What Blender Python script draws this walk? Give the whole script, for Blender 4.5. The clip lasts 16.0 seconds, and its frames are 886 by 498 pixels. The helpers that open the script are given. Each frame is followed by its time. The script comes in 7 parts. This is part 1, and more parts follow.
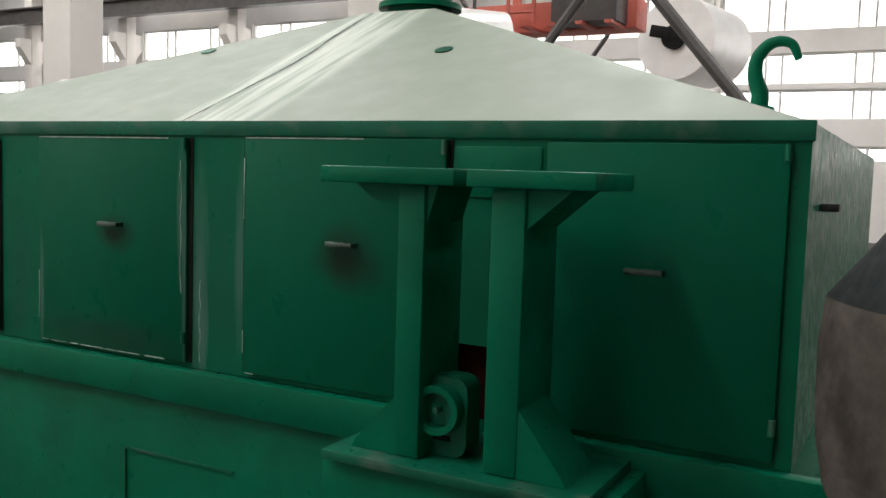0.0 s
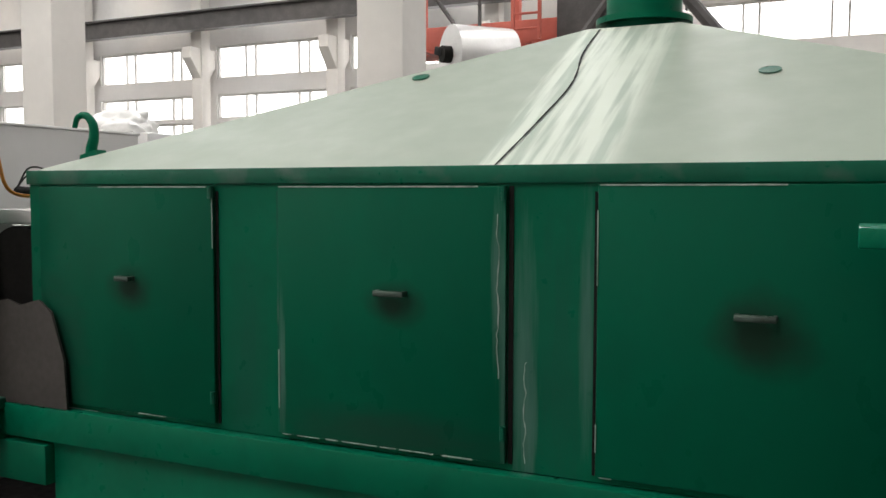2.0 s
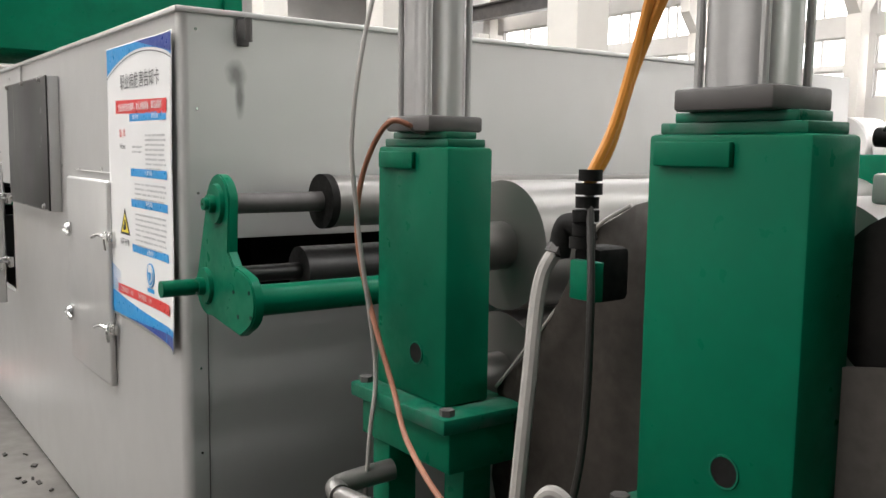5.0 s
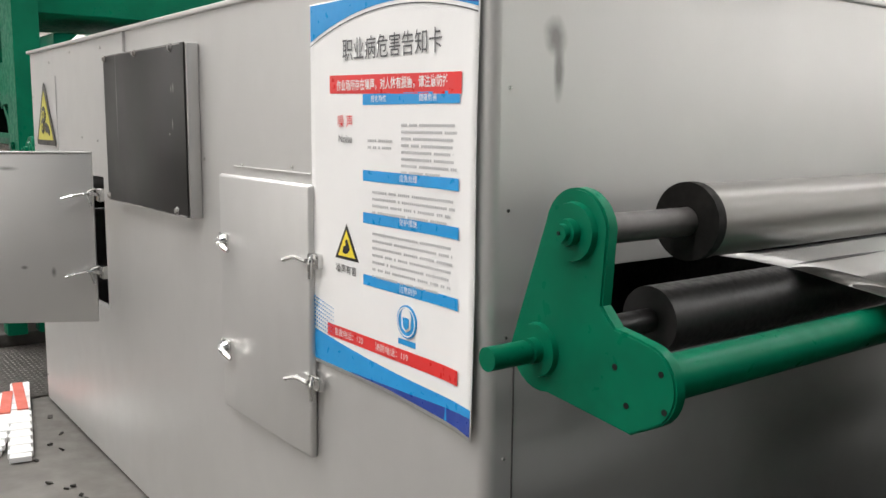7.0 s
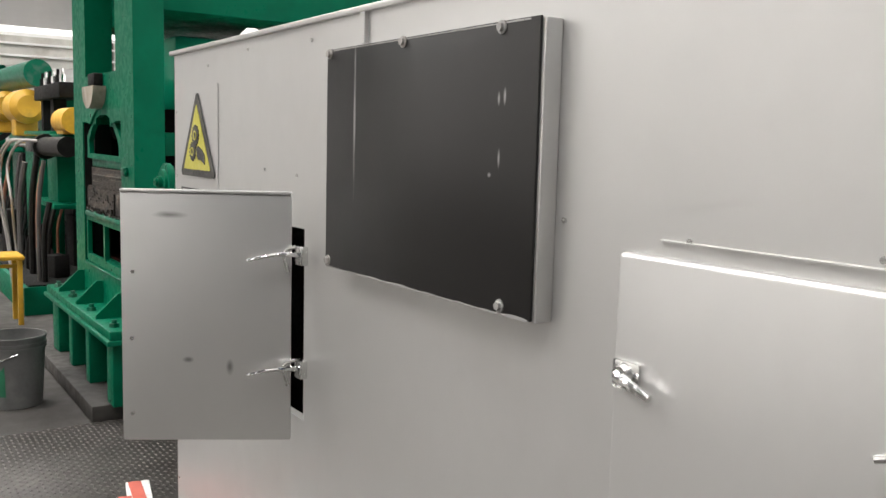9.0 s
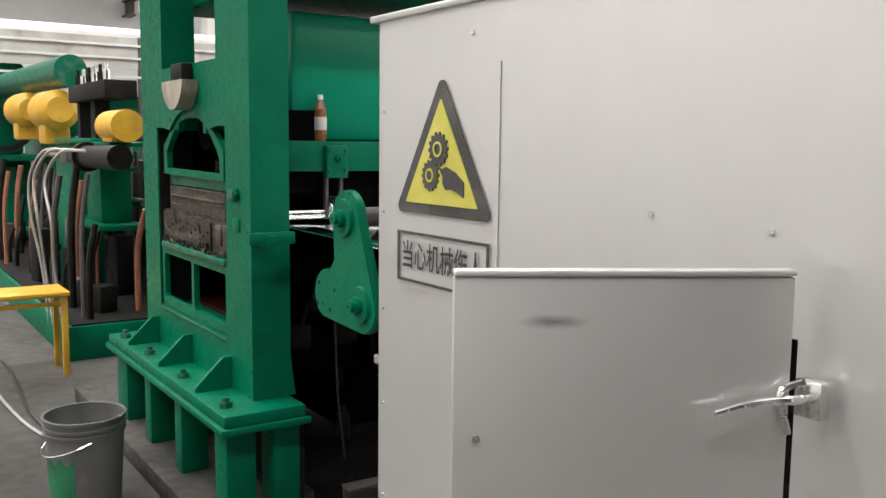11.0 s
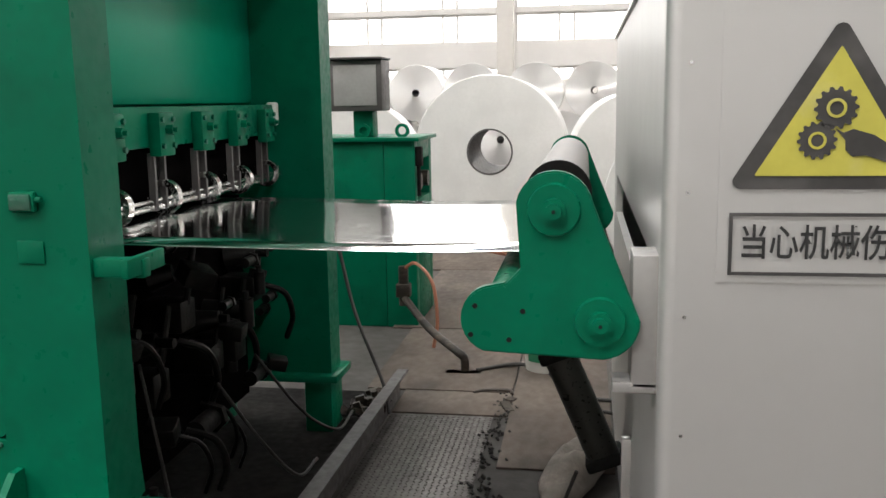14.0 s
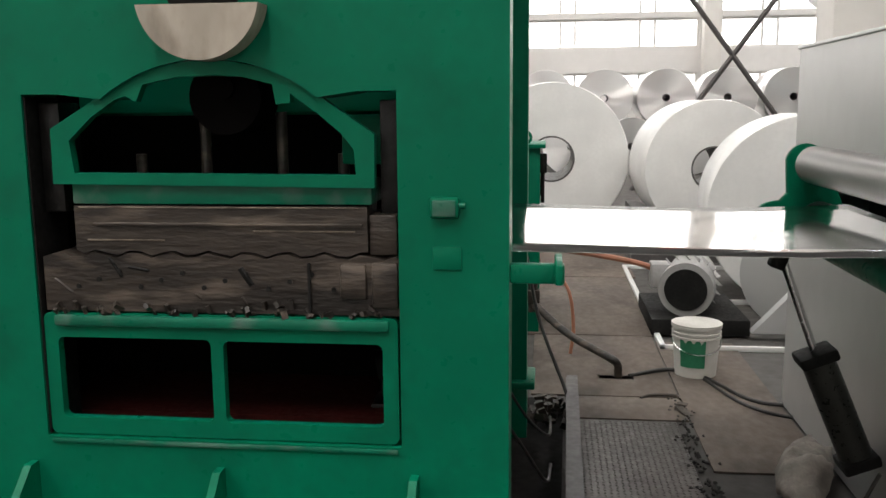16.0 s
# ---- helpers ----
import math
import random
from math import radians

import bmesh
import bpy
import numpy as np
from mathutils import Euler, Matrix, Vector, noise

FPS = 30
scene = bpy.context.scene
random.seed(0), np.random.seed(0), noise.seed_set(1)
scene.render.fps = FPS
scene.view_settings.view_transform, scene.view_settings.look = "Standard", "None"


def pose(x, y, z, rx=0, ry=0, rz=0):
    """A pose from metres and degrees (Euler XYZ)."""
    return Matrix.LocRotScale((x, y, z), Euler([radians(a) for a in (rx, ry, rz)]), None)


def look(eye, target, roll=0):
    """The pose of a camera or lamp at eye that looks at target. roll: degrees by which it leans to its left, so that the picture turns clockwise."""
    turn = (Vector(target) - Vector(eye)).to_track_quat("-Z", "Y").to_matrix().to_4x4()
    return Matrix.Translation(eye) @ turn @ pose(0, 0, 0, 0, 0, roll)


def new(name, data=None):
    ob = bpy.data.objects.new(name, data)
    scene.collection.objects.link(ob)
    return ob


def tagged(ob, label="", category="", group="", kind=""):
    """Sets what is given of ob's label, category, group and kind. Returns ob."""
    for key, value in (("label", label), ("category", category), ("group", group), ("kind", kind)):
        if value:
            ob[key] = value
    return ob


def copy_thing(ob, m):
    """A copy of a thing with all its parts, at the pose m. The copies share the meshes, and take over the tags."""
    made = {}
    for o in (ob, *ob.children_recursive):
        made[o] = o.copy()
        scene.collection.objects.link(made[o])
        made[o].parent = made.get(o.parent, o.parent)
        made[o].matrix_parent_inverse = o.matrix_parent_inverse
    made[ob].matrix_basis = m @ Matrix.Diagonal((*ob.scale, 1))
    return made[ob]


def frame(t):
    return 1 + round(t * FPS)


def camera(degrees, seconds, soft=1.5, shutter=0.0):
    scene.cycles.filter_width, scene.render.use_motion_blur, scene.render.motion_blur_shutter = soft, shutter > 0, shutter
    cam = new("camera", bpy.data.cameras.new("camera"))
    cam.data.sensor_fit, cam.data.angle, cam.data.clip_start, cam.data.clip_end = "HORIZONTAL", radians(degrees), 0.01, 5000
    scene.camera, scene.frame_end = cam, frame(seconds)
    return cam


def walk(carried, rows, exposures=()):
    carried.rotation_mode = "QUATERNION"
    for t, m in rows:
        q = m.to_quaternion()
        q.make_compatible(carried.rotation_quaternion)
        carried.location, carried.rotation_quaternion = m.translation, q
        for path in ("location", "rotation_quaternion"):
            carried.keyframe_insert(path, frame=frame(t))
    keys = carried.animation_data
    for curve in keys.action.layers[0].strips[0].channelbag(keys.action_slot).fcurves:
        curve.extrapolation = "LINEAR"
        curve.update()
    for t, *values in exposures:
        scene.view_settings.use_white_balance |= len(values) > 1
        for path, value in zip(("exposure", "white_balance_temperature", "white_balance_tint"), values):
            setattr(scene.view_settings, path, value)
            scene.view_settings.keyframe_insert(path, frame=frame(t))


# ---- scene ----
cam = camera(53.1, 16.0)
PATH = [
    (0, (1.908, -0.548, 1.533), (0.963, 1.207, 1.366), 1.8),
    (0.5, (1.661, -0.6, 1.529), (0.72, 1.156, 1.352), 2.2),
    (1, (1.345, -0.647, 1.551), (0.458, 1.136, 1.372), 1.3),
    (1.5, (1.106, -0.611, 1.544), (0.252, 1.191, 1.386), 0.3),
    (2, (0.825, -0.566, 1.597), (-0.022, 1.241, 1.47), 0.1),
    (2.5, (0.554, -0.609, 1.593), (-0.369, 1.161, 1.471), 0.2),
    (3, (0.306, -0.667, 1.555), (-0.783, 1.004, 1.405), 1.1),
    (3.5, (0.066, -0.41, 1.55), (-1.293, 1.049, 1.39), 1.3),
    (3.7, (-0.04, -0.274, 1.572), (-1.483, 1.1, 1.396), 1.4),
    (5.8, (-1.29, 0.058, 1.566), (-2.922, 1.187, 1.323), 0.8),
    (6, (-1.385, 0.03, 1.566), (-3.016, 1.156, 1.302), 0.8),
    (6.5, (-1.755, -0.109, 1.596), (-3.369, 1.035, 1.303), 0.9),
    (7, (-2.076, -0.212, 1.613), (-3.659, 0.977, 1.331), 0.5),
    (7.5, (-2.479, -0.174, 1.621), (-4.061, 1.018, 1.344), 0.6),
    (8, (-2.869, -0.207, 1.615), (-4.444, 0.992, 1.329), 0.5),
    (8.1, (-2.946, -0.213, 1.62), (-4.509, 1.0, 1.328), 0.7),
    (8.5, (-3.266, -0.249, 1.625), (-4.821, 0.979, 1.35), 1.6),
    (9, (-3.683, -0.2, 1.621), (-5.33, 0.91, 1.391), 1.5),
    (9.5, (-4.041, -0.158, 1.635), (-5.724, 0.902, 1.425), 1.1),
    (9.8, (-4.338, -0.185, 1.63), (-6.02, 0.878, 1.425), 1.8),
    (10, (-4.506, -0.221, 1.654), (-6.18, 0.85, 1.428), 0.5),
    (10.2, (-4.668, -0.229, 1.64), (-6.343, 0.843, 1.423), 0.7),
    (12.3, (-6.434, -0.47, 1.667), (-7.751, 0.995, 1.322), -0.0),
    (12.5, (-6.586, -0.551, 1.661), (-7.784, 1.013, 1.321), 0.2),
    (13, (-6.996, -0.803, 1.679), (-7.91, 0.954, 1.4), 0.4),
    (13.5, (-7.324, -0.867, 1.657), (-8.003, 0.989, 1.353), -0.4),
    (14, (-7.604, -0.918, 1.663), (-7.918, 1.03, 1.334), -0.9),
    (14.5, (-7.876, -1.103, 1.682), (-7.988, 0.865, 1.343), -0.8),
    (15, (-8.159, -1.108, 1.664), (-8.28, 0.857, 1.312), -1.3),
    (15.5, (-8.417, -1.043, 1.683), (-8.59, 0.919, 1.331), -0.9),
    (16, (-8.767, -1.093, 1.678), (-8.999, 0.868, 1.363), -0.5),
]
walk(cam, [(t, look(eye, target, roll)) for t, eye, target, roll in PATH],
     ((0.0, -0.12), (1.8, -0.12), (2.5, -0.15), (3.0, 0.05), (3.5, 0.38), (6.0, 0.5), (7.5, 0.48), (9.0, 0.48), (10.2, 0.52), (12.3, 0.58), (13.5, 0.38), (14.5, 0.15), (16.0, 0.05)))

# ---- world, sun, lights ----
world = bpy.data.worlds.new("hall_sky")
scene.world = world
world.use_nodes = True
wn, wl = world.node_tree.nodes, world.node_tree.links
sky = wn.new("ShaderNodeTexSky")
sky.sky_type, sky.sun_disc = "NISHITA", False
sky.sun_elevation, sky.sun_rotation = radians(40), radians(200)
sky.air_density, sky.dust_density, sky.ozone_density = 1.0, 6.0, 0.4
wl.new(sky.outputs[0], wn["Background"].inputs[0])
wn["Background"].inputs[1].default_value = 0.12

sun_data = bpy.data.lights.new("sun", "SUN")
sun_data.energy, sun_data.angle, sun_data.color = 1.0, radians(15), (1.0, 0.97, 0.93)
sun = new("sun", sun_data)
sun.matrix_world = look((0, -10, 30), (-6, 0, 0))


def roof_lamp(x, y, z, wide, long, watts):
    data = bpy.data.lights.new("skylight_lamp", "AREA")
    data.shape, data.size, data.size_y, data.energy = "RECTANGLE", wide, long, watts
    data.color = (1.0, 0.985, 0.96)
    ob = new("skylight_lamp", data)
    ob.matrix_world = pose(x, y, z)
    return ob


ROOF_Z = 11.0
STRIPS = (-34, -26, -18, -10, -2, 6, 14)
for sx in STRIPS:
    roof_lamp(sx, 14.0, ROOF_Z - 0.06, 1.3, 21.0, 1150)
# unseen southern strips: places and watts chosen to brighten press and open hatch
for sx, watts in ((-26, 1250), (-18, 1250), (-10, 1000), (-2, 740)):
    roof_lamp(sx, -4.5, ROOF_Z - 0.06, 1.3, 11.0, watts)

# ---- materials ----


def material(name, colour, rough=0.5, metal=0.0, vary=0.15, scale=6.0, bump=0.0, bump_scale=60.0, dirt=None, dirt_amount=0.4,
             dirt_scale=2.5, stretch=(1, 1, 1), rough_vary=0.12, coat=0.0, gloss=0.5):
    """A procedural surface: two scales of colour change, stains of a second colour, fine relief."""
    m = bpy.data.materials.new(name)
    m.use_nodes = True
    n, l = m.node_tree.nodes, m.node_tree.links
    b = n["Principled BSDF"]
    b.inputs["Metallic"].default_value = metal
    b.inputs["Coat Weight"].default_value = coat
    b.inputs["Specular IOR Level"].default_value = gloss
    tc = n.new("ShaderNodeTexCoord")
    mp = n.new("ShaderNodeMapping")
    mp.inputs["Scale"].default_value = stretch
    l.new(tc.outputs["Object"], mp.inputs["Vector"])

    def noise_node(s, detail=4.0):
        t = n.new("ShaderNodeTexNoise")
        t.inputs["Scale"].default_value, t.inputs["Detail"].default_value = s, detail
        l.new(mp.outputs[0], t.inputs["Vector"])
        return t

    def mix(factor, a, c, mode="MIX"):
        x = n.new("ShaderNodeMix")
        x.data_type, x.blend_type = "RGBA", mode
        if isinstance(factor, float):
            x.inputs[0].default_value = factor
        else:
            l.new(factor, x.inputs[0])
        for socket, value in ((x.inputs[6], a), (x.inputs[7], c)):
            if isinstance(value, tuple):
                socket.default_value = (*value, 1) if len(value) == 3 else value
            else:
                l.new(value, socket)
        return x.outputs[2]

    def ramp(src, lo, hi):
        r = n.new("ShaderNodeMapRange")
        r.inputs["From Min"].default_value, r.inputs["From Max"].default_value = lo, hi
        l.new(src, r.inputs["Value"])
        return r

    big, small = noise_node(scale), noise_node(scale * 9)
    dark = tuple(c * (1 - vary) for c in colour)
    light = tuple(min(1, c * (1 + vary)) for c in colour)
    base = mix(ramp(big.outputs["Fac"], 0.35, 0.65).outputs[0], dark, light)
    base = mix(ramp(small.outputs["Fac"], 0.3, 0.75).outputs[0], base, mix(0.5, base, dark), "MIX")
    if dirt:
        d1 = noise_node(dirt_scale, 8.0)
        d2 = ramp(d1.outputs["Fac"], 0.52, 0.72)
        d2.inputs["To Max"].default_value = dirt_amount
        base = mix(d2.outputs[0], base, dirt)
    l.new(base, b.inputs["Base Color"])
    rr = ramp(small.outputs["Fac"], 0.3, 0.7)
    rr.inputs["To Min"].default_value, rr.inputs["To Max"].default_value = max(0.02, rough - rough_vary), min(1, rough + rough_vary)
    l.new(rr.outputs[0], b.inputs["Roughness"])
    if bump:
        f = noise_node(bump_scale, 3.0)
        bp = n.new("ShaderNodeBump")
        bp.inputs["Strength"].default_value, bp.inputs["Distance"].default_value = bump, 0.004
        l.new(f.outputs["Fac"], bp.inputs["Height"])
        l.new(bp.outputs[0], b.inputs["Normal"])
    return m


GREEN = material("green_paint", (0.0004, 0.122, 0.062), 0.38, 0, 0.12, 3.0, 0.08, 45, (0.002, 0.062, 0.033), 0.5, 4.0, gloss=0.11)
# brighter copy of the green paint: the slide's light is put into its colour
SLIDE = material("lit_green_paint", (0.0004, 0.215, 0.122), 0.32, 0, 0.05, 1.5, 0.03, 30, (0.0008, 0.16, 0.09), 0.3, 1.5, gloss=0.18, rough_vary=0.03)
GREEN_WORN = material("worn_green_paint", (0.002, 0.105, 0.058), 0.38, 0, 0.2, 4.0, 0.15, 40, (0.12, 0.15, 0.13), 0.6, 9.0, gloss=0.25)
HATCH = material("hatch_green_paint", (0.0004, 0.096, 0.049), 0.38, 0, 0.08, 1.6, 0.04, 25, (0.003, 0.060, 0.034), 0.5, 3.0, (1, 1, 0.6), gloss=0.09)
HOOD = material("pale_green_paint", (0.335, 0.388, 0.320), 0.5, 0, 0.02, 1.0, 0.0, 25, gloss=0.3)
STREAK = material("dried_white_streaks", (0.30, 0.40, 0.34), 0.55, 0, 0.25, 9, 0.2, 60, (0.06, 0.16, 0.10), 0.9, 14.0, (3, 1, 0.8))
STEEL = material("satin_sheet_steel", (0.575, 0.57, 0.56), 0.37, 0.6, 0.05, 1.1, 0.04, 110, (0.47, 0.46, 0.45), 0.25, 2.2, (1, 1, 0.7), rough_vary=0.02)
STEEL_DARK = material("dark_oiled_sheet", (0.026, 0.025, 0.0245), 0.30, 0.35, 0.10, 0.8, 0.02, 60, rough_vary=0.02)
CHROME = material("polished_steel", (0.72, 0.72, 0.71), 0.18, 1.0, 0.06, 12, 0.02, 80)
ROLL = material("oily_ground_steel_roll", (0.22, 0.21, 0.20), 0.36, 0.6, 0.03, 2, 0.0, 80, (0.28, 0.27, 0.26), 0.3, 2.0, (1, 0.4, 1), 0.0)
BARREL = material("dull_aluminium_barrel", (0.42, 0.415, 0.41), 0.4, 0.6, 0.06, 3, 0.03, 60, (0.25, 0.24, 0.23), 0.4, 5.0)
ALU = material("aluminium_strip", (0.86, 0.86, 0.85), 0.10, 1.0, 0.03, 2, 0.0, 8, rough_vary=0.04)
FAN = material("turned_aluminium_face", (0.86, 0.85, 0.84), 0.34, 0.85, 0.02, 3, 0.0, 40, rough_vary=0.0)
fb, ft = FAN.node_tree.nodes["Principled BSDF"], FAN.node_tree.nodes.new("ShaderNodeTangent")
ft.direction_type, ft.axis = "RADIAL", "Y"
fb.inputs["Anisotropic"].default_value = 0.85
FAN.node_tree.links.new(ft.outputs[0], fb.inputs["Tangent"])
COIL = material("aluminium_coil_face", (0.78, 0.77, 0.75), 0.42, 0.45, 0.05, 3, 0.04, 40)
RUBBER = material("black_rubber", (0.022, 0.02, 0.02), 0.4, 0, 0.25, 8, 0.1, 50)
# oily iron, and the painted shade inside closed bodies
BLACK = material("oily_iron_and_shade_black", (0.009, 0.0085, 0.008), 0.7, 0.0, 0.4, 6, 0.3, 30, (0.025, 0.022, 0.02), 0.5, 5.0, gloss=0.15)
# near-black: the shade of the press cavities put into a colour
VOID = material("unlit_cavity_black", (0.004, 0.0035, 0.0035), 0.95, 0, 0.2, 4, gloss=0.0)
IRON = material("brown_greasy_iron", (0.028, 0.021, 0.016), 0.45, 0.2, 0.55, 7, 0.9, 45, (0.13, 0.10, 0.078), 0.75, 12.0, (0.4, 1, 1.6), gloss=0.45)
WORN_IRON = material("rubbed_bare_iron", (0.16, 0.13, 0.10), 0.4, 0.5, 0.5, 25, 0.5, 60, (0.04, 0.03, 0.025), 0.9, 18)
RUST = material("dark_red_primer", (0.030, 0.0045, 0.0035), 0.8, 0, 0.3, 6, 0.2, 30, gloss=0.1)
CONCRETE = material("dusty_concrete", (0.082, 0.076, 0.070), 0.75, 0, 0.2, 1.2, 0.25, 40, (0.032, 0.029, 0.026), 0.6, 1.6, gloss=0.25)
FILM = material("clear_film_backing", (0.57, 0.565, 0.555), 0.36, 0.55, 0.015, 2, rough_vary=0.02)
# dark concrete: oil under the press, painted shade under the rollers
OILY_SHADE = material("oil_and_shade_concrete", (0.010, 0.009, 0.0085), 0.85, 0, 0.4, 2.5, 0.3, 30, (0.03, 0.027, 0.024), 0.4, 3.0, gloss=0.08)
PLINTH = material("oil_stained_concrete", (0.050, 0.046, 0.042), 0.7, 0, 0.3, 2.0, 0.3, 40, (0.014, 0.013, 0.012), 0.8, 3.5, gloss=0.25)
OLIVE = material("dark_olive_anodised", (0.030, 0.031, 0.027), 0.35, 0.4, 0.15, 6, 0.05, 40)
DISC = material("grimy_cream_paint", (0.36, 0.31, 0.25), 0.6, 0, 0.2, 6, 0.2, 30, (0.10, 0.075, 0.05), 0.8, 9.0, (1, 1, 0.4))
WALL = material("white_painted_wall", (0.74, 0.72, 0.70), 0.75, 0, 0.05, 0.6, 0.1, 12, (0.55, 0.53, 0.5), 0.3, 0.5)
COLUMN = material("cream_painted_concrete", (0.70, 0.67, 0.63), 0.75, 0, 0.05, 0.8, 0.1, 12)
ROOF = material("grey_roof_sheet", (0.20, 0.20, 0.20), 0.7, 0.1, 0.12, 0.8)
STEELWORK = material("grey_painted_steelwork", (0.085, 0.078, 0.076), 0.5, 0.15, 0.2, 3)
RED = material("faded_red_crane_paint", (0.52, 0.11, 0.075), 0.55, 0, 0.15, 1.5)
YELLOW = material("yellow_machine_paint", (0.62, 0.35, 0.03), 0.45, 0, 0.12, 4, 0.1, 40, (0.2, 0.13, 0.04), 0.4, 8)
WHITE = material("white_plastic", (0.78, 0.77, 0.75), 0.5, 0, 0.05, 6)
PAPER = material("white_vinyl", (0.76, 0.755, 0.75), 0.40, 0, 0.02, 3, rough_vary=0.03)
P_RED = material("red_print", (0.68, 0.025, 0.025), 0.35, 0, 0.04, 4)
P_BLUE = material("blue_print", (0.01, 0.27, 0.62), 0.35, 0, 0.04, 4)
P_NAVY = material("navy_print", (0.015, 0.045, 0.28), 0.35, 0, 0.04, 4)
P_GREY = material("grey_print", (0.46, 0.46, 0.47), 0.4, 0, 0.05, 4)
P_BLACK = material("black_print", (0.02, 0.02, 0.02), 0.45, 0, 0.2, 10)
P_INK = material("dark_grey_print", (0.07, 0.07, 0.075), 0.4, 0, 0.05, 4)
P_YELLOW = material("yellow_print", (0.75, 0.60, 0.03), 0.4, 0, 0.08, 6, dirt=(0.6, 0.55, 0.3), dirt_amount=0.4)
S_YELLOW = material("faded_yellow_print", (0.50, 0.46, 0.075), 0.45, 0, 0.10, 7, dirt=(0.52, 0.50, 0.33), dirt_amount=0.75, dirt_scale=5.0)
S_BLACK = material("worn_black_print", (0.045, 0.043, 0.042), 0.5, 0, 0.2, 8, dirt=(0.13, 0.125, 0.12), dirt_amount=0.5, dirt_scale=9.0)
HOSE_GREY = material("grey_hose", (0.34, 0.32, 0.30), 0.5, 0, 0.1, 10)
HOSE_ORANGE = material("orange_air_hose", (0.62, 0.24, 0.03), 0.4, 0, 0.08, 10)
HOSE_BROWN = material("brown_hose", (0.30, 0.12, 0.07), 0.45, 0, 0.15, 10)
CABLE = material("black_cable", (0.02, 0.018, 0.016), 0.5, 0, 0.2, 12)
BOARD = material("dusty_brown_board", (0.105, 0.082, 0.066), 0.85, 0, 0.25, 2.5, 0.35, 40, (0.040, 0.031, 0.025), 0.8, 3.0, (1, 0.6, 1))
CLOTH = material("grimy_canvas", (0.082, 0.071, 0.061), 0.9, 0, 0.25, 5, 0.6, 30, (0.022, 0.018, 0.015), 0.9, 7, gloss=0.15)
CLOTH_DARK = material("dark_tarpaulin", (0.02, 0.024, 0.025), 0.75, 0, 0.3, 4, 0.4, 20, gloss=0.2)
PLASTIC_WRAP = material("crumpled_white_wrap", (0.80, 0.79, 0.77), 0.35, 0, 0.06, 6, 0.4, 18)
BUCKET_GREY = material("grey_dirty_plastic", (0.125, 0.124, 0.12), 0.55, 0, 0.12, 6, 0.05, 30, (0.24, 0.23, 0.22), 0.5, 5)
BUCKET_WHITE = material("off_white_plastic", (0.52, 0.50, 0.46), 0.5, 0, 0.1, 6, dirt=(0.25, 0.21, 0.17), dirt_amount=0.6)
LABEL_GREEN = material("green_bucket_label", (0.02, 0.16, 0.08), 0.5, 0, 0.2, 8)
JUICE = material("amber_drink", (0.24, 0.085, 0.035), 0.25, 0, 0.1, 8)
MOTOR = material("grey_motor_paint", (0.33, 0.32, 0.31), 0.5, 0.2, 0.1, 5, dirt=(0.1, 0.09, 0.08), dirt_amount=0.5)
HANDLE = material("dark_worn_steel", (0.085, 0.12, 0.10), 0.35, 0.5, 0.3, 20, 0.1, 60)
GUARD = material("dull_grey_guard_sheet", (0.06, 0.053, 0.047), 0.6, 0.1, 0.2, 5, 0.1, 30)
OILCLOTH = material("oil_soaked_brown_cloth", (0.030, 0.025, 0.021), 0.7, 0, 0.35, 4, 0.3, 20, (0.012, 0.010, 0.009), 0.7, 5.0, gloss=0.25)
OILED = material("oily_black_valve_iron", (0.008, 0.0075, 0.007), 0.40, 0.2, 0.5, 12, 0.5, 40, (0.024, 0.021, 0.019), 0.5, 14.0, gloss=0.3)
SACK = material("dusty_grey_sacking", (0.24, 0.215, 0.19), 0.9, 0, 0.25, 8, 0.6, 40, (0.04, 0.034, 0.028), 0.7, 7, gloss=0.12)
PLATE = material("worn_checker_plate", (0.105, 0.096, 0.089), 0.42, 0.7, 0.25, 4, 0.2, 40, (0.03, 0.025, 0.02), 0.7, 3)

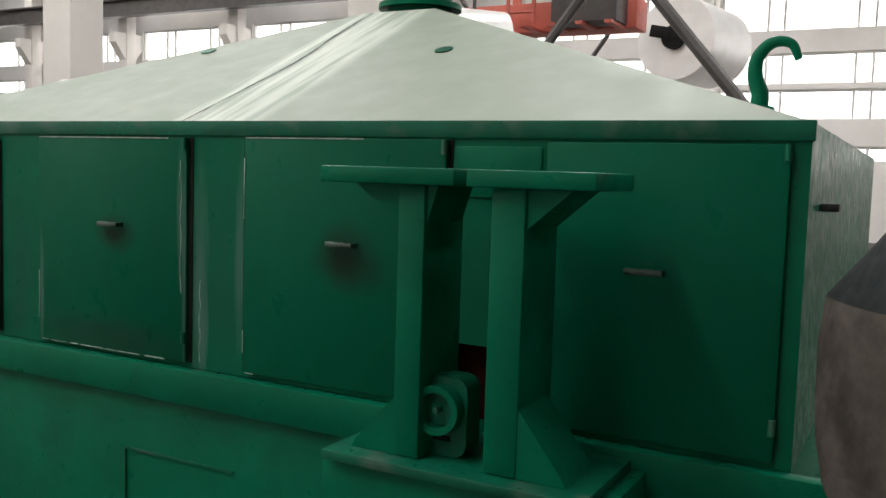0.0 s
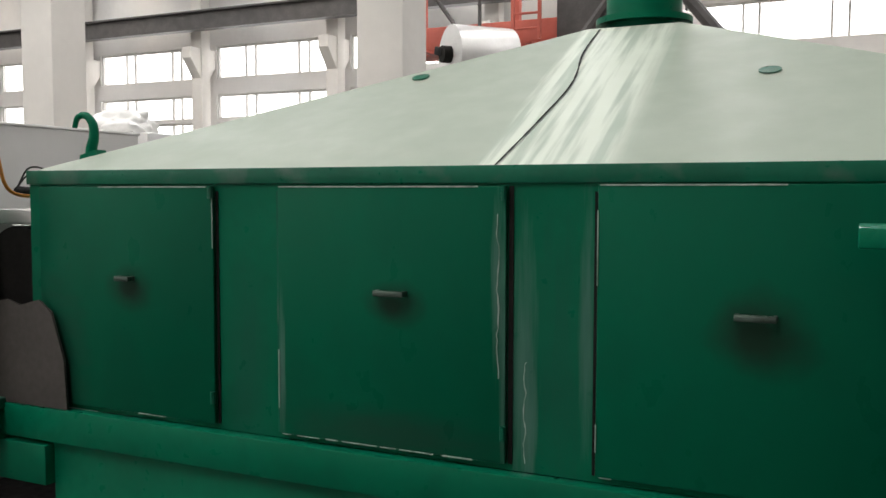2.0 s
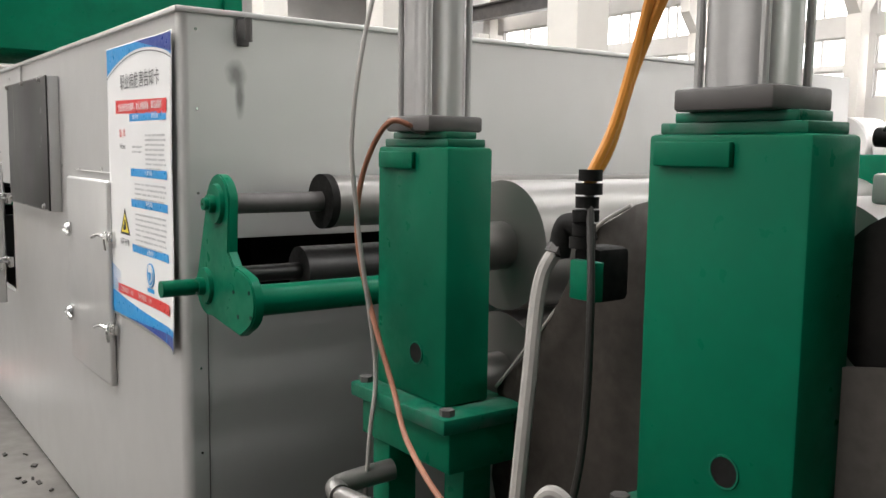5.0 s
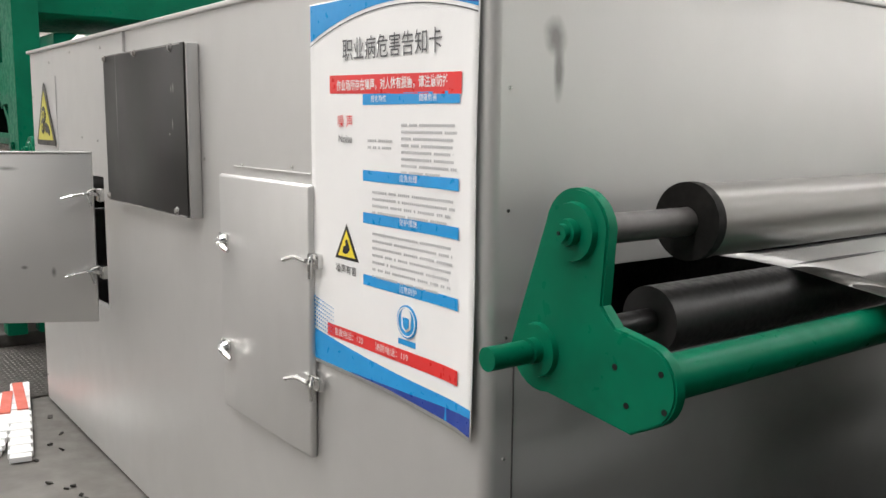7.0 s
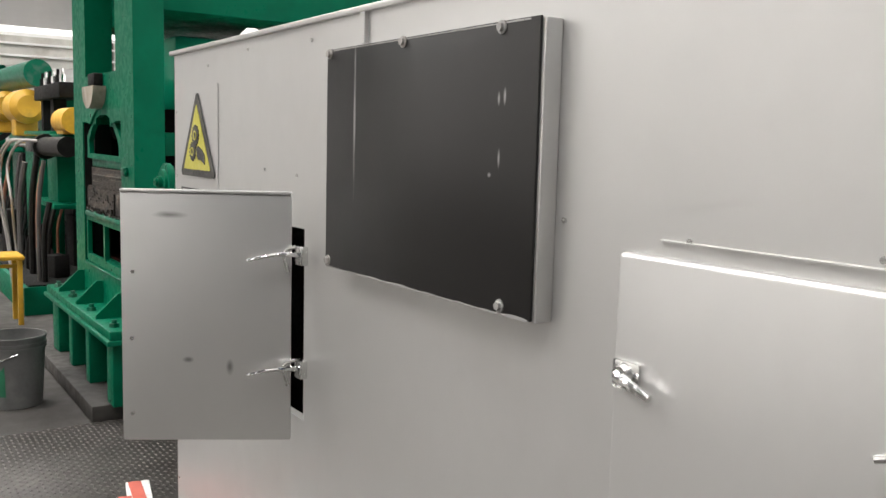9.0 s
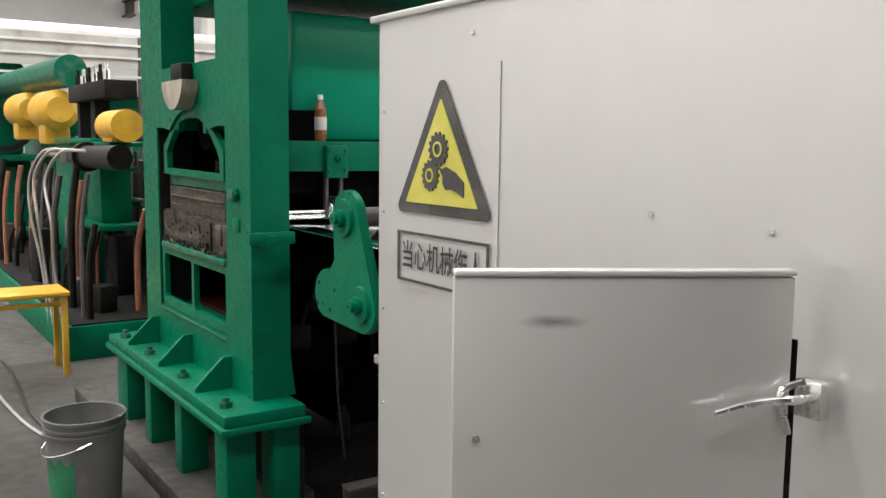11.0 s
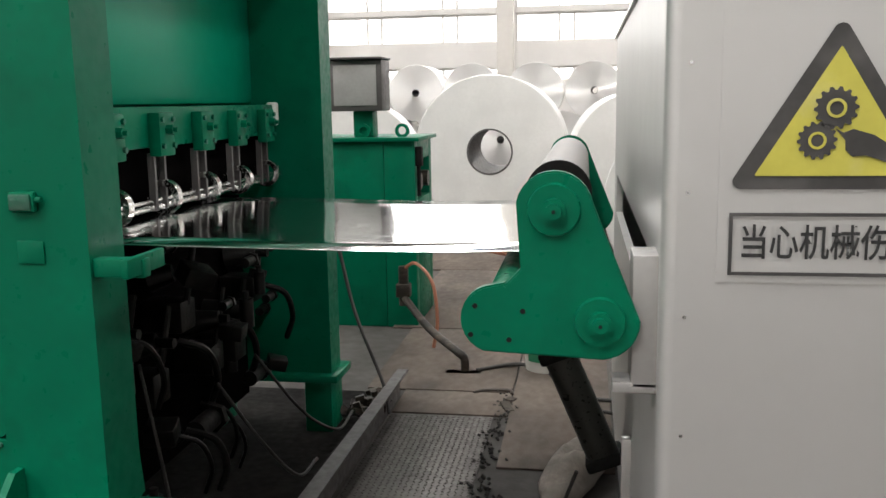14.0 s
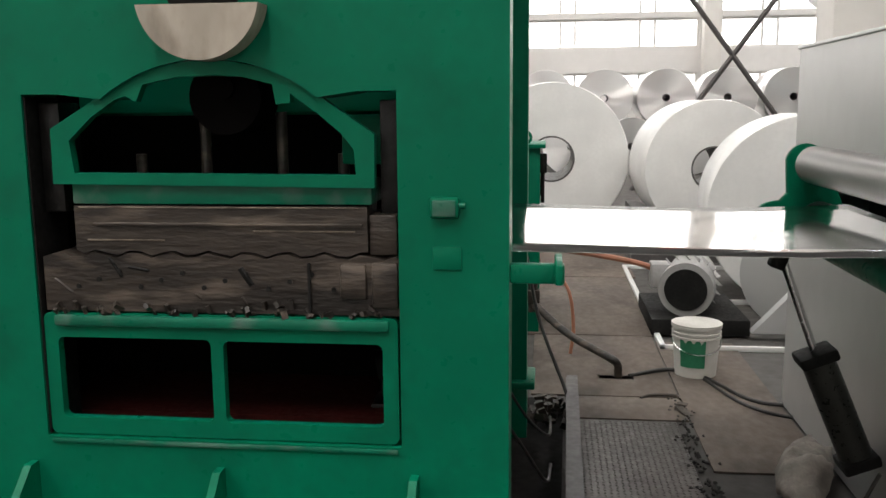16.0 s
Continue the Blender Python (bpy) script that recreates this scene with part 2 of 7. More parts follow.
def soft_patch(mat, spots, colour, amount, stretch=(1, 1, 1), grain=9.0):
    """Lays ragged patches of another colour over a material: spots are (centre, radii) in metres."""
    n, l = mat.node_tree.nodes, mat.node_tree.links
    b = n["Principled BSDF"]
    tc = n.new("ShaderNodeTexCoord")
    mp = n.new("ShaderNodeMapping")
    mp.inputs["Scale"].default_value = stretch
    l.new(tc.outputs["Object"], mp.inputs["Vector"])
    t = n.new("ShaderNodeTexNoise")
    t.inputs["Scale"].default_value, t.inputs["Detail"].default_value = grain, 5.0
    l.new(mp.outputs[0], t.inputs["Vector"])
    for centre, radii in spots:
        sub = n.new("ShaderNodeVectorMath")
        sub.operation = "SUBTRACT"
        sub.inputs[1].default_value = centre
        l.new(tc.outputs["Object"], sub.inputs[0])
        div = n.new("ShaderNodeVectorMath")
        div.operation = "DIVIDE"
        div.inputs[1].default_value = radii
        l.new(sub.outputs[0], div.inputs[0])
        ln = n.new("ShaderNodeVectorMath")
        ln.operation = "LENGTH"
        l.new(div.outputs[0], ln.inputs[0])
        add = n.new("ShaderNodeMath")
        add.operation = "ADD"
        l.new(ln.outputs["Value"], add.inputs[0])
        l.new(t.outputs["Fac"], add.inputs[1])
        mr = n.new("ShaderNodeMapRange")
        mr.inputs["From Min"].default_value, mr.inputs["From Max"].default_value = 1.55, 0.75
        mr.inputs["To Max"].default_value = amount
        l.new(add.outputs[0], mr.inputs["Value"])
        mx = n.new("ShaderNodeMix")
        mx.data_type = "RGBA"
        l.new(mr.outputs[0], mx.inputs[0])
        l.new(b.inputs["Base Color"].links[0].from_socket, mx.inputs[6])
        mx.inputs[7].default_value = (*colour, 1)
        l.new(mx.outputs[2], b.inputs["Base Color"])


soft_patch(CONCRETE, [((-10.0, 0.3, 0), (2.2, 1.8, 1)), ((-8.3, 2.5, 0), (1.2, 2.2, 1))], (0.036, 0.032, 0.029), 0.75, (1, 1, 1), 2.0)
soft_patch(CONCRETE, [((-5.6, 0.4, 0), (1.5, 0.9, 1))], (0.20, 0.19, 0.175), 0.7, (1, 1, 1), 3.0)
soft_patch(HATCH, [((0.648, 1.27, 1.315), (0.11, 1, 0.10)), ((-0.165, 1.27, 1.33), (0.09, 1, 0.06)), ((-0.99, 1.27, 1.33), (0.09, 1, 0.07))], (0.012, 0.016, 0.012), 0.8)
soft_patch(HATCH, [((-0.19, 1.27, 1.02), (0.33, 1, 0.07)), ((-1.3, 1.27, 1.1), (0.16, 1, 0.30))], (0.02, 0.06, 0.042), 0.6, (1, 1, 3), 12)
soft_patch(HATCH, [((0.096, 1.27, 1.40), (0.016, 1, 0.22)), ((0.112, 1.27, 1.25), (0.010, 1, 0.36)), ((-0.485, 1.27, 1.15), (0.012, 1, 0.20))], (0.075, 0.17, 0.135), 0.75, (14, 1, 0.7), 14)
soft_patch(GREEN, [((0.157, 1.285, 1.20), (0.036, 0.05, 0.34)), ((0.170, 1.285, 1.08), (0.022, 0.05, 0.16)), ((0.30, 1.285, 1.3), (0.02, 0.05, 0.3))], (0.07, 0.165, 0.13), 0.8, (14, 1, 0.7), 12)
soft_patch(GREEN, [((0.24, 1.285, 1.2), (0.08, 0.05, 0.40)), ((-0.60, 1.285, 1.15), (0.08, 0.05, 0.30))], (0.012, 0.085, 0.055), 0.5, (6, 1, 0.6), 12)


def washed_band(mat, pale, dull, rim_y, apex_y, left, right):
    """Lays a fan of pale and dull runs on a sloping sheet, between two lines from the rim to the apex."""
    n, l = mat.node_tree.nodes, mat.node_tree.links
    b = n["Principled BSDF"]

    def calc(op, a, c):
        m = n.new("ShaderNodeMath")
        m.operation = op
        for i, v in enumerate((a, c)):
            if isinstance(v, (int, float)):
                m.inputs[i].default_value = v
            else:
                l.new(v, m.inputs[i])
        return m.outputs[0]

    def ramp(v, lo, hi):
        m = n.new("ShaderNodeMapRange")
        m.interpolation_type = "SMOOTHSTEP"
        m.inputs["From Min"].default_value, m.inputs["From Max"].default_value = lo, hi
        l.new(v, m.inputs["Value"])
        return m.outputs[0]

    tc = n.new("ShaderNodeTexCoord")
    sp = n.new("ShaderNodeSeparateXYZ")
    l.new(tc.outputs["Object"], sp.inputs[0])
    f = calc("DIVIDE", calc("SUBTRACT", sp.outputs[1], rim_y), apex_y - rim_y)
    lo = calc("ADD", calc("MULTIPLY", f, left[1] - left[0]), left[0])
    wide = calc("ADD", calc("MULTIPLY", f, (right[1] - left[1]) - (right[0] - left[0])), right[0] - left[0])
    s = calc("DIVIDE", calc("SUBTRACT", sp.outputs[0], lo), wide)
    cb = n.new("ShaderNodeCombineXYZ")
    l.new(calc("MULTIPLY", s, 8.0), cb.inputs[0])
    l.new(calc("MULTIPLY", f, 1.3), cb.inputs[1])
    runs = n.new("ShaderNodeTexNoise")
    runs.inputs["Scale"].default_value, runs.inputs["Detail"].default_value = 1.0, 4.0
    l.new(cb.outputs[0], runs.inputs["Vector"])
    edge = calc("ADD", s, calc("MULTIPLY", calc("SUBTRACT", runs.outputs["Fac"], 0.5), 0.35))
    mask = calc("MULTIPLY", ramp(edge, 0.0, 0.10), ramp(edge, 1.0, 0.82))
    mixed = n.new("ShaderNodeMix")
    mixed.data_type = "RGBA"
    l.new(ramp(runs.outputs["Fac"], 0.40, 0.56), mixed.inputs[0])
    mixed.inputs[6].default_value, mixed.inputs[7].default_value = (*dull, 1), (*pale, 1)
    mx = n.new("ShaderNodeMix")
    mx.data_type = "RGBA"
    l.new(calc("MULTIPLY", mask, 0.9), mx.inputs[0])
    l.new(b.inputs["Base Color"].links[0].from_socket, mx.inputs[6])
    l.new(mixed.outputs[2], mx.inputs[7])
    l.new(mx.outputs[2], b.inputs["Base Color"])


washed_band(HOOD, (0.60, 0.66, 0.57), (0.36, 0.43, 0.36), 1.285, 2.32, (0.01, -0.02), (0.385, 0.33))
soft_patch(GREEN_WORN, [((0.97, 0.93, 0.985), (0.12, 0.06, 0.02)), ((1.3, 1.0, 0.985), (0.08, 0.06, 0.02))], (0.22, 0.27, 0.24), 0.6, (1, 1, 1), 22)
soft_patch(STEEL, [((-3.43, 1.13, 1.80), (0.2, 0.035, 0.045)), ((-3.5, 1.14, 1.72), (0.2, 0.016, 0.06)), ((-6.265, 0.6, 0.965), (0.008, 0.3, 0.010)), ((-6.205, 0.69, 0.945), (0.006, 0.3, 0.026)), ((-6.29, 0.6, 1.40), (0.03, 0.3, 0.012))], (0.16, 0.155, 0.15), 0.8, (1, 1, 1), 14)
soft_patch(STEEL_DARK, [((-5.738, 0.9, 1.70), (0.006, 1, 0.20)), ((-5.125, 0.9, 1.72), (0.005, 1, 0.016)), ((-5.105, 0.9, 1.725), (0.005, 1, 0.018)), ((-5.12, 0.9, 1.60), (0.005, 1, 0.022)), ((-5.15, 0.9, 1.565), (0.007, 1, 0.006))], (0.42, 0.41, 0.40), 0.75, (4, 1, 0.5), 26)

# ---- building helpers ----


def box(bm, x0, x1, y0, y1, z0, z1, bevel=0.0, seg=2):
    vs = [bm.verts.new((x, y, z)) for z in (z0, z1) for x, y in ((x0, y0), (x1, y0), (x1, y1), (x0, y1))]
    fs = [bm.faces.new([vs[i] for i in f]) for f in ((3, 2, 1, 0), (4, 5, 6, 7), (0, 1, 5, 4), (1, 2, 6, 5), (2, 3, 7, 6), (3, 0, 4, 7))]
    if bevel:
        es = {e for f in fs for e in f.edges}
        bmesh.ops.bevel(bm, geom=list(es), offset=bevel, segments=seg, affect="EDGES", profile=0.5)
    return bm


def obox(bm, m, sx, sy, sz, bevel=0.0):
    """A box of the given size, centred, at the pose m."""
    t = bmesh.new()
    box(t, -sx / 2, sx / 2, -sy / 2, sy / 2, -sz / 2, sz / 2, bevel)
    join(bm, t, m)
    return bm


def join(bm, other, m=None):
    """Adds the bmesh other, moved by m, to bm."""
    if m is not None:
        bmesh.ops.transform(other, matrix=m, verts=other.verts)
    me = bpy.data.meshes.new("t")
    other.to_mesh(me)
    other.free()
    bm.from_mesh(me)
    bpy.data.meshes.remove(me)
    return bm


def cyl(bm, p0, p1, r0, r1=None, seg=24, caps=True):
    p0, p1 = Vector(p0), Vector(p1)
    r1 = r0 if r1 is None else r1
    d = (p1 - p0).normalized()
    u = d.orthogonal().normalized()
    v = d.cross(u)
    rings = []
    for p, r in ((p0, r0), (p1, r1)):
        rings.append([bm.verts.new(p + (u * math.cos(a) + v * math.sin(a)) * r) for a in (2 * math.pi * i / seg for i in range(seg))])
    for i in range(seg):
        j = (i + 1) % seg
        bm.faces.new((rings[0][i], rings[0][j], rings[1][j], rings[1][i]))
    if caps:
        bm.faces.new(rings[0][::-1])
        bm.faces.new(rings[1])
    return bm


def ring(bm, p0, p1, r_out, r_in, seg=32):
    """A hollow cylinder from p0 to p1."""
    p0, p1 = Vector(p0), Vector(p1)
    d = (p1 - p0).normalized()
    u = d.orthogonal().normalized()
    v = d.cross(u)
    loops = [[bm.verts.new(p + (u * math.cos(2 * math.pi * i / seg) + v * math.sin(2 * math.pi * i / seg)) * r) for i in range(seg)]
             for p, r in ((p0, r_out), (p1, r_out), (p1, r_in), (p0, r_in))]
    for k in range(4):
        a, b = loops[k], loops[(k + 1) % 4]
        for i in range(seg):
            j = (i + 1) % seg
            bm.faces.new((a[i], a[j], b[j], b[i]))
    return bm


def prism(bm, pts, lo, hi, axis="y"):
    """The polygon pts pushed from lo to hi along the axis (y: pts are x, z; x: pts are y, z; z: pts are x, y)."""
    put = {"y": lambda p, d: (p[0], d, p[1]), "x": lambda p, d: (d, p[0], p[1]), "z": lambda p, d: (p[0], p[1], d)}[axis]
    a = [bm.verts.new(put(p, lo)) for p in pts]
    b = [bm.verts.new(put(p, hi)) for p in pts]
    bm.faces.new(a)
    bm.faces.new(b[::-1])
    for i in range(len(pts)):
        j = (i + 1) % len(pts)
        bm.faces.new((a[i], b[i], b[j], a[j]))
    bmesh.ops.recalc_face_normals(bm, faces=bm.faces[:])
    return bm


def smooth_line(pts, steps=8):
    """A Catmull-Rom curve through pts."""
    ps = [Vector(p) for p in pts]
    ps = [ps[0] * 2 - ps[1]] + ps + [ps[-1] * 2 - ps[-2]]
    out = []
    for i in range(1, len(ps) - 2):
        a, b, c, d = ps[i - 1:i + 3]
        for k in range(steps):
            t = k / steps
            out.append(0.5 * ((2 * b) + (c - a) * t + (2 * a - 5 * b + 4 * c - d) * t * t + (3 * b - a - 3 * c + d) * t ** 3))
    return out + [ps[-2]]


def tube(bm, pts, r, seg=10, steps=8, taper=None):
    line = smooth_line(pts, steps) if steps > 1 else [Vector(p) for p in pts]
    n = len(line)
    u = (line[1] - line[0]).orthogonal().normalized()
    rings = []
    for i, p in enumerate(line):
        d = (line[min(i + 1, n - 1)] - line[max(i - 1, 0)]).normalized()
        u = (u - d * u.dot(d)).normalized()
        v = d.cross(u)
        rr = r if taper is None else r * taper(i / (n - 1))
        rings.append([bm.verts.new(p + (u * math.cos(2 * math.pi * k / seg) + v * math.sin(2 * math.pi * k / seg)) * rr) for k in range(seg)])
    for a, b in zip(rings, rings[1:]):
        for k in range(seg):
            j = (k + 1) % seg
            bm.faces.new((a[k], a[j], b[j], b[k]))
    bm.faces.new(rings[0][::-1])
    bm.faces.new(rings[-1])
    return bm


def arc(cx, cz, r, a0, a1, n=12):
    return [(cx + r * math.cos(radians(a0 + (a1 - a0) * i / n)), cz + r * math.sin(radians(a0 + (a1 - a0) * i / n))) for i in range(n + 1)]


def mesh_object(name, bm, mat, smooth=35):
    bmesh.ops.recalc_face_normals(bm, faces=bm.faces[:])
    me = bpy.data.meshes.new(name)
    bm.to_mesh(me)
    bm.free()
    me.materials.append(mat)
    if smooth:
        me.shade_smooth()
        me.set_sharp_from_angle(angle=radians(smooth))
    return new(name, me)


def part(name, bm, mat, parent, label="", smooth=35):
    ob = mesh_object(name, bm, mat, smooth)
    ob.parent = parent
    if not parent.parent:
        ob.matrix_parent_inverse = Matrix.Translation(-Vector(parent.location))
    if label:
        ob["label"] = label
    return ob


def thing(name, at, label, category, group="", kind=""):
    ob = new(name)
    ob.empty_display_size = 0.1
    ob.location = at
    return tagged(ob, label, category, group, kind)


def solid(name, bm, mat, label="", category="", group="", kind="", smooth=35):
    return tagged(mesh_object(name, bm, mat, smooth), label, category, group, kind)


def B():
    return bmesh.new()


def writing(body, size, m, width=None, bold=0.0):
    """A bmesh of the text, centred in x, laid out in its own plane and moved by m; width squeezes it to that length."""
    c = bpy.data.curves.new("t", "FONT")
    c.body, c.size, c.align_x, c.align_y, c.offset = body, size, "CENTER", "CENTER", bold
    o = bpy.data.objects.new("t", c)
    scene.collection.objects.link(o)
    me = bpy.data.meshes.new_from_object(o.evaluated_get(bpy.context.evaluated_depsgraph_get()))
    bm = bmesh.new()
    bm.from_mesh(me)
    xs = [v.co.x for v in bm.verts]
    if width and xs:
        k = width / (max(xs) - min(xs))
        bmesh.ops.scale(bm, vec=(k, 1, 1), verts=bm.verts)
    bmesh.ops.transform(bm, matrix=m, verts=bm.verts)
    bpy.data.objects.remove(o)
    bpy.data.curves.remove(c)
    bpy.data.meshes.remove(me)
    return bm


FRONT = Euler((radians(90), 0, 0)).to_matrix().to_4x4()


def on_front(x, y, z):
    """The pose of flat writing on a face that looks towards -y."""
    return Matrix.Translation((x, y, z)) @ FRONT

# ---- the hall ----
HX0, HX1, HY0, HY1 = -46.0, 26.0, -12.0, 27.0

bm = B()
box(bm, HX0, HX1, HY0, HY1, -0.3, 0.0)
solid("floor", bm, CONCRETE, "dusty grey concrete factory floor", "floor", kind="structure", smooth=0)

BANDS = ((2.22, 2.68), (3.40, 4.30), (4.42, 5.35), (5.95, 7.20))


def window_wall(name, y, thick):
    """A long wall with four bands of window openings between piers every 6 m; one mesh, openings through it."""
    bm = B()
    edges = [0.0] + [v for b in BANDS for v in b] + [ROOF_Z]
    for lo, hi in zip(edges[0::2], edges[1::2]):
        box(bm, HX0, HX1, y, y + thick, lo, hi)
    x = HX0
    while x <= HX1:
        for lo, hi in BANDS:
            box(bm, max(HX0, x - 0.25), min(HX1, x + 0.25), y, y + thick, lo, hi)
        x += 6.0
    wall = solid(name, bm, WALL, "white factory wall with bands of windows", "wall", kind="structure", smooth=0)
    return wall


window_wall("wall_north", HY1, 0.3)
bm = B()
box(bm, HX0, HX1, HY0 - 0.3, HY0, 0, ROOF_Z)
solid("wall_south", bm, WALL, "plain painted long wall behind the walkway", "wall", kind="structure", smooth=0)
for name, x in (("wall_west", HX0 - 0.3), ("wall_east", HX1)):
    bm = B()
    box(bm, x, x + 0.3, HY0 - 0.3, HY1 + 0.3, 0, ROOF_Z)
    solid(name, bm, WALL, "plain white end wall of the hall", "wall", kind="structure", smooth=0)

GLOW = bpy.data.materials.new("overcast_daylight")
GLOW.use_nodes = True
gn = GLOW.node_tree.nodes["Principled BSDF"]
gn.inputs["Base Color"].default_value = (0.8, 0.8, 0.8, 1)
gn.inputs["Emission Color"].default_value = (1.0, 0.985, 0.97, 1)
gn.inputs["Emission Strength"].default_value = 2.6
bm = B()
box(bm, -80, 60, HY1 + 6.0, HY1 + 6.2, -1, 14)
solid("backdrop", bm, GLOW, "bright overcast sky outside the windows", "sky", kind="structure", smooth=0)

# window frames in the openings of the far wall
k = 0
x = HX0
while x < HX1 - 1:
    for lo, hi in BANDS:
        win = thing("window", (x + 3, HY1 + 0.1, lo), "white steel-framed factory window, bright daylight behind", "window", "windows of the far wall", "structure")
        k += 1
        win.name = "window_%d" % k
        bm = B()
        y0 = HY1 + 0.08
        box(bm, x + 0.25, x + 5.75, y0, y0 + 0.1, lo, lo + 0.07)
        box(bm, x + 0.25, x + 5.75, y0, y0 + 0.1, hi - 0.07, hi)
        for fx in (0.25, 1.55, 2.0, 3.95, 4.4, 5.68):
            box(bm, x + fx, x + fx + 0.07, y0, y0 + 0.1, lo + 0.07, hi - 0.07)
        part("window_frame", bm, WALL, win, smooth=0)
    x += 6.0

bm = B()
strips = list(STRIPS)
xs = [HX0] + [v for s in strips for v in (s - 0.65, s + 0.65)] + [HX1]
for a, b in zip(xs[0::2], xs[1::2]):
    box(bm, a, b, HY0, HY1, ROOF_Z, ROOF_Z + 0.1)
solid("ceiling", bm, ROOF, "grey sheet roof with long skylight strips", "ceiling", kind="structure", smooth=0)

for i, ty in enumerate(range(-9, 27, 6)):
    truss = thing("roof_truss", (HX0, ty, 9.4), "grey steel roof truss under the skylights", "truss", "roof trusses")
    bm = B()
    for z in (9.5, 10.8):
        box(bm, HX0, HX1, ty - 0.06, ty + 0.06, z - 0.06, z + 0.06)
    part("chord", bm, STEELWORK, truss, smooth=0)
    bm = B()
    x, up = HX0, True
    while x < HX1 - 1:
        cyl(bm, (x, ty, 9.5 if up else 10.8), (x + 1.5, ty, 10.8 if up else 9.5), 0.035, seg=6)
        x, up = x + 1.5, not up
    part("web", bm, STEELWORK, truss, smooth=0)


def hall_column(x, y, w=0.72):
    """A cream concrete column with a flared bracket that bears the crane beam."""
    t = thing("column", (x, y, 0), "cream-painted concrete column with a crane bracket", "column", "hall columns", "structure")
    bm = B()
    box(bm, x - w / 2, x + w / 2, y - w / 2, y + w / 2, 0, ROOF_Z, 0.03)
    part("shaft", bm, COLUMN, t)
    bm = B()
    h = w / 2
    prism(bm, [(y - h, 5.9), (y - h - 0.55, 6.6), (y - h - 0.55, 7.0), (y + h + 0.55, 7.0), (y + h + 0.55, 6.6), (y + h, 5.9)], x - h * 0.8, x + h * 0.8, "x")
    part("bracket", bm, COLUMN, t)
    return t


for cx in (-41, -35, -29.4, -23.4, -17.4, -11.6, -5.1, 6.8, 12.8, 18.8):
    hall_column(cx, 10.4)
for cx in (-40, -34, -28, -22, -16, -10, -4, 2, 8, 14, 20):
    hall_column(cx, 26.4, 0.5)

for y, z, lab in ((10.4, 7.35, "grey"), (25.6, 7.9, "grey")):
    bm = B()
    box(bm, HX0, HX1, y - 0.2, y + 0.2, z - 0.35, z - 0.29)
    box(bm, HX0, HX1, y - 0.04, y + 0.04, z - 0.29, z + 0.29)
    box(bm, HX0, HX1, y - 0.2, y + 0.2, z + 0.29, z + 0.35)
    solid("crane_beam", bm, STEELWORK, "grey steel crane runway beam along the columns", "beam", smooth=0)

# red crane platform hung from the roof, with ladder and hoist
crane = thing("overhead_crane", (-4.5, 14, 4.0), "faded red crane platform with ladder, hung from the roof", "crane")
part("girder", box(B(), -6.6, -2.35, 13.7, 14.3, 4.0, 4.5, 0.02), RED, crane)
for x in (-6.4, -4.6, -2.8):
    part("hanger", box(B(), x - 0.06, x + 0.06, 13.94, 14.06, 4.5, 9.45), RED, crane, smooth=0)
for i in range(9):
    part("walkway_slat", box(B(), -6.5 + i * 0.48, -6.38 + i * 0.48, 13.0, 13.7, 3.98, 4.03), RED, crane, smooth=0)
lad = part("ladder", box(box(B(), -4.3, -4.25, 12.9, 12.95, 4.03, 6.0), -3.85, -3.8, 12.9, 12.95, 4.03, 6.0), RED, crane, smooth=0)
for i in range(8):
    part("rung", cyl(B(), (-4.3, 12.92, 4.2 + i * 0.24), (-3.8, 12.92, 4.2 + i * 0.24), 0.02, seg=8), RED, lad)
part("cab", box(B(), -3.6, -2.5, 13.1, 13.68, 4.03, 5.2, 0.02), STEELWORK, crane)

# ---- dryer box with hatches ----
BX0, BX1, BY0, BY1, BZ = -7.445, -3.47, 0.95, 3.88, 1.965

dryer = thing("steel_dryer_box", ((BX0 + BX1) / 2, BY0, 0), "long grey sheet-steel machine enclosure on the floor", "machine")
T = 0.03
SZ0, SZ1, SY0, SY1 = 1.10, 1.29, 1.12, 3.6


def framed(outer_pts, holes, lo, hi, axis="y"):
    """A plate with holes: outlines filled and pushed from lo to hi along y (or x, where the outlines are y, z)."""
    bm = B()
    edges = []
    for loop in [outer_pts] + holes:
        vs = [bm.verts.new((x, lo, z) if axis == "y" else (lo, x, z)) for x, z in loop]
        edges += [bm.edges.new((vs[i], vs[(i + 1) % len(vs)])) for i in range(len(vs))]
    bmesh.ops.triangle_fill(bm, use_beauty=True, use_dissolve=False, edges=edges)
    ext = bmesh.ops.extrude_face_region(bm, geom=bm.faces[:])
    d = (0, hi - lo, 0) if axis == "y" else (hi - lo, 0, 0)
    bmesh.ops.translate(bm, verts=[v for v in ext["geom"] if isinstance(v, bmesh.types.BMVert)], vec=d)
    bmesh.ops.recalc_face_normals(bm, faces=bm.faces[:])
    return bm


def rect(a, b, c, d):
    return [(a, c), (b, c), (b, d), (a, d)]


part("front_panel", framed(rect(BX0 + T, BX1 - T, 0.02, BZ), [rect(-6.62, -6.145, 0.76, 1.36)], BY0, BY0 + T), STEEL, dryer, smooth=0)
part("back_panel", box(B(), BX0 + T, BX1 - T, BY1 - T, BY1, 0.02, BZ), STEEL, dryer, smooth=0)
for a, b in ((BX0, BX0 + T), (BX1 - T, BX1)):
    part("end_panel", framed(rect(BY0 + T, BY1, 0.02, BZ), [rect(SY0, SY1, SZ0, SZ1)], a, b, "x"), STEEL, dryer, smooth=0)
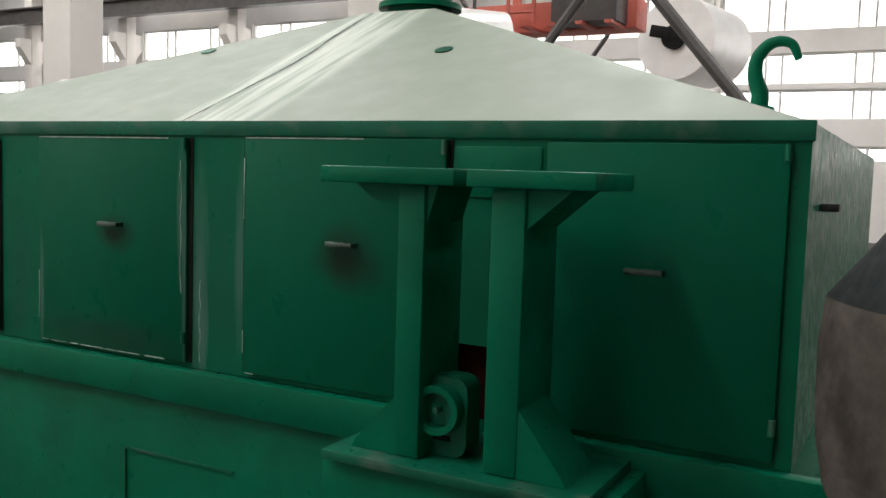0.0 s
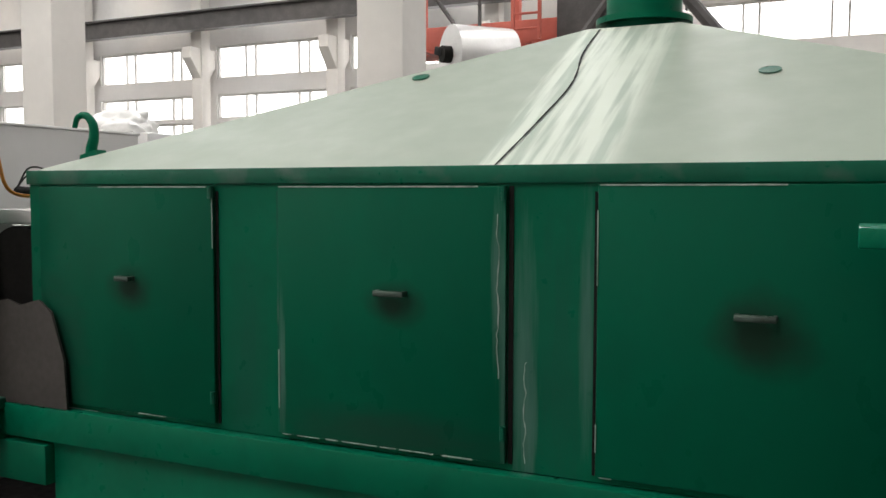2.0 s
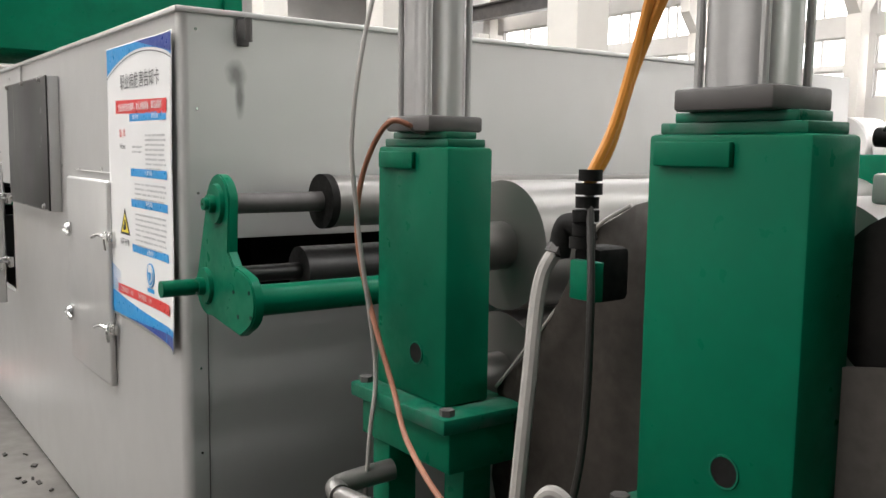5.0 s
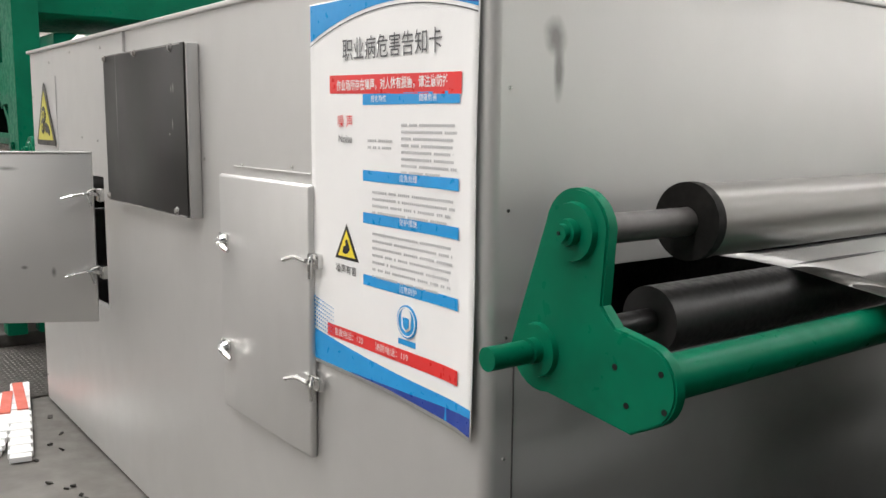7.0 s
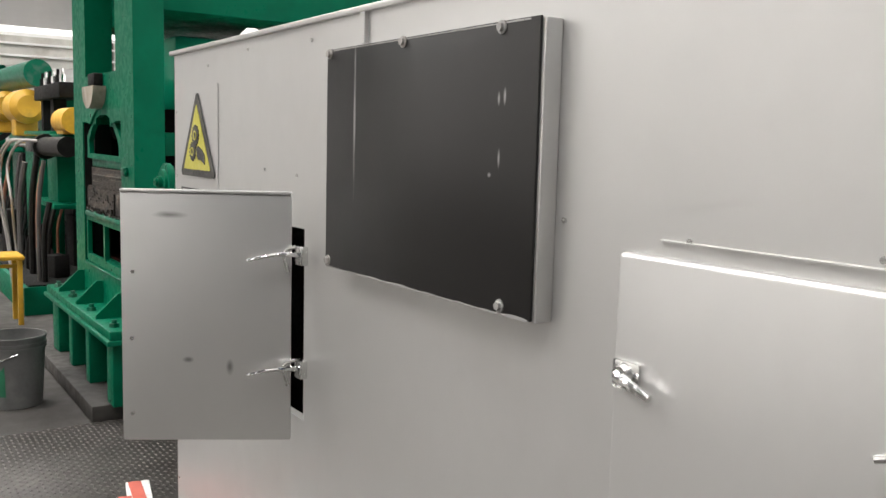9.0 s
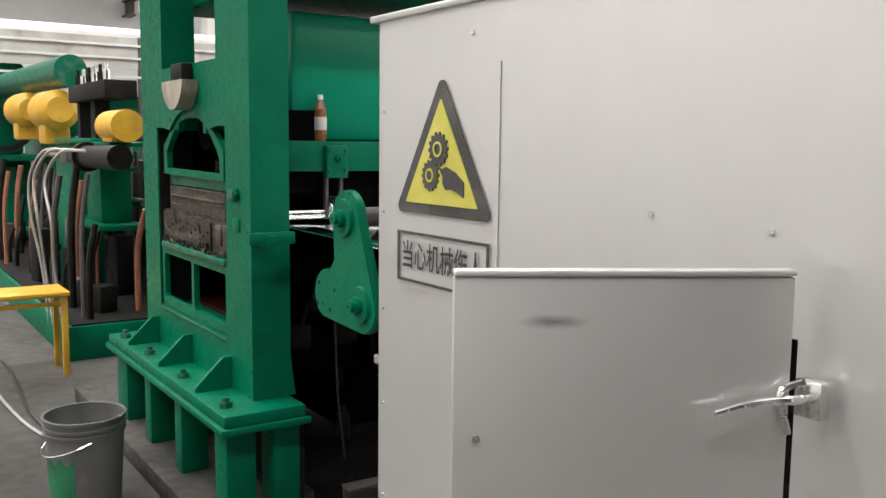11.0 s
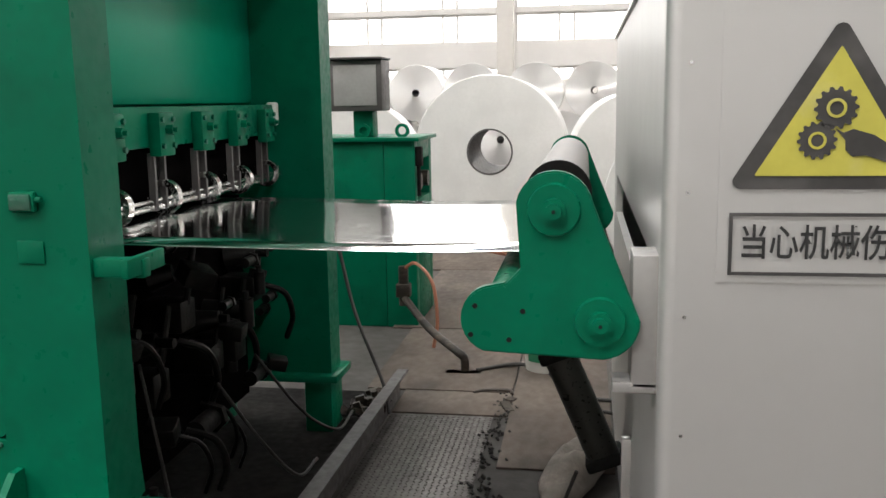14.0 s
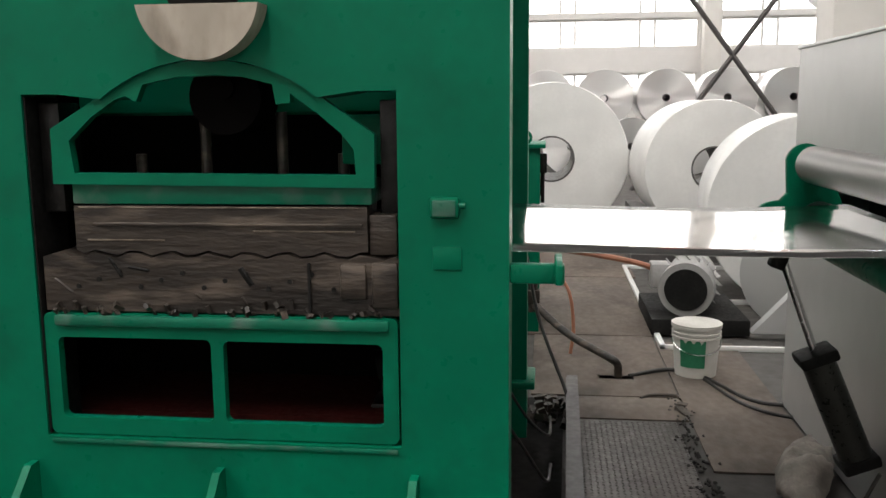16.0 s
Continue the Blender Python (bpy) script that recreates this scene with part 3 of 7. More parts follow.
# black filler block, so that the slots and the hatch opening look unlit
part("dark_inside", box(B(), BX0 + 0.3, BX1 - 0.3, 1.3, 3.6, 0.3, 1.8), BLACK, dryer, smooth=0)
bm = B()
box(bm, BX0 - 0.012, BX1 + 0.012, BY0 - 0.012, BY1 + 0.012, BZ, BZ + 0.018, 0.004)
part("lid", bm, STEEL, dryer)
for corner, inner, a0 in ((BX0, BX0 + T, 180), (BX1, BX1 - T, 270)):
    part("bent_corner", prism(B(), arc(inner, BY0 + T, T, a0, a0 + 90, 8) + [(inner, BY0 + T)], 0.02, BZ, "z"), STEEL, dryer)
part("end_seam", box(B(), BX1, BX1 + 0.0025, 1.026, 1.029, 0.02, 1.14), STEELWORK, dryer, smooth=0)
bm = B()
box(bm, -5.79, -5.765, BY0 - 0.012, BY0, 1.885, BZ)
part("seam_strip", bm, STEEL, dryer, smooth=0)
for i in range(7):
    z = 0.16 + i * 0.262
    part("rivet", cyl(B(), (BX0 + 0.05, BY0 - 0.003, z), (BX0 + 0.05, BY0 + 0.001, z), 0.004, 0.005, 8), CHROME, dryer)
for z in (0.36, 0.62, 0.89, 1.16, 1.432, 1.685, 1.92):
    part("rivet", cyl(B(), (BX1 + 0.003, 1.003, z), (BX1 - 0.001, 1.003, z), 0.004, 0.005, 8), CHROME, dryer)
for rx, rz in ((-5.05, 1.475), (-4.97, 1.485), (-4.66, 1.475), (-4.33, 1.485), (-6.2, 1.52), (-6.45, 1.53), (-7.0, 1.9), (-6.6, 1.93), (-6.1, 1.92)):
    part("screw", cyl(B(), (rx, BY0 - 0.004, rz), (rx, BY0 + 0.001, rz), 0.006, seg=8), CHROME, dryer)
part("lid_hinge", box(cyl(B(), (-3.42, 1.15, 1.89), (-3.42, 1.15, 1.96), 0.012, seg=8), BX1, -3.46, 1.13, 1.17, 1.88, 1.963, 0.004), STEELWORK, dryer)


def latch(parent, x, z, y=0.925):
    """A chrome toggle latch: base plate, hook and lever."""
    lt = part("latch", box(B(), x - 0.01, x + 0.05, y, y + 0.02, z - 0.02, z + 0.02, 0.004), CHROME, parent, "chrome toggle latch")
    tube_bm = tube(B(), [(x + 0.01, y - 0.012, z), (x - 0.04, y - 0.02, z + 0.005), (x - 0.09, y - 0.03, z - 0.008)], 0.007, 8, 6)
    part("lever", tube_bm, CHROME, lt)
    part("hook", tube(B(), [(x + 0.035, y - 0.01, z + 0.02), (x + 0.045, y - 0.02, z - 0.005), (x + 0.03, y - 0.012, z - 0.045)], 0.006, 8, 6), CHROME, lt)


def grip(parent, x, z, y=0.92):
    """A cast chrome grip handle."""
    bm = B()
    tube(bm, [(x - 0.005, y - 0.012, z), (x + 0.03, y - 0.022, z - 0.006), (x + 0.075, y - 0.016, z - 0.022)], 0.012, 10, 6, lambda u: 1.0 - 0.35 * u)
    hd = part("handle", bm, CHROME, parent, "cast chrome handle")
    part("boss", cyl(cyl(B(), (x, y + 0.004, z), (x, y - 0.014, z), 0.024, 0.017, 18), (x, y - 0.014, z), (x, y - 0.020, z), 0.010, 0.007, 12), CHROME, hd)
    part("base", box(B(), x - 0.028, x + 0.034, y - 0.001, y + 0.005, z - 0.026, z + 0.026, 0.006), CHROME, hd)


hatch = part("hatch", box(B(), -4.80, -4.195, 0.925, 0.949, 0.675, 1.445, 0.010, 3), STEEL, dryer, "closed steel hatch")
part("rain_strip", prism(B(), [(0.9495, 1.474), (0.943, 1.4725), (0.943, 1.470), (0.9495, 1.470)], -4.72, -4.22, "x"), STEEL, hatch, smooth=0)
grip(hatch, -4.765, 1.23)
grip(hatch, -4.765, 0.88)
latch(hatch, -4.20, 1.24)
latch(hatch, -4.20, 0.90)

# the half-open hatch
hinge, free = Vector((-6.115, 0.893, 0)), Vector((-6.362, 0.460, 0))
along = (hinge - free).normalized()
normal = Vector((along.y, -along.x, 0))
bm = B()
t = bmesh.new()
L = (hinge - free).length
box(t, 0, L, 0, 0.02, 0.715, 1.465, 0.005)
m = Matrix(((along.x, -along.y, 0, free.x), (along.y, along.x, 0, free.y), (0, 0, 1, 0), (0, 0, 0, 1)))
join(bm, t, m)
open_hatch = part("open_hatch", bm, STEEL, dryer, "half-open steel hatch")
for z in (1.285, 0.94):
    bm = B()
    p = hinge + normal * -0.015
    q = [p + along * d + normal * n for d, n in ((0.04, 0.02), (-0.02, 0.055), (-0.07, 0.045), (-0.125, 0.05))]
    tube(bm, [(v.x, v.y, z + dz) for v, dz in zip(q, (0.0, 0.008, 0.0, -0.012))], 0.007, 8, 6, lambda u: 1.15 - 0.5 * u)
    tube(bm, [(p.x + 0.03, p.y + 0.0, z + 0.028), (p.x + 0.012, p.y - 0.03, z + 0.01), (p.x + 0.02, p.y - 0.02, z - 0.05)], 0.006, 8, 5)
    box(bm, p.x + 0.01, p.x + 0.055, p.y + 0.005, p.y + 0.03, z - 0.028, z + 0.028, 0.004)
    part("latch", bm, CHROME, open_hatch, "chrome toggle latch")
part("rolled_edge", join(B(), box(B(), 0, L, -0.004, 0.024, 1.465, 1.475, 0.004), m), STEEL, open_hatch, "bright rolled top edge")
for d, z in ((0.035, 1.23), (0.03, 1.03), (0.03, 0.80)):
    part("rivet", join(B(), cyl(B(), (d, 0.001, z), (d, -0.005, z), 0.006, seg=8), m), CHROME, open_hatch)

# dark screwed cover
cover = thing("dark_cover_panel", (-5.45, 0.92, 1.28), "black oily sheet-metal cover screwed to the steel box", "panel")
part("edge_frame", box(B(), -5.893, -4.995, 0.906, 0.949, 1.28, 1.87, 0.004), STEEL, cover, "bare steel return edge")
part("face", box(B(), -5.898, -5.003, 0.898, 0.905, 1.283, 1.872, 0.002), STEEL_DARK, cover)
rnd = random.Random(63)
for x0, x1, z, h in ((-5.89, -5.01, 1.2835, 0.006), (-5.86, -5.03, 1.868, 0.004)):
    bm = B()
    prev = None
    for i in range(61):
        x = x0 + (x1 - x0) * i / 60
        up = 0.5 * h * (0.3 + 1.1 * noise.noise(Vector((x * 9, z, 0))) ** 2 * 4 + 0.4 * rnd.random())
        now = (bm.verts.new((x, 0.8972, z - 0.002)), bm.verts.new((x, 0.8972, z + up)))
        if prev:
            bm.faces.new((prev[0], now[0], now[1], prev[1]))
        prev = now
    part("worn_edge", bm, MOTOR, cover, "edge worn to bare metal", smooth=0)
for sx, sz in ((-5.88, 1.86), (-5.5, 1.862), (-5.12, 1.86), (-5.88, 1.30), (-5.10, 1.30)):
    part("bolt", cyl(cyl(B(), (sx, 0.899, sz), (sx, 0.888, sz), 0.009, seg=6), (sx, 0.9, sz), (sx, 0.895, sz), 0.014, seg=14), HOSE_GREY if sx < -5.4 else MOTOR, cover)

# ---- notice poster ----
PX0, PX1, PZ0, PZ1, PY = -4.205, -3.488, 0.958, 1.915, 0.944
poster = thing("safety_poster", (-3.81, PY, PZ0), "white and blue occupational hazard notice on vinyl, curling edges", "poster")
bm = B()
nx, nz = 28, 36
grid = []
for i in range(nx + 1):
    col = []
    for j in range(nz + 1):
        u, v = i / nx, j / nz
        x = PX0 + (PX1 - PX0) * u
        z = PZ0 + (PZ1 - PZ0) * v
        curl = 0.016 * max(0, (u - 0.8) / 0.2) ** 2 * (1 - 0.5 * v) + 0.004 * math.sin(v * 9 + 2) * max(0, u - 0.6)
        sag = -0.02 * max(0, (u - 0.5) / 0.5) * (1 - v) ** 2 + 0.06 * (1 - u) * (1 - v) * 0
        col.append(bm.verts.new((x, PY - curl, z + sag)))
    grid.append(col)
for i in range(nx):
    for j in range(nz):
        bm.faces.new((grid[i][j], grid[i + 1][j], grid[i + 1][j + 1], grid[i][j + 1]))
sheet = part("sheet", bm, PAPER, poster, smooth=60)
sheet.modifiers.new("thick", "SOLIDIFY").thickness = 0.0015


def curl_y(x, z=1.4):
    u, v = (x - PX0) / (PX1 - PX0), (z - PZ0) / (PZ1 - PZ0)
    return PY - 0.016 * max(0, (u - 0.8) / 0.2) ** 2 * (1 - 0.5 * v) - 0.004 * math.sin(v * 9 + 2) * max(0, u - 0.6)


def printed(name, pts, mat, parent=poster, off=0.0022, cols=10):
    """A flat printed shape between the lines pts = (x0, x1, lower z function, upper z function)."""
    x0, x1, lo, hi = pts
    bm = B()
    prev = None
    for i in range(cols + 1):
        x = x0 + (x1 - x0) * i / cols
        a, b = lo(x), hi(x)
        now = (bm.verts.new((x, curl_y(x, a) - off, a)), bm.verts.new((x, curl_y(x, b) - off, b)))
        if prev:
            bm.faces.new((prev[0], now[0], now[1], prev[1]))
        prev = now
    return part(name, bm, mat, parent, smooth=60)


def flat(v):
    return lambda x: v


def uu(x):
    return (x - PX0) / (PX1 - PX0)


ARC = lambda x: 1.808 + 0.080 * math.sin(math.pi * min(1, uu(x) * 0.86 + 0.02)) ** 0.8
printed("top_band", (PX0 + 0.003, PX1 - 0.003, ARC, flat(1.912)), P_BLUE, cols=28)
printed("top_sweep", (PX0 + 0.36, PX1 - 0.003, lambda x: max(ARC(x) + 0.002, 1.912 - 0.12 * (uu(x) - 0.5)), flat(1.9125)), P_NAVY, off=0.0030, cols=20)
printed("arc_line", (PX0 + 0.003, PX1 - 0.003, lambda x: ARC(x) - 0.012, lambda x: ARC(x) - 0.009), P_INK, off=0.0030, cols=28)
printed("bottom_band", (PX0 + 0.003, PX1 - 0.003, lambda x: 0.968 - 0.02 * max(0, uu(x) * 2 - 1), lambda x: 1.045 - 0.055 * uu(x) + 0.05 * (uu(x) - 0.4) ** 2), P_BLUE)
printed("bottom_sweep", (PX0 + 0.2, PX1 - 0.003, lambda x: 0.968 - 0.02 * max(0, uu(x) * 2 - 1), lambda x: 0.97 + 0.02 * uu(x) ** 2), P_NAVY, off=0.0030)
printed("red_banner", (-4.088, -3.53, lambda x: 1.679 - 0.02 * (x + 3.82), lambda x: 1.7245 - 0.02 * (x + 3.82)), P_RED)
for z in (1.654, 1.470, 1.366, 1.211):
    printed("blue_bar", (-3.928, -3.536, flat(z), flat(z + 0.0265)), P_BLUE)
printed("red_bar", (-4.110, -3.532, flat(1.046), flat(1.080)), P_RED)


def words(text, size, x, z, mat, width=None, y=None, parent=poster, name="lettering", bold=0.0):
    yy = (curl_y(x, z) - 0.0038) if y is None else y
    return part(name, writing(text, size, on_front(x, yy, z), width, bold), mat, parent, smooth=0)


words("职业病危害告知卡", 0.058, -3.8125, 1.785, P_INK, 0.415)
words("作业场所存在噪声，对人体有损害，请注意防护", 0.028, -3.815, 1.701, PAPER, 0.47, bold=0.0005)
words("理化特性", 0.017, -3.855, 1.667, PAPER)
words("健康危害", 0.017, -3.655, 1.667, PAPER)
words("噪 声", 0.034, -4.010, 1.612, P_RED)
words("Noise", 0.028, -4.010, 1.570, P_INK)
words("应急处理", 0.018, -3.73, 1.484, PAPER)
words("防护措施", 0.018, -3.73, 1.382, PAPER)
words("注意防护", 0.018, -3.73, 1.223, PAPER)
words("噪声有害", 0.026, -4.01, 1.235, P_BLACK)
words("急救电话：120", 0.022, -4.0, 1.063, PAPER)
words("消防电话：119", 0.022, -3.80, 1.063, PAPER)


def text_bars(name, x0, x1, z_top, rows, step, h):
    rnd = random.Random(int(z_top * 1000))
    bm = B()
    for r in range(rows):
        z = z_top - r * step
        x = x0
        end = x1 - (rnd.random() * 0.35 * (x1 - x0) if r == rows - 1 else rnd.random() * 0.02)
        while x < end:
            w = min(0.0058, end - x)
            y = curl_y(x, z) - 0.0024
            f = [bm.verts.new(p) for p in ((x, y, z - h), (x + w, y, z - h), (x + w, y, z), (x, y, z))]
            bm.faces.new(f)
            x += 0.0080 if rnd.random() < 0.9 else 0.016
    return part(name, bm, P_GREY, poster, smooth=0)


text_bars("fine_print", -3.905, -3.785, 1.572, 2, 0.0165, 0.0062)
text_bars("fine_print", -3.76, -3.54, 1.610, 8, 0.0155, 0.0062)
text_bars("fine_print", -3.885, -3.55, 1.448, 4, 0.0165, 0.0062)
text_bars("fine_print", -3.885, -3.56, 1.346, 7, 0.0175, 0.0062)
printed("triangle_rim", (-4.066, -3.95, flat(1.262), lambda x: 1.264 + 0.092 * (1 - abs(x + 4.008) / 0.058)), P_BLACK, cols=12)
part("pictogram", prism(B(), [(-4.026, 1.281), (-4.014, 1.277), (-4.000, 1.280), (-3.992, 1.290), (-3.996, 1.302), (-4.004, 1.316), (-4.012, 1.312), (-4.010, 1.300), (-4.020, 1.296)], PY - 0.0044, PY - 0.0033), P_BLACK, poster, smooth=0)
printed("triangle", (-4.05, -3.966, flat(1.270), lambda x: 1.271 + 0.068 * (1 - abs(x + 4.008) / 0.042)), P_YELLOW, off=0.0030, cols=12)
ear_y = curl_y(-3.735)
ear = part("ear_pictogram", cyl(B(), (-3.735, ear_y - 0.001, 1.150), (-3.735, ear_y - 0.004, 1.150), 0.040, seg=32), P_BLUE, poster)
part("ring_line", ring(B(), (-3.735, ear_y - 0.0042, 1.150), (-3.735, ear_y - 0.0052, 1.150), 0.036, 0.033, 32), PAPER, ear)
part("shape", prism(B(), arc(-3.735, 1.163, 0.020, 0, 180, 10) + [(-3.753, 1.135), (-3.735, 1.125), (-3.717, 1.135)], ear_y - 0.0052, ear_y - 0.0042), PAPER, ear)
part("shape", prism(B(), [(-3.748, 1.160), (-3.722, 1.160), (-3.724, 1.138), (-3.735, 1.131), (-3.746, 1.138)], ear_y - 0.0064, ear_y - 0.0054), P_BLUE, ear)
printed("pictogram_caption", (-3.772, -3.70, flat(1.092), flat(1.106)), P_BLUE)
bm = B()
for i in range(10):
    for j in range(8):
        x, z = PX0 + 0.012 + i * 0.011, 1.14 - j * 0.011 - i * 0.002
        cyl(bm, (x, PY - 0.002, z), (x, PY - 0.0035, z), 0.003 * (1 - i / 14), seg=6)
part("dot_pattern", bm, P_BLUE, poster)
# the printed matter sits a little left of the sheet's middle
for ob in poster.children:
    if ob.name.split(".")[0] in ("blue_bar", "red_banner", "red_bar", "lettering", "fine_print", "triangle", "triangle_rim", "pictogram", "ear_pictogram", "pictogram_caption"):
        ob.location.x -= 0.015

# ---- warning sign ----
SYF = 0.944
sign = thing("warning_sign", (-7.115, SYF, 1.29), "yellow and black machinery hazard sticker on the steel box", "sign")


def rounded_triangle(cx, z0, half, h, r, n=6):
    pts = []
    corners = [(cx - half, z0), (cx + half, z0), (cx, z0 + h)]
    for i, (x, z) in enumerate(corners):
        a, b = Vector(corners[i - 1]), Vector(corners[(i + 1) % 3])
        p = Vector((x, z))
        u, v = (a - p).normalized(), (b - p).normalized()
        ang = math.acos(u.dot(v)) / 2
        c = p + (u + v).normalized() * (r / math.sin(ang))
        e0, e1 = p + u * (r / math.tan(ang)), p + v * (r / math.tan(ang))
        for k in range(n + 1):
            d = (e0.lerp(e1, k / n) - c).normalized() * r
            pts.append(tuple(c + d))
    return pts


part("backing", box(B(), -7.335, -6.895, SYF + 0.0028, SYF + 0.0056, 1.285, 1.83), FILM, sign, smooth=0)
part("triangle_rim", prism(B(), rounded_triangle(-7.114, 1.478, 0.207, 0.338, 0.016), SYF - 0.003, SYF - 0.0002), S_BLACK, sign, smooth=0)
part("triangle", prism(B(), rounded_triangle(-7.114, 1.505, 0.154, 0.253, 0.002), SYF - 0.006, SYF - 0.0032), S_YELLOW, sign, smooth=0)


def gear(cx, cz, r):
    pts = []
    teeth = 14
    for i in range(teeth * 4):
        rr = r if i % 4 in (0, 1) else r * 0.84
        a = 2 * math.pi * i / (teeth * 4)
        pts.append((cx + rr * math.cos(a), cz + rr * math.sin(a)))
    g_ob = part("gear", prism(B(), pts, SYF - 0.009, SYF - 0.0062), S_BLACK, sign, smooth=0)
    part("gear_ring", ring(B(), (cx, SYF - 0.0092, cz), (cx, SYF - 0.0115, cz), r * 0.45, r * 0.32, 24), S_YELLOW, g_ob)


gear(-7.119, 1.638, 0.042)
gear(-7.152, 1.575, 0.038)
part("hazard_shape", prism(B(), [(-7.118, 1.598), (-7.103, 1.590), (-7.085, 1.597), (-7.046, 1.585), (-7.012, 1.563), (-7.012, 1.528), (-7.035, 1.537), (-7.06, 1.545), (-7.085, 1.543), (-7.098, 1.556), (-7.099, 1.575)], SYF - 0.009, SYF - 0.0062), S_BLACK, sign, smooth=0)
bm = B()
fx0, fx1, fz0, fz1, fw = -7.312, -6.921, 1.301, 1.430, 0.007
for a in ((fx0, fx1, fz0, fz0 + fw), (fx0, fx1, fz1 - fw, fz1), (fx0, fx0 + fw, fz0 + fw, fz1 - fw), (fx1 - fw, fx1, fz0 + fw, fz1 - fw)):
    box(bm, a[0], a[1], SYF - 0.003, SYF - 0.0002, a[2], a[3])
part("text_frame", bm, S_BLACK, sign, smooth=0)
words("当心机械伤人", 0.075, -7.116, 1.365, P_BLACK, 0.345, SYF - 0.002, sign, bold=0.0010)

# ---- guide roller sets at both ends of the dryer ----


def crank_plate(y0, y1, a, b, c):
    """A bell-crank plate outline through three lobes: a above, b below near the box, c out on the arm; points are x, z."""
    ra, rb, rc = 0.083, 0.086, 0.078
    s = 1 if c[0] > b[0] else -1
    if s > 0:
        pts = arc(a[0], a[1], ra, 170, 10) + [(a[0] + 0.072, a[1] - 0.13), (a[0] + 0.105, a[1] - 0.165), (c[0] - 0.02, c[1] + rc + 0.005)] \
            + arc(c[0], c[1], rc, 70, -62, 10) + [(c[0] - 0.02, c[1] - 0.098)] + arc(b[0], b[1], rb, -75, -180, 8)
    else:
        pts = arc(a[0], a[1], ra, 10, 170) + [(a[0] - 0.072, a[1] - 0.13), (a[0] - 0.105, a[1] - 0.165), (c[0] + 0.02, c[1] + rc + 0.005)] \
            + arc(c[0], c[1], rc, 110, 250, 10) + arc(b[0], b[1], rb, 262, 360, 8)
    return prism(B(), pts, y0, y1)


def roller_set(a, b, c, low, far_y=2.86):
    s = 1 if c[0] > b[0] else -1
    rs = thing("guide_roller_set", (b[0], 1.0, b[1] - 0.1), "green crank plates carrying strip guide rollers on the steel box", "roller", "guide roller sets")
    for y0, sign_y in ((0.975, -1), (far_y, 1)):
        ob = crank_plate(y0, y0 + 0.03, a, b, c)
        bmesh.ops.bevel(ob, geom=[e for e in ob.edges if abs(e.verts[0].co.y - e.verts[1].co.y) < 1e-6], offset=0.004, segments=2, affect="EDGES")
        pl = part("crank_plate", ob, GREEN, rs)
        out = y0 if sign_y < 0 else y0 + 0.03
        for (x, z), r in ((a, 0.058), (b, 0.056)):
            bm = B()
            cyl(bm, (x, out + 0.002, z), (x, out + sign_y * 0.012, z), r, r * 0.94, 32)
            part("bearing_cap", bm, GREEN, pl)
            bm = B()
            cyl(bm, (x, out, z), (x, out + sign_y * 0.030, z), 0.026, seg=20)
            cyl(bm, (x, out + sign_y * 0.03, z), (x, out + sign_y * 0.042, z), 0.017, seg=20)
            part("nut", bm, GREEN, pl)
            bm = B()
            cyl(bm, (x, out + sign_y * 0.043, z), (x, out + sign_y * 0.0445, z), 0.004, seg=10)
            part("centre_hole", bm, BLACK, pl)
        for dx, dz in ((-0.06 * s, 0.02), (-0.03 * s, -0.045), (0.045 * s, 0.03), (0.055 * s, -0.035)):
            part("bolt_hole", cyl(B(), (c[0] + dx, out + 0.001, c[1] + dz), (c[0] + dx, out + sign_y * 0.0012, c[1] + dz), 0.006, seg=10), BLACK, pl)
    bm = B()
    cyl(bm, (a[0], 1.0, a[1]), (a[0], far_y + 0.01, a[1]), 0.030, seg=20)
    sh = part("upper_shaft", bm, STEELWORK, rs, "dull grey shaft")
    bm = B()
    cyl(bm, (a[0], 1.34, a[1]), (a[0], far_y - 0.12, a[1]), 0.078, seg=40)
    ring(bm, (a[0], 1.322, a[1]), (a[0], 1.345, a[1]), 0.081, 0.03, 36)
    up = part("upper_roller", bm, ROLL, rs, "steel roller with dark end flange")
    part("flange", ring(B(), (a[0], 1.30, a[1]), (a[0], 1.325, a[1]), 0.083, 0.031, 36), BLACK, up)
    bm = B()
    cyl(bm, (low[0], 1.0, low[1]), (low[0], far_y, low[1]), 0.026, seg=16)
    cyl(bm, (low[0], 1.25, low[1]), (low[0], far_y - 0.12, low[1]), 0.074, seg=36)
    part("lower_roller", bm, RUBBER, rs, "black rubber roller")
    bm = B()
    cyl(bm, (c[0], 1.0, c[1]), (c[0], far_y + 0.02, c[1]), 0.043, seg=28)
    part("cross_tube", bm, GREEN, rs, "green cross tube")
    return rs


roller_set((-3.245, 1.413), (-3.335, 1.168), (-3.075, 1.158), (-3.29, 1.20))
roller_set((-7.668, 1.431), (-7.568, 1.187), (-7.795, 1.187), (-7.64, 1.205))
shaft = thing("shaft_stub", (-3.335, 0.90, 1.168), "short green shaft end sticking out of the crank plate", "shaft")
part("stub", cyl(B(), (-3.335, 0.935, 1.168), (-3.335, 0.84, 1.168), 0.024, seg=20), GREEN, shaft)
mount = thing("bearing_mount", (-7.47, 1.0, 1.03), "dull grey steel bearing bracket bolted to the steel box", "bracket")
part("plate", box(B(), -7.50, -7.432, 1.0, 1.12, 1.03, 1.33, 0.006), MOTOR, mount)
part("foot", box(B(), -7.54, -7.436, 1.0, 1.08, 1.02, 1.045, 0.004), MOTOR, mount)

# strip of aluminium
bm = B()
rows = []
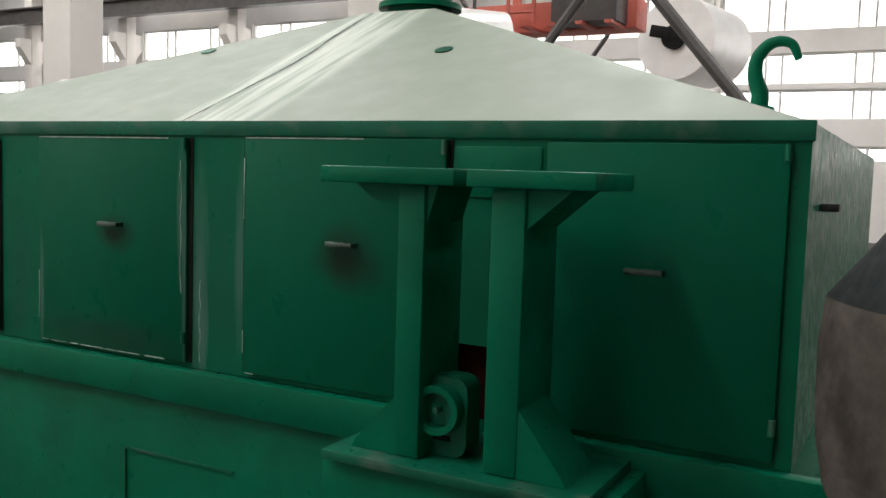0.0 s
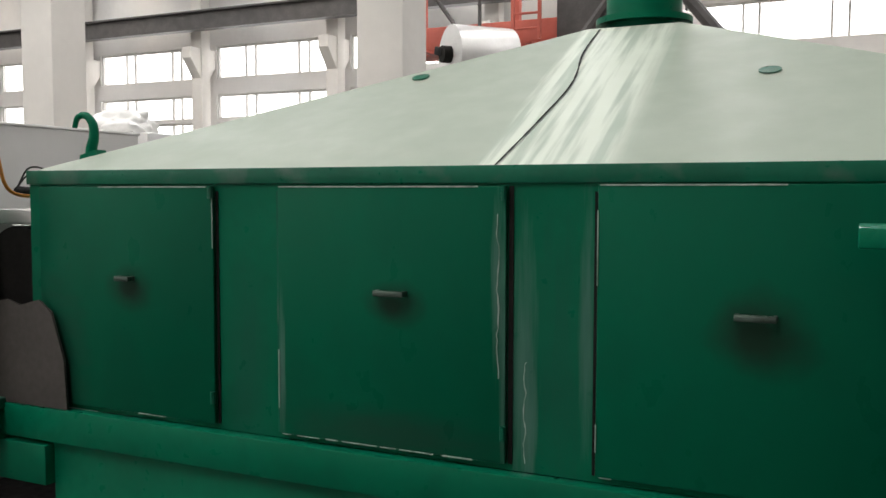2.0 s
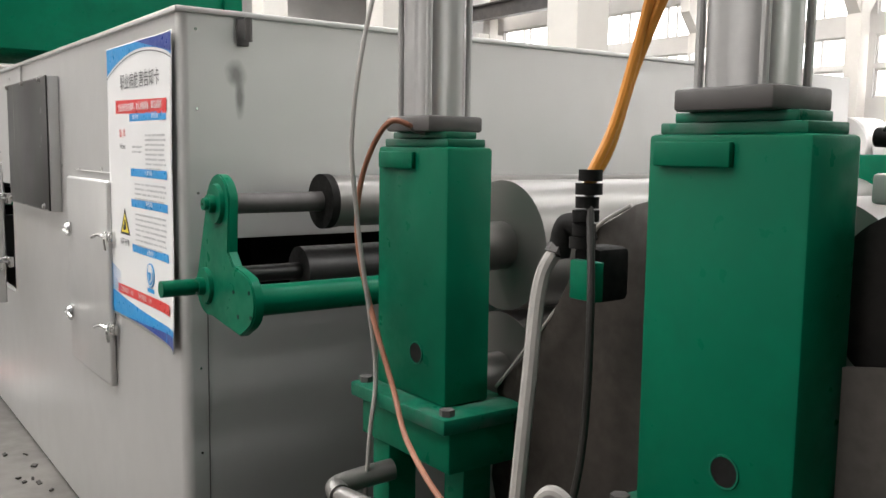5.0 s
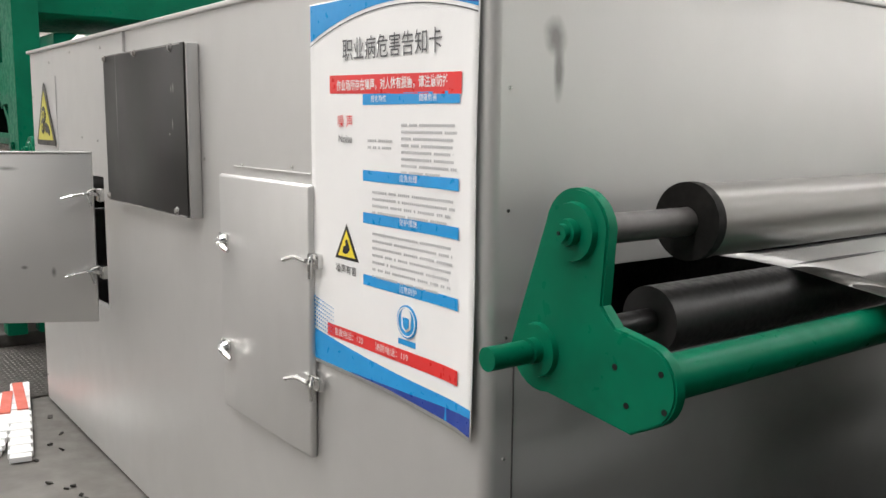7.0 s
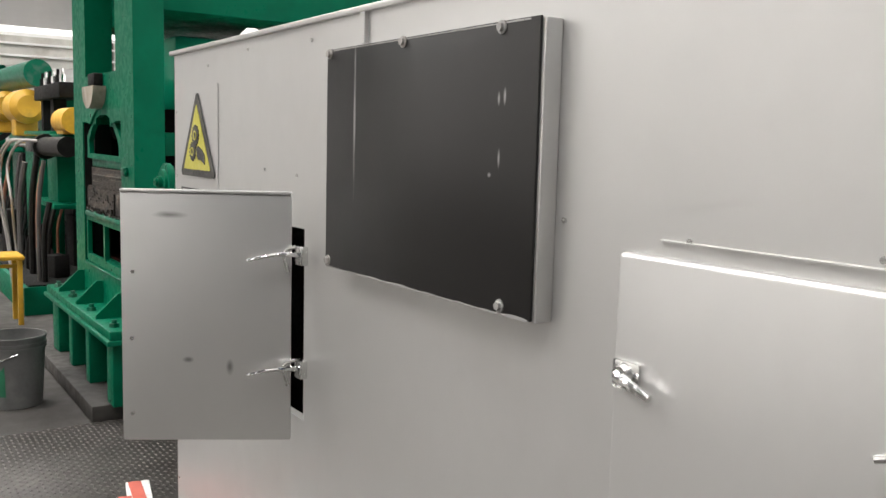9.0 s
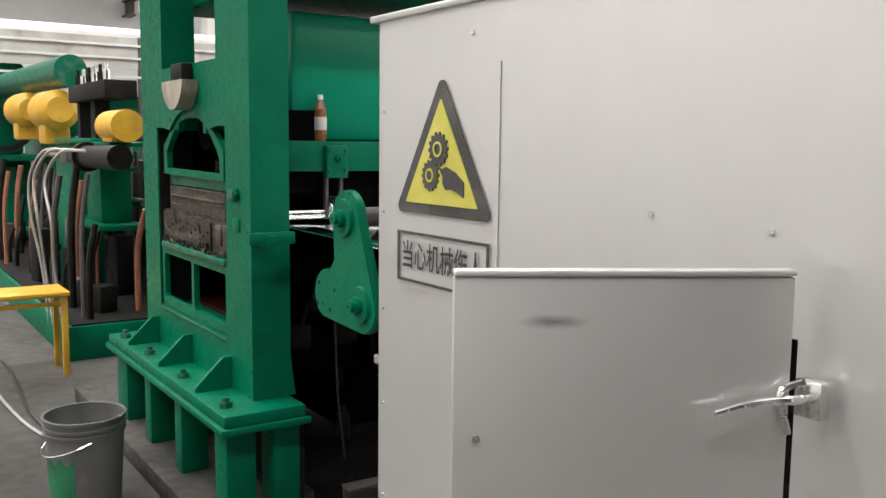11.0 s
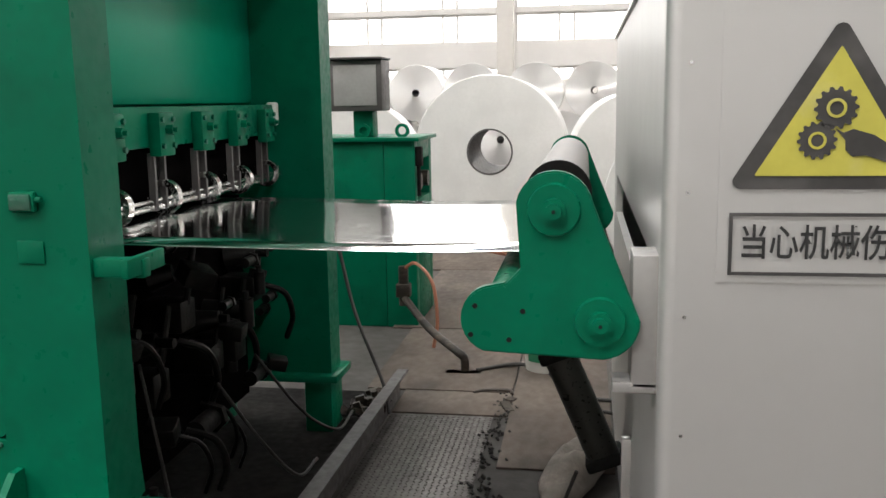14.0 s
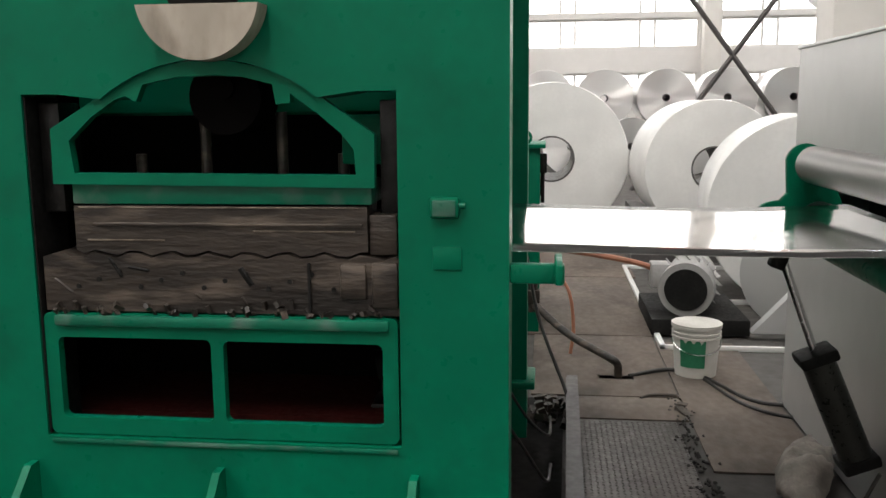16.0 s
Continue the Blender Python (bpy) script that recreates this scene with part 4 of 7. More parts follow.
for i in range(41):
    x = -10.0 + i * (2.42 / 40)
    sag = 0.012 * math.sin(math.pi * min(1, max(0, (x + 8.9) / 1.3)))
    rows.append([bm.verts.new((x, 1.36 + j * (1.21 / 8), 1.283 - sag + 0.0025 * math.sin(j * 0.9 + x * 5))) for j in range(9)])
for r0, r1 in zip(rows, rows[1:]):
    for j in range(8):
        bm.faces.new((r0[j], r1[j], r1[j + 1], r0[j + 1]))
strip = solid("aluminium_strip", bm, ALU, "bright aluminium strip running from press to steel box", "metal strip", smooth=60)
strip.modifiers.new("thick", "SOLIDIFY").thickness = 0.002
bm = B()
rows = []
for i in range(21):
    x = -3.6 + i * 0.12
    z = 1.278 if x < -3.29 else max(1.172, 1.278 - (x + 3.29) * 0.144)
    rows.append([bm.verts.new((x, 1.73 + j * (0.95 / 8), z + 0.001 * math.sin(j + x * 5))) for j in range(9)])
for r0, r1 in zip(rows, rows[1:]):
    for j in range(8):
        bm.faces.new((r0[j], r1[j], r1[j + 1], r0[j + 1]))
strip = solid("aluminium_strip", bm, ALU, "aluminium strip between steel box and roll stands", "metal strip", smooth=60)
strip.modifiers.new("thick", "SOLIDIFY").thickness = 0.002

# ---- the press ----
PXL, PXR, PYF = -10.43, -8.862, 1.16
press = thing("green_press", (-9.65, PYF, 0.1), "large green press with arched frame plates and greasy dies", "press")


def frame_plate(y0, y1, with_slot):
    """A thick upright frame plate; the near one has an arched opening through it."""
    bm = B()
    top = 3.3
    if with_slot:
        bm.free()
        a, b, z0, z1 = -10.165, -9.150, 0.770, 1.722
        slot = [(a, z0), (b, z0), (b, z1), (b - 0.10, z1)] + arc(-9.65, 1.33, 0.478, 52, 128, 16) + [(a + 0.10, z1), (a, z1)]
        return framed(rect(PXL, PXR, 0.55, top), [slot, rect(-10.05, -9.25, 2.02, 2.75)], y0, y1)
    else:
        box(bm, PXL, PXR, y0, y1, 0.3, top)
    return bm


part("near_frame", frame_plate(PYF, 1.335, True), GREEN, press, smooth=0)
part("far_frame", frame_plate(3.27, 3.44, False), GREEN, press, smooth=0)
# edges catch light
bm = B()
box(bm, -10.15, -9.16, PYF - 0.008, PYF - 0.0005, 0.752, 0.766, 0.004)
part("weld_ridge", bm, GREEN_WORN, press)
# arch insert
outer = [(-10.10, 1.482), (-10.098, 1.63)] + arc(-9.655, 1.27, 0.535, 130, 50, 20)[2:-2] + [(-9.211, 1.61), (-9.214, 1.472)]
inner = [(-10.037, 1.512), (-10.047, 1.598), (-9.98, 1.66), (-9.911, 1.705), (-9.88, 1.715), (-9.85, 1.70), (-9.83, 1.745), (-9.74, 1.762), (-9.644, 1.766), (-9.56, 1.762), (-9.478, 1.742), (-9.470, 1.69), (-9.432, 1.694), (-9.431, 1.718), (-9.361, 1.667), (-9.30, 1.615), (-9.267, 1.573), (-9.262, 1.506)]

ins = part("arch_insert", framed(outer, [inner], 1.175, 1.205), GREEN, press, "green arched bearing insert", smooth=0)
part("sill", box(B(), -10.06, -9.225, 1.195, 1.33, 1.425, 1.49, 0.006), GREEN_WORN, ins)
# black plates added behind the arch to stand for the cavity's shade
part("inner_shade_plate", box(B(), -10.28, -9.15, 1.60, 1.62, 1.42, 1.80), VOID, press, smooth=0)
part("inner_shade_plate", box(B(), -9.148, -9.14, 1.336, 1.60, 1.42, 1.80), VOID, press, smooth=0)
for dx in (-0.31, -0.11, 0.12, 0.30):
    part("bolt", cyl(B(), (-9.65 + dx, 1.42, 1.44), (-9.65 + dx, 1.42, 1.55 + (0.12 if abs(dx) < 0.2 else 0)), 0.016, seg=12), IRON, ins)
# pin coloured in the cavity's shade black
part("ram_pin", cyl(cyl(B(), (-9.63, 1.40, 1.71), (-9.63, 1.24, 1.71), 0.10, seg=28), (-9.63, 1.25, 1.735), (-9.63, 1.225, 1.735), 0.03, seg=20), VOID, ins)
# crank disc at the top
disc = part("crank_disc", prism(B(), arc(-9.635, 1.96, 0.160, 188, 352, 24), 1.08, 1.158), DISC, press, "grimy cream half disc on the frame plate")
part("hub", box(B(), -9.72, -9.55, 1.10, 1.158, 1.940, 2.02, 0.01), BLACK, disc)
# guides beside the arch
for x0, x1 in ((-10.156, -10.095), (-9.205, -9.149)):
    part("side_guide", box(B(), x0, x1, 1.22, 1.33, 1.40, 1.70, 0.005), OILED, press, "greasy black guide")
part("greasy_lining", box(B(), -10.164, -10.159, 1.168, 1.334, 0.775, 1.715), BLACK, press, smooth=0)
# dies
rnd = random.Random(5)
wave = [(-10.13 + i * 0.0323, 1.287 + 0.008 * math.sin(i * 1.9)) for i in range(31)]
up_die = part("upper_die", prism(B(), [(-10.055, 1.421), (-9.238, 1.421), (-9.238, 1.30)] + [(x, z + 0.006) for x, z in wave[::-1] if -10.055 < x < -9.238] + [(-10.055, 1.30)], 1.19, 1.33), IRON, press, "greasy brown upper die")
lo_die = part("lower_die", prism(B(), [(-10.150, 1.13), (-9.153, 1.13), (-9.153, 1.28)] + [(x, z) for x, z in wave[::-1] if -10.15 < x < -9.16] + [(-10.150, 1.28)], 1.18, 1.33), IRON, press, "greasy brown lower die")
part("clamp_rail", box(B(), -10.0, -9.25, 1.178, 1.195, 1.368, 1.376, 0.003), IRON, up_die)
part("shim", box(B(), -9.31, -9.24, 1.165, 1.19, 1.175, 1.27, 0.006), IRON, lo_die)
part("shim", box(B(), -9.225, -9.155, 1.168, 1.19, 1.15, 1.275, 0.006), IRON, lo_die)
for jx in (-9.40,):
    part("joint_bar", box(B(), jx, jx + 0.007, 1.172, 1.185, 1.135, 1.272), BLACK, lo_die)
for i in range(7):
    x, z = -10.12 + rnd.random() * 0.88, 1.15 + rnd.random() * 0.11
    part("grease_lump", obox(B(), pose(x, 1.182, z, rnd.random() * 40, rnd.random() * 60, 0), 0.02 + rnd.random() * 0.05, 0.012, 0.006 + rnd.random() * 0.012, 0.003), IRON if i % 3 else BLACK, lo_die)
for x0, x1, z in ((-10.04, -9.26, 1.415), (-9.98, -9.62, 1.372), (-9.55, -9.27, 1.352), (-10.02, -9.80, 1.325)):
    part("worn_ridge", box(B(), x0, x1, 1.1865, 1.1895, z, z + 0.005, 0.0012), WORN_IRON, up_die)
part("end_block", box(B(), -9.236, -9.16, 1.20, 1.33, 1.29, 1.40, 0.006), IRON, up_die)
bm = B()
for i in range(46):
    x, z = -10.12 + rnd.random() * 0.93, 1.128 + rnd.random() ** 2 * 0.03
    s = 0.006 + rnd.random() * 0.012
    obox(bm, pose(x, 1.165 + rnd.random() * 0.012, z, rnd.random() * 90, rnd.random() * 90, rnd.random() * 90), s * 1.6, s, s * 0.7)
tagged(part("metal_swarf", bm, IRON, lo_die), kind="stuff")
for i in range(14):
    x = -10.05 + i * 0.06
    part("die_screw", cyl(B(), (x, 1.182, 1.20 + 0.02 * (i % 3)), (x, 1.176, 1.20 + 0.02 * (i % 3)), 0.007, seg=8), BLACK, lo_die)
# lower double-window frame


def rr(x0, x1, z0, z1, r=0.018):
    return arc(x0 + r, z0 + r, r, 180, 270, 4) + arc(x1 - r, z0 + r, r, 270, 360, 4) + arc(x1 - r, z1 - r, r, 0, 90, 4) + arc(x0 + r, z1 - r, r, 90, 180, 4)


lower = part("window_frame", framed(rr(-10.158, -9.158, 0.774, 1.125, 0.02), [rr(-10.12, -9.678, 0.822, 1.056), rr(-9.643, -9.200, 0.820, 1.053)], 1.172, 1.20), GREEN, press, "green frame with two openings", smooth=0)
part("lip", box(B(), -10.12, -9.18, 1.155, 1.172, 1.09, 1.122, 0.008), GREEN_WORN, lower)
bm = B()
box(bm, -10.28, -9.15, 1.338, 1.745, 0.76, 0.785)
part("cavity_lining", bm, RUST, press, smooth=0)
# switch box and plates on the frame
sw = part("switch_box", box(B(), -9.066, -8.99, PYF - 0.022, PYF - 0.001, 1.397, 1.452, 0.008), GREEN, press, "painted-over green switch box")
part("cover", box(B(), -9.058, -8.998, PYF - 0.028, PYF - 0.022, 1.404, 1.445, 0.003), GREEN_WORN, sw)
part("conduit", cyl(B(), (-8.99, PYF - 0.012, 1.43), (-8.975, PYF - 0.012, 1.43), 0.008, seg=10), GREEN, sw)
part("name_plate", box(B(), -9.06, -8.985, PYF - 0.006, PYF - 0.001, 1.262, 1.322, 0.002), GREEN, press)
part("side_bracket", box(box(B(), -8.861, -8.72, 1.17, 1.21, 1.225, 1.275, 0.004), -8.745, -8.725, 1.10, 1.30, 1.235, 1.285, 0.004), GREEN, press, "small green bracket with stop")
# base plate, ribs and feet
# black plate added for the shade between the feet
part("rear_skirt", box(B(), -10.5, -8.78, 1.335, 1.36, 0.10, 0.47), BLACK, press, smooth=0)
part("base_plate", box(B(), -10.56, -8.70, 0.972, 1.33, 0.50, 0.55, 0.006), GREEN, press)
part("base_lip", box(B(), -10.58, -8.685, 0.955, 1.35, 0.470, 0.4995, 0.006), GREEN, press)
part("base_plate", box(B(), -10.56, -8.82, 3.22, 3.5, 0.27, 0.31, 0.008), GREEN, press)
for x in (-10.21, -9.66, -9.115):
    rib = part("gusset", prism(B(), [(1.159, 0.55), (0.99, 0.55), (0.99, 0.57), (1.12, 0.695), (1.159, 0.695)], x - 0.011, x + 0.011, "x"), GREEN, press)
for x in (-10.42, -9.95, -9.4, -8.84):
    bm = B()
    cyl(bm, (x, 1.03, 0.55), (x, 1.03, 0.572), 0.030, seg=6)
    cyl(bm, (x, 1.03, 0.572), (x, 1.03, 0.592), 0.015, seg=12)
    part("anchor_bolt", bm, GREEN_WORN, press)
for x0, x1 in ((-10.5, -10.3), (-9.95, -9.85), (-9.45, -9.35), (-8.90, -8.76)):
    part("foot", box(B(), x0, x1, 1.0, 1.13, 0.10, 0.47, 0.006), GREEN, press)
    part("foot", box(B(), x0, x1, 1.21, 1.33, 0.10, 0.47, 0.006), GREEN, press)
    part("foot", box(B(), x0 - 0.1, x1 - 0.1, 3.25, 3.45, 0.004, 0.27, 0.006), GREEN, press)
# slide, bracket row and rods between the frames
part("slide", box(B(), -10.2, -9.20, 1.50, 3.268, 1.661, 2.255, 0.03), SLIDE, press, "large smooth green slide block")
rail = part("clamp_beam", box(B(), -9.35, -9.085, 1.40, 3.22, 1.52, 1.66, 0.006), GREEN, press, "green clamp beam with bolted blocks")
for i in range(5):
    y = 1.66 + i * 0.345
    blk = part("clamp_block", box(B(), -9.085, -9.04, y - 0.055, y + 0.055, 1.49, 1.64, 0.006), GREEN, press)
    part("stud", cyl(cyl(B(), (-9.04, y, 1.58), (-9.015, y, 1.58), 0.018, seg=6), (-9.015, y, 1.58), (-9.0, y, 1.58), 0.009, seg=10), GREEN, blk)
    for dy in (-0.04, 0.04):
        for dz in (-0.045, 0.045):
            part("bolt", cyl(B(), (-9.04, y + dy, 1.57 + dz), (-9.03, y + dy, 1.57 + dz), 0.010, seg=6), GREEN_WORN, blk)
    bm = B()
    for dy in (-0.045, 0.03):
        box(bm, -9.10, -9.075, y + dy, y + dy + 0.014, 1.30, 1.50)
    part("hanger", bm, STEELWORK, blk)
    bm = B()
    ring(bm, (-9.07, y - 0.012, 1.345), (-9.07, y + 0.02, 1.345), 0.062, 0.040, 32)
    part("shiny_ring", bm, CHROME, blk, "polished strip ring")
# black block painting the shade of the gap under the clamp beam
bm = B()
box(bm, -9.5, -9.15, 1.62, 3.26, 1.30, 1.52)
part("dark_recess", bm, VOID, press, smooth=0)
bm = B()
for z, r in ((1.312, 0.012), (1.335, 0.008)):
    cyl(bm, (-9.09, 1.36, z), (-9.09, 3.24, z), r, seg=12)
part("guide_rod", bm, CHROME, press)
# mechanism in the dark below the strip; the ram block carries painted shade
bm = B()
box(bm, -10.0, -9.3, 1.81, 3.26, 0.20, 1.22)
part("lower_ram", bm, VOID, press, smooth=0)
rnd = random.Random(11)
for i in range(7):
    y = 1.5 + i * 0.25
    bm = B()
    z = 0.72 + rnd.random() * 0.35
    cyl(bm, (-9.28, y, z), (-9.2 + rnd.random() * 0.1, y + 0.03, z + 0.02), 0.05 + rnd.random() * 0.02, 0.035, 16)
    cyl(bm, (-9.15, y + 0.03, z + 0.02), (-9.08, y + 0.03, z + 0.02), 0.02, seg=10)
    box(bm, -9.29, -9.12, y - 0.07, y + 0.06, z - 0.2, z - 0.08, 0.008)
    cyl(bm, (-9.13, y, z - 0.1), (-9.13, y + 0.1, z + 0.14), 0.014, seg=8)
    part("valve", bm, OILED, press, "oily black valve gear")
rnd = random.Random(52)
for i in range(34):
    x, y, z = -9.22 + rnd.random() * 0.22, 1.45 + rnd.random() * 1.75, 0.30 + rnd.random() * 0.85
    bm = B()
    s = 0.03 + rnd.random() * 0.05
    kind = i % 4
    if kind == 0:
        obox(bm, pose(x, y, z, rnd.random() * 20, rnd.random() * 20, rnd.random() * 90), s * 1.6, s * 1.4, s, 0.006)
    elif kind == 1:
        cyl(bm, (x, y - s, z), (x, y + s, z), s * 0.55, seg=14)
        cyl(bm, (x, y + s, z), (x, y + s * 1.4, z), s * 0.8, seg=6)
    elif kind == 2:
        tube(bm, [(x - 0.05, y, z), (x + 0.04, y + 0.05, z - 0.05), (x + 0.05, y + 0.12, z - 0.18), (x, y + 0.16, z - 0.30)], 0.008 + rnd.random() * 0.008, 8, 5)
    else:
        cyl(bm, (x, y, z - s), (x, y, z + s), s * 0.5, seg=12)
        cyl(bm, (x, y, z + s), (x, y, z + s * 1.5), s * 0.25, seg=8)
    part("fitting", bm, OILED if i % 3 else BLACK, press)
part("foot_flare", prism(B(), [(1.336, 0.55), (1.36, 0.55), (1.345, 0.66), (1.337, 0.75)], -8.875, -8.866, "x"), GREEN, press)
part("white_insulator", box(B(), -9.12, -9.07, 3.20, 3.25, 1.56, 1.67, 0.01), WHITE, press, "small white block")
part("crown", box(B(), PXL, -8.90, 1.336, 3.268, 2.355, 3.3, 0.01), GREEN, press)
# black panels added round the cavities: they keep light out and paint the shade
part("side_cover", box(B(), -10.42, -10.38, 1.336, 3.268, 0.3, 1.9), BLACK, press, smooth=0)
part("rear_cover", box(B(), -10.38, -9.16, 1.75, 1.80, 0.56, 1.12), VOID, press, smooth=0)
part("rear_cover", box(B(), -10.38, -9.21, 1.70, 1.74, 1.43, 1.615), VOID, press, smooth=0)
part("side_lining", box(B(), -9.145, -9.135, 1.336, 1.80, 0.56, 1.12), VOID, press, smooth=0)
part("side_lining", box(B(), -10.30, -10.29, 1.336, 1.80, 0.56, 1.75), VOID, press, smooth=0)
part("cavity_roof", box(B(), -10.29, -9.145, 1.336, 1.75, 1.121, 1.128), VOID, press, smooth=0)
solid("oil_stained_floor", prism(B(), [(-10.7, 1.45), (-8.72, 1.45), (-8.66, 3.9), (-10.7, 3.9)], 0.001, 0.006, "z"), OILY_SHADE, "black oil-soaked floor under the press", "floor patch")
solid("press_plinth", box(B(), -11.2, -8.84, 0.90, 1.44, 0.001, 0.10, 0.012), PLINTH, "low oily concrete plinth under the press", "plinth")

bt = thing("drink_bottle", (-9.02, 1.45, 1.66), "small amber drink bottle with white cap on the clamp beam", "bottle")
bx, by, bz = -9.14, 1.62, 1.661
part("body", cyl(cyl(B(), (bx, by, bz), (bx, by, bz + 0.145), 0.029, seg=18), (bx, by, bz + 0.145), (bx, by, bz + 0.19), 0.029, 0.012, 18), JUICE, bt)
part("label", ring(B(), (bx, by, bz + 0.05), (bx, by, bz + 0.11), 0.0305, 0.0285, 20), BUCKET_WHITE, bt)
part("cap", cyl(B(), (bx, by, bz + 0.19), (bx, by, bz + 0.212), 0.014, seg=14), WHITE, bt)
bt.location = (bx, by, bz)
for o in bt.children:
    o.matrix_parent_inverse = Matrix.Translation((-bx, -by, -bz))

# ---- roll stands with air cylinders ----


def roll_stand(x0, x1, yf, z0, z1, leg):
    w = x1 - x0
    cx = (x0 + x1) / 2
    st = thing("roll_stand", (cx, yf + 0.1, z0), "green roll stand block with a square air cylinder on top", "machine stand", "roll stands")
    yb = yf + 0.125
    cy = (yf + yb) / 2
    bm = B()
    box(bm, x0, x1, yf, yb, z0, z1, 0.008)
    body = part("block", bm, GREEN, st)
    part("recess", cyl(B(), (cx + 0.03, yf + 0.001, z0 + 0.105), (cx + 0.03, yf - 0.0015, z0 + 0.105), 0.024, seg=20), BLACK, body)
    part("recess_ring", ring(B(), (cx + 0.03, yf, z0 + 0.105), (cx + 0.03, yf - 0.003, z0 + 0.105), 0.027, 0.024, 20), GREEN_WORN, body)
    bm = B()
    box(bm, x0 + 0.015, x1 - 0.015, yf + 0.01, yb - 0.01, z1, z1 + 0.018, 0.003)
    box(bm, x0 + 0.035, x1 - 0.035, yf + 0.02, yb - 0.02, z1 + 0.018, z1 + 0.034, 0.003)
    part("stepped_cap", bm, GREEN_WORN, st)
    part("top_plate", box(B(), x0 + 0.02, cx + 0.02, yf - 0.012, yf, z1 - 0.05, z1 - 0.012, 0.003), GREEN, body)
    r = 0.061
    zc0, zc1 = z1 + 0.034, 1.935
    bm = B()
    box(bm, cx - 0.088, cx + 0.088, cy - 0.075, cy + 0.075, zc0, zc0 + 0.035, 0.006)
    part("cylinder_foot", bm, STEELWORK, st)
    bm = B()
    prof = []
    for i in range(48):
        a = 2 * math.pi * i / 48
        k = r / max(abs(math.cos(a)), abs(math.sin(a)))
        k = min(k, r * 1.14) * (0.93 if i % 12 in (0, 1, 11) else 1.0)
        prof.append((cx + k * math.cos(a), cy + k * math.sin(a)))
    prism(bm, prof, zc0 + 0.035, zc1, "z")
    part("cylinder_barrel", bm, BARREL, st, "square aluminium air cylinder barrel")
    for sx in (-1, 1):
        for sy in (-1, 1):
            part("tie_rod", cyl(B(), (cx + sx * 0.057, cy + sy * 0.055, zc0 + 0.03), (cx + sx * 0.057, cy + sy * 0.055, zc1), 0.007, seg=10), BARREL, st)
    part("cylinder_cap", box(B(), cx - 0.084, cx + 0.084, cy - 0.08, cy + 0.08, zc1, zc1 + 0.038, 0.004), RUBBER, st, "black cylinder end cap")
    bp = part("base_plate", box(B(), x0 - 0.035, x1 + 0.075, yf - 0.055, yb + 0.06, z0 - 0.035, z0, 0.005), GREEN_WORN, st)
    for bx2 in (x0 - 0.01, x1 + 0.045):
        bmn = B()
        cyl(bmn, (bx2, yf - 0.025, z0), (bx2, yf - 0.025, z0 + 0.014), 0.017, seg=6)
        part("nut", bmn, STEELWORK, bp)
    part("support_beam", box(B(), x0 - 0.02, x1 + 0.06, yf - 0.03, yb + 0.03, z0 - 0.13, z0 - 0.036, 0.005), GREEN, st)
    if leg:
        part("leg", box(B(), x0 + 0.0, x0 + 0.075, yf - 0.01, yf + 0.07, 0.0, z0 - 0.131, 0.004), GREEN, st)
        part("leg", box(B(), x1 - 0.06, x1 + 0.015, yb - 0.08, yb, 0.0, z0 - 0.131, 0.004), GREEN, st)
    # the pair of rolls that the stand carries
    for zc, lab in ((1.338, "upper"), (1.008, "lower")):
        bmr = B()
        cyl(bmr, (cx, yb + 0.004, zc), (cx, yb + 0.15, zc), 0.06, seg=20)
        cyl(bmr, (cx, yb + 0.15, zc), (cx, 3.0, zc), 0.162, seg=56)
        part(lab + "_roll", bmr, ROLL, st, "ground steel roll")
    part("far_block", box(B(), x0, x1, 3.1, 3.34, z0, z1, 0.008), GREEN, st)
    part("far_leg", box(B(), x0, x1, 3.1, 3.3, 0.0, z0, 0.006), GREEN, st)
    return st


roll_stand(-1.832, -1.542, 1.15, 0.985, 1.60, False)
roll_stand(-2.692, -2.405, 1.165, 1.0, 1.578, True)

# dirty sheet hung between the stands, with a pale hem
hung = thing("hanging_sheet", (-2.2, 1.34, 0.45), "oily brown sheet hung between the roll stands", "sheet")
hem = [(-2.43, 1.02), (-2.37, 1.085), (-2.306, 1.156), (-2.255, 1.21), (-2.211, 1.264), (-2.17, 1.34), (-2.12, 1.42), (-2.03, 1.47)]
bm = B()
prev = None
for i, (x, z) in enumerate(hem + [(-1.95, 1.49), (-1.86, 1.49)]):
    now = [bm.verts.new((x, 1.338 + 0.012 * math.sin(j * 1.7 + i * 1.1), z + (0.45 - z) * j / 8)) for j in range(9)]
    if prev:
        for j in range(8):
            bm.faces.new((prev[j], now[j], now[j + 1], prev[j + 1]))
    prev = now
sheet = part("cloth", bm, OILCLOTH, hung, smooth=80)
sheet.modifiers.new("thick", "SOLIDIFY").thickness = 0.003
part("hem", tube(B(), [(x, 1.333, z) for x, z in hem], 0.004, 8, 4), HOSE_GREY, hung, "pale hem")
# added plate, hidden by the stands, that cuts the light from the north
gd = thing("rear_guard", (-2.4, 3.45, 0), "dull dark guard plate closing the back of the roll stands", "guard plate")
part("plate", box(B(), -3.43, -1.42, 3.45, 3.47, 0.0, 1.02, 0.004), GUARD, gd)

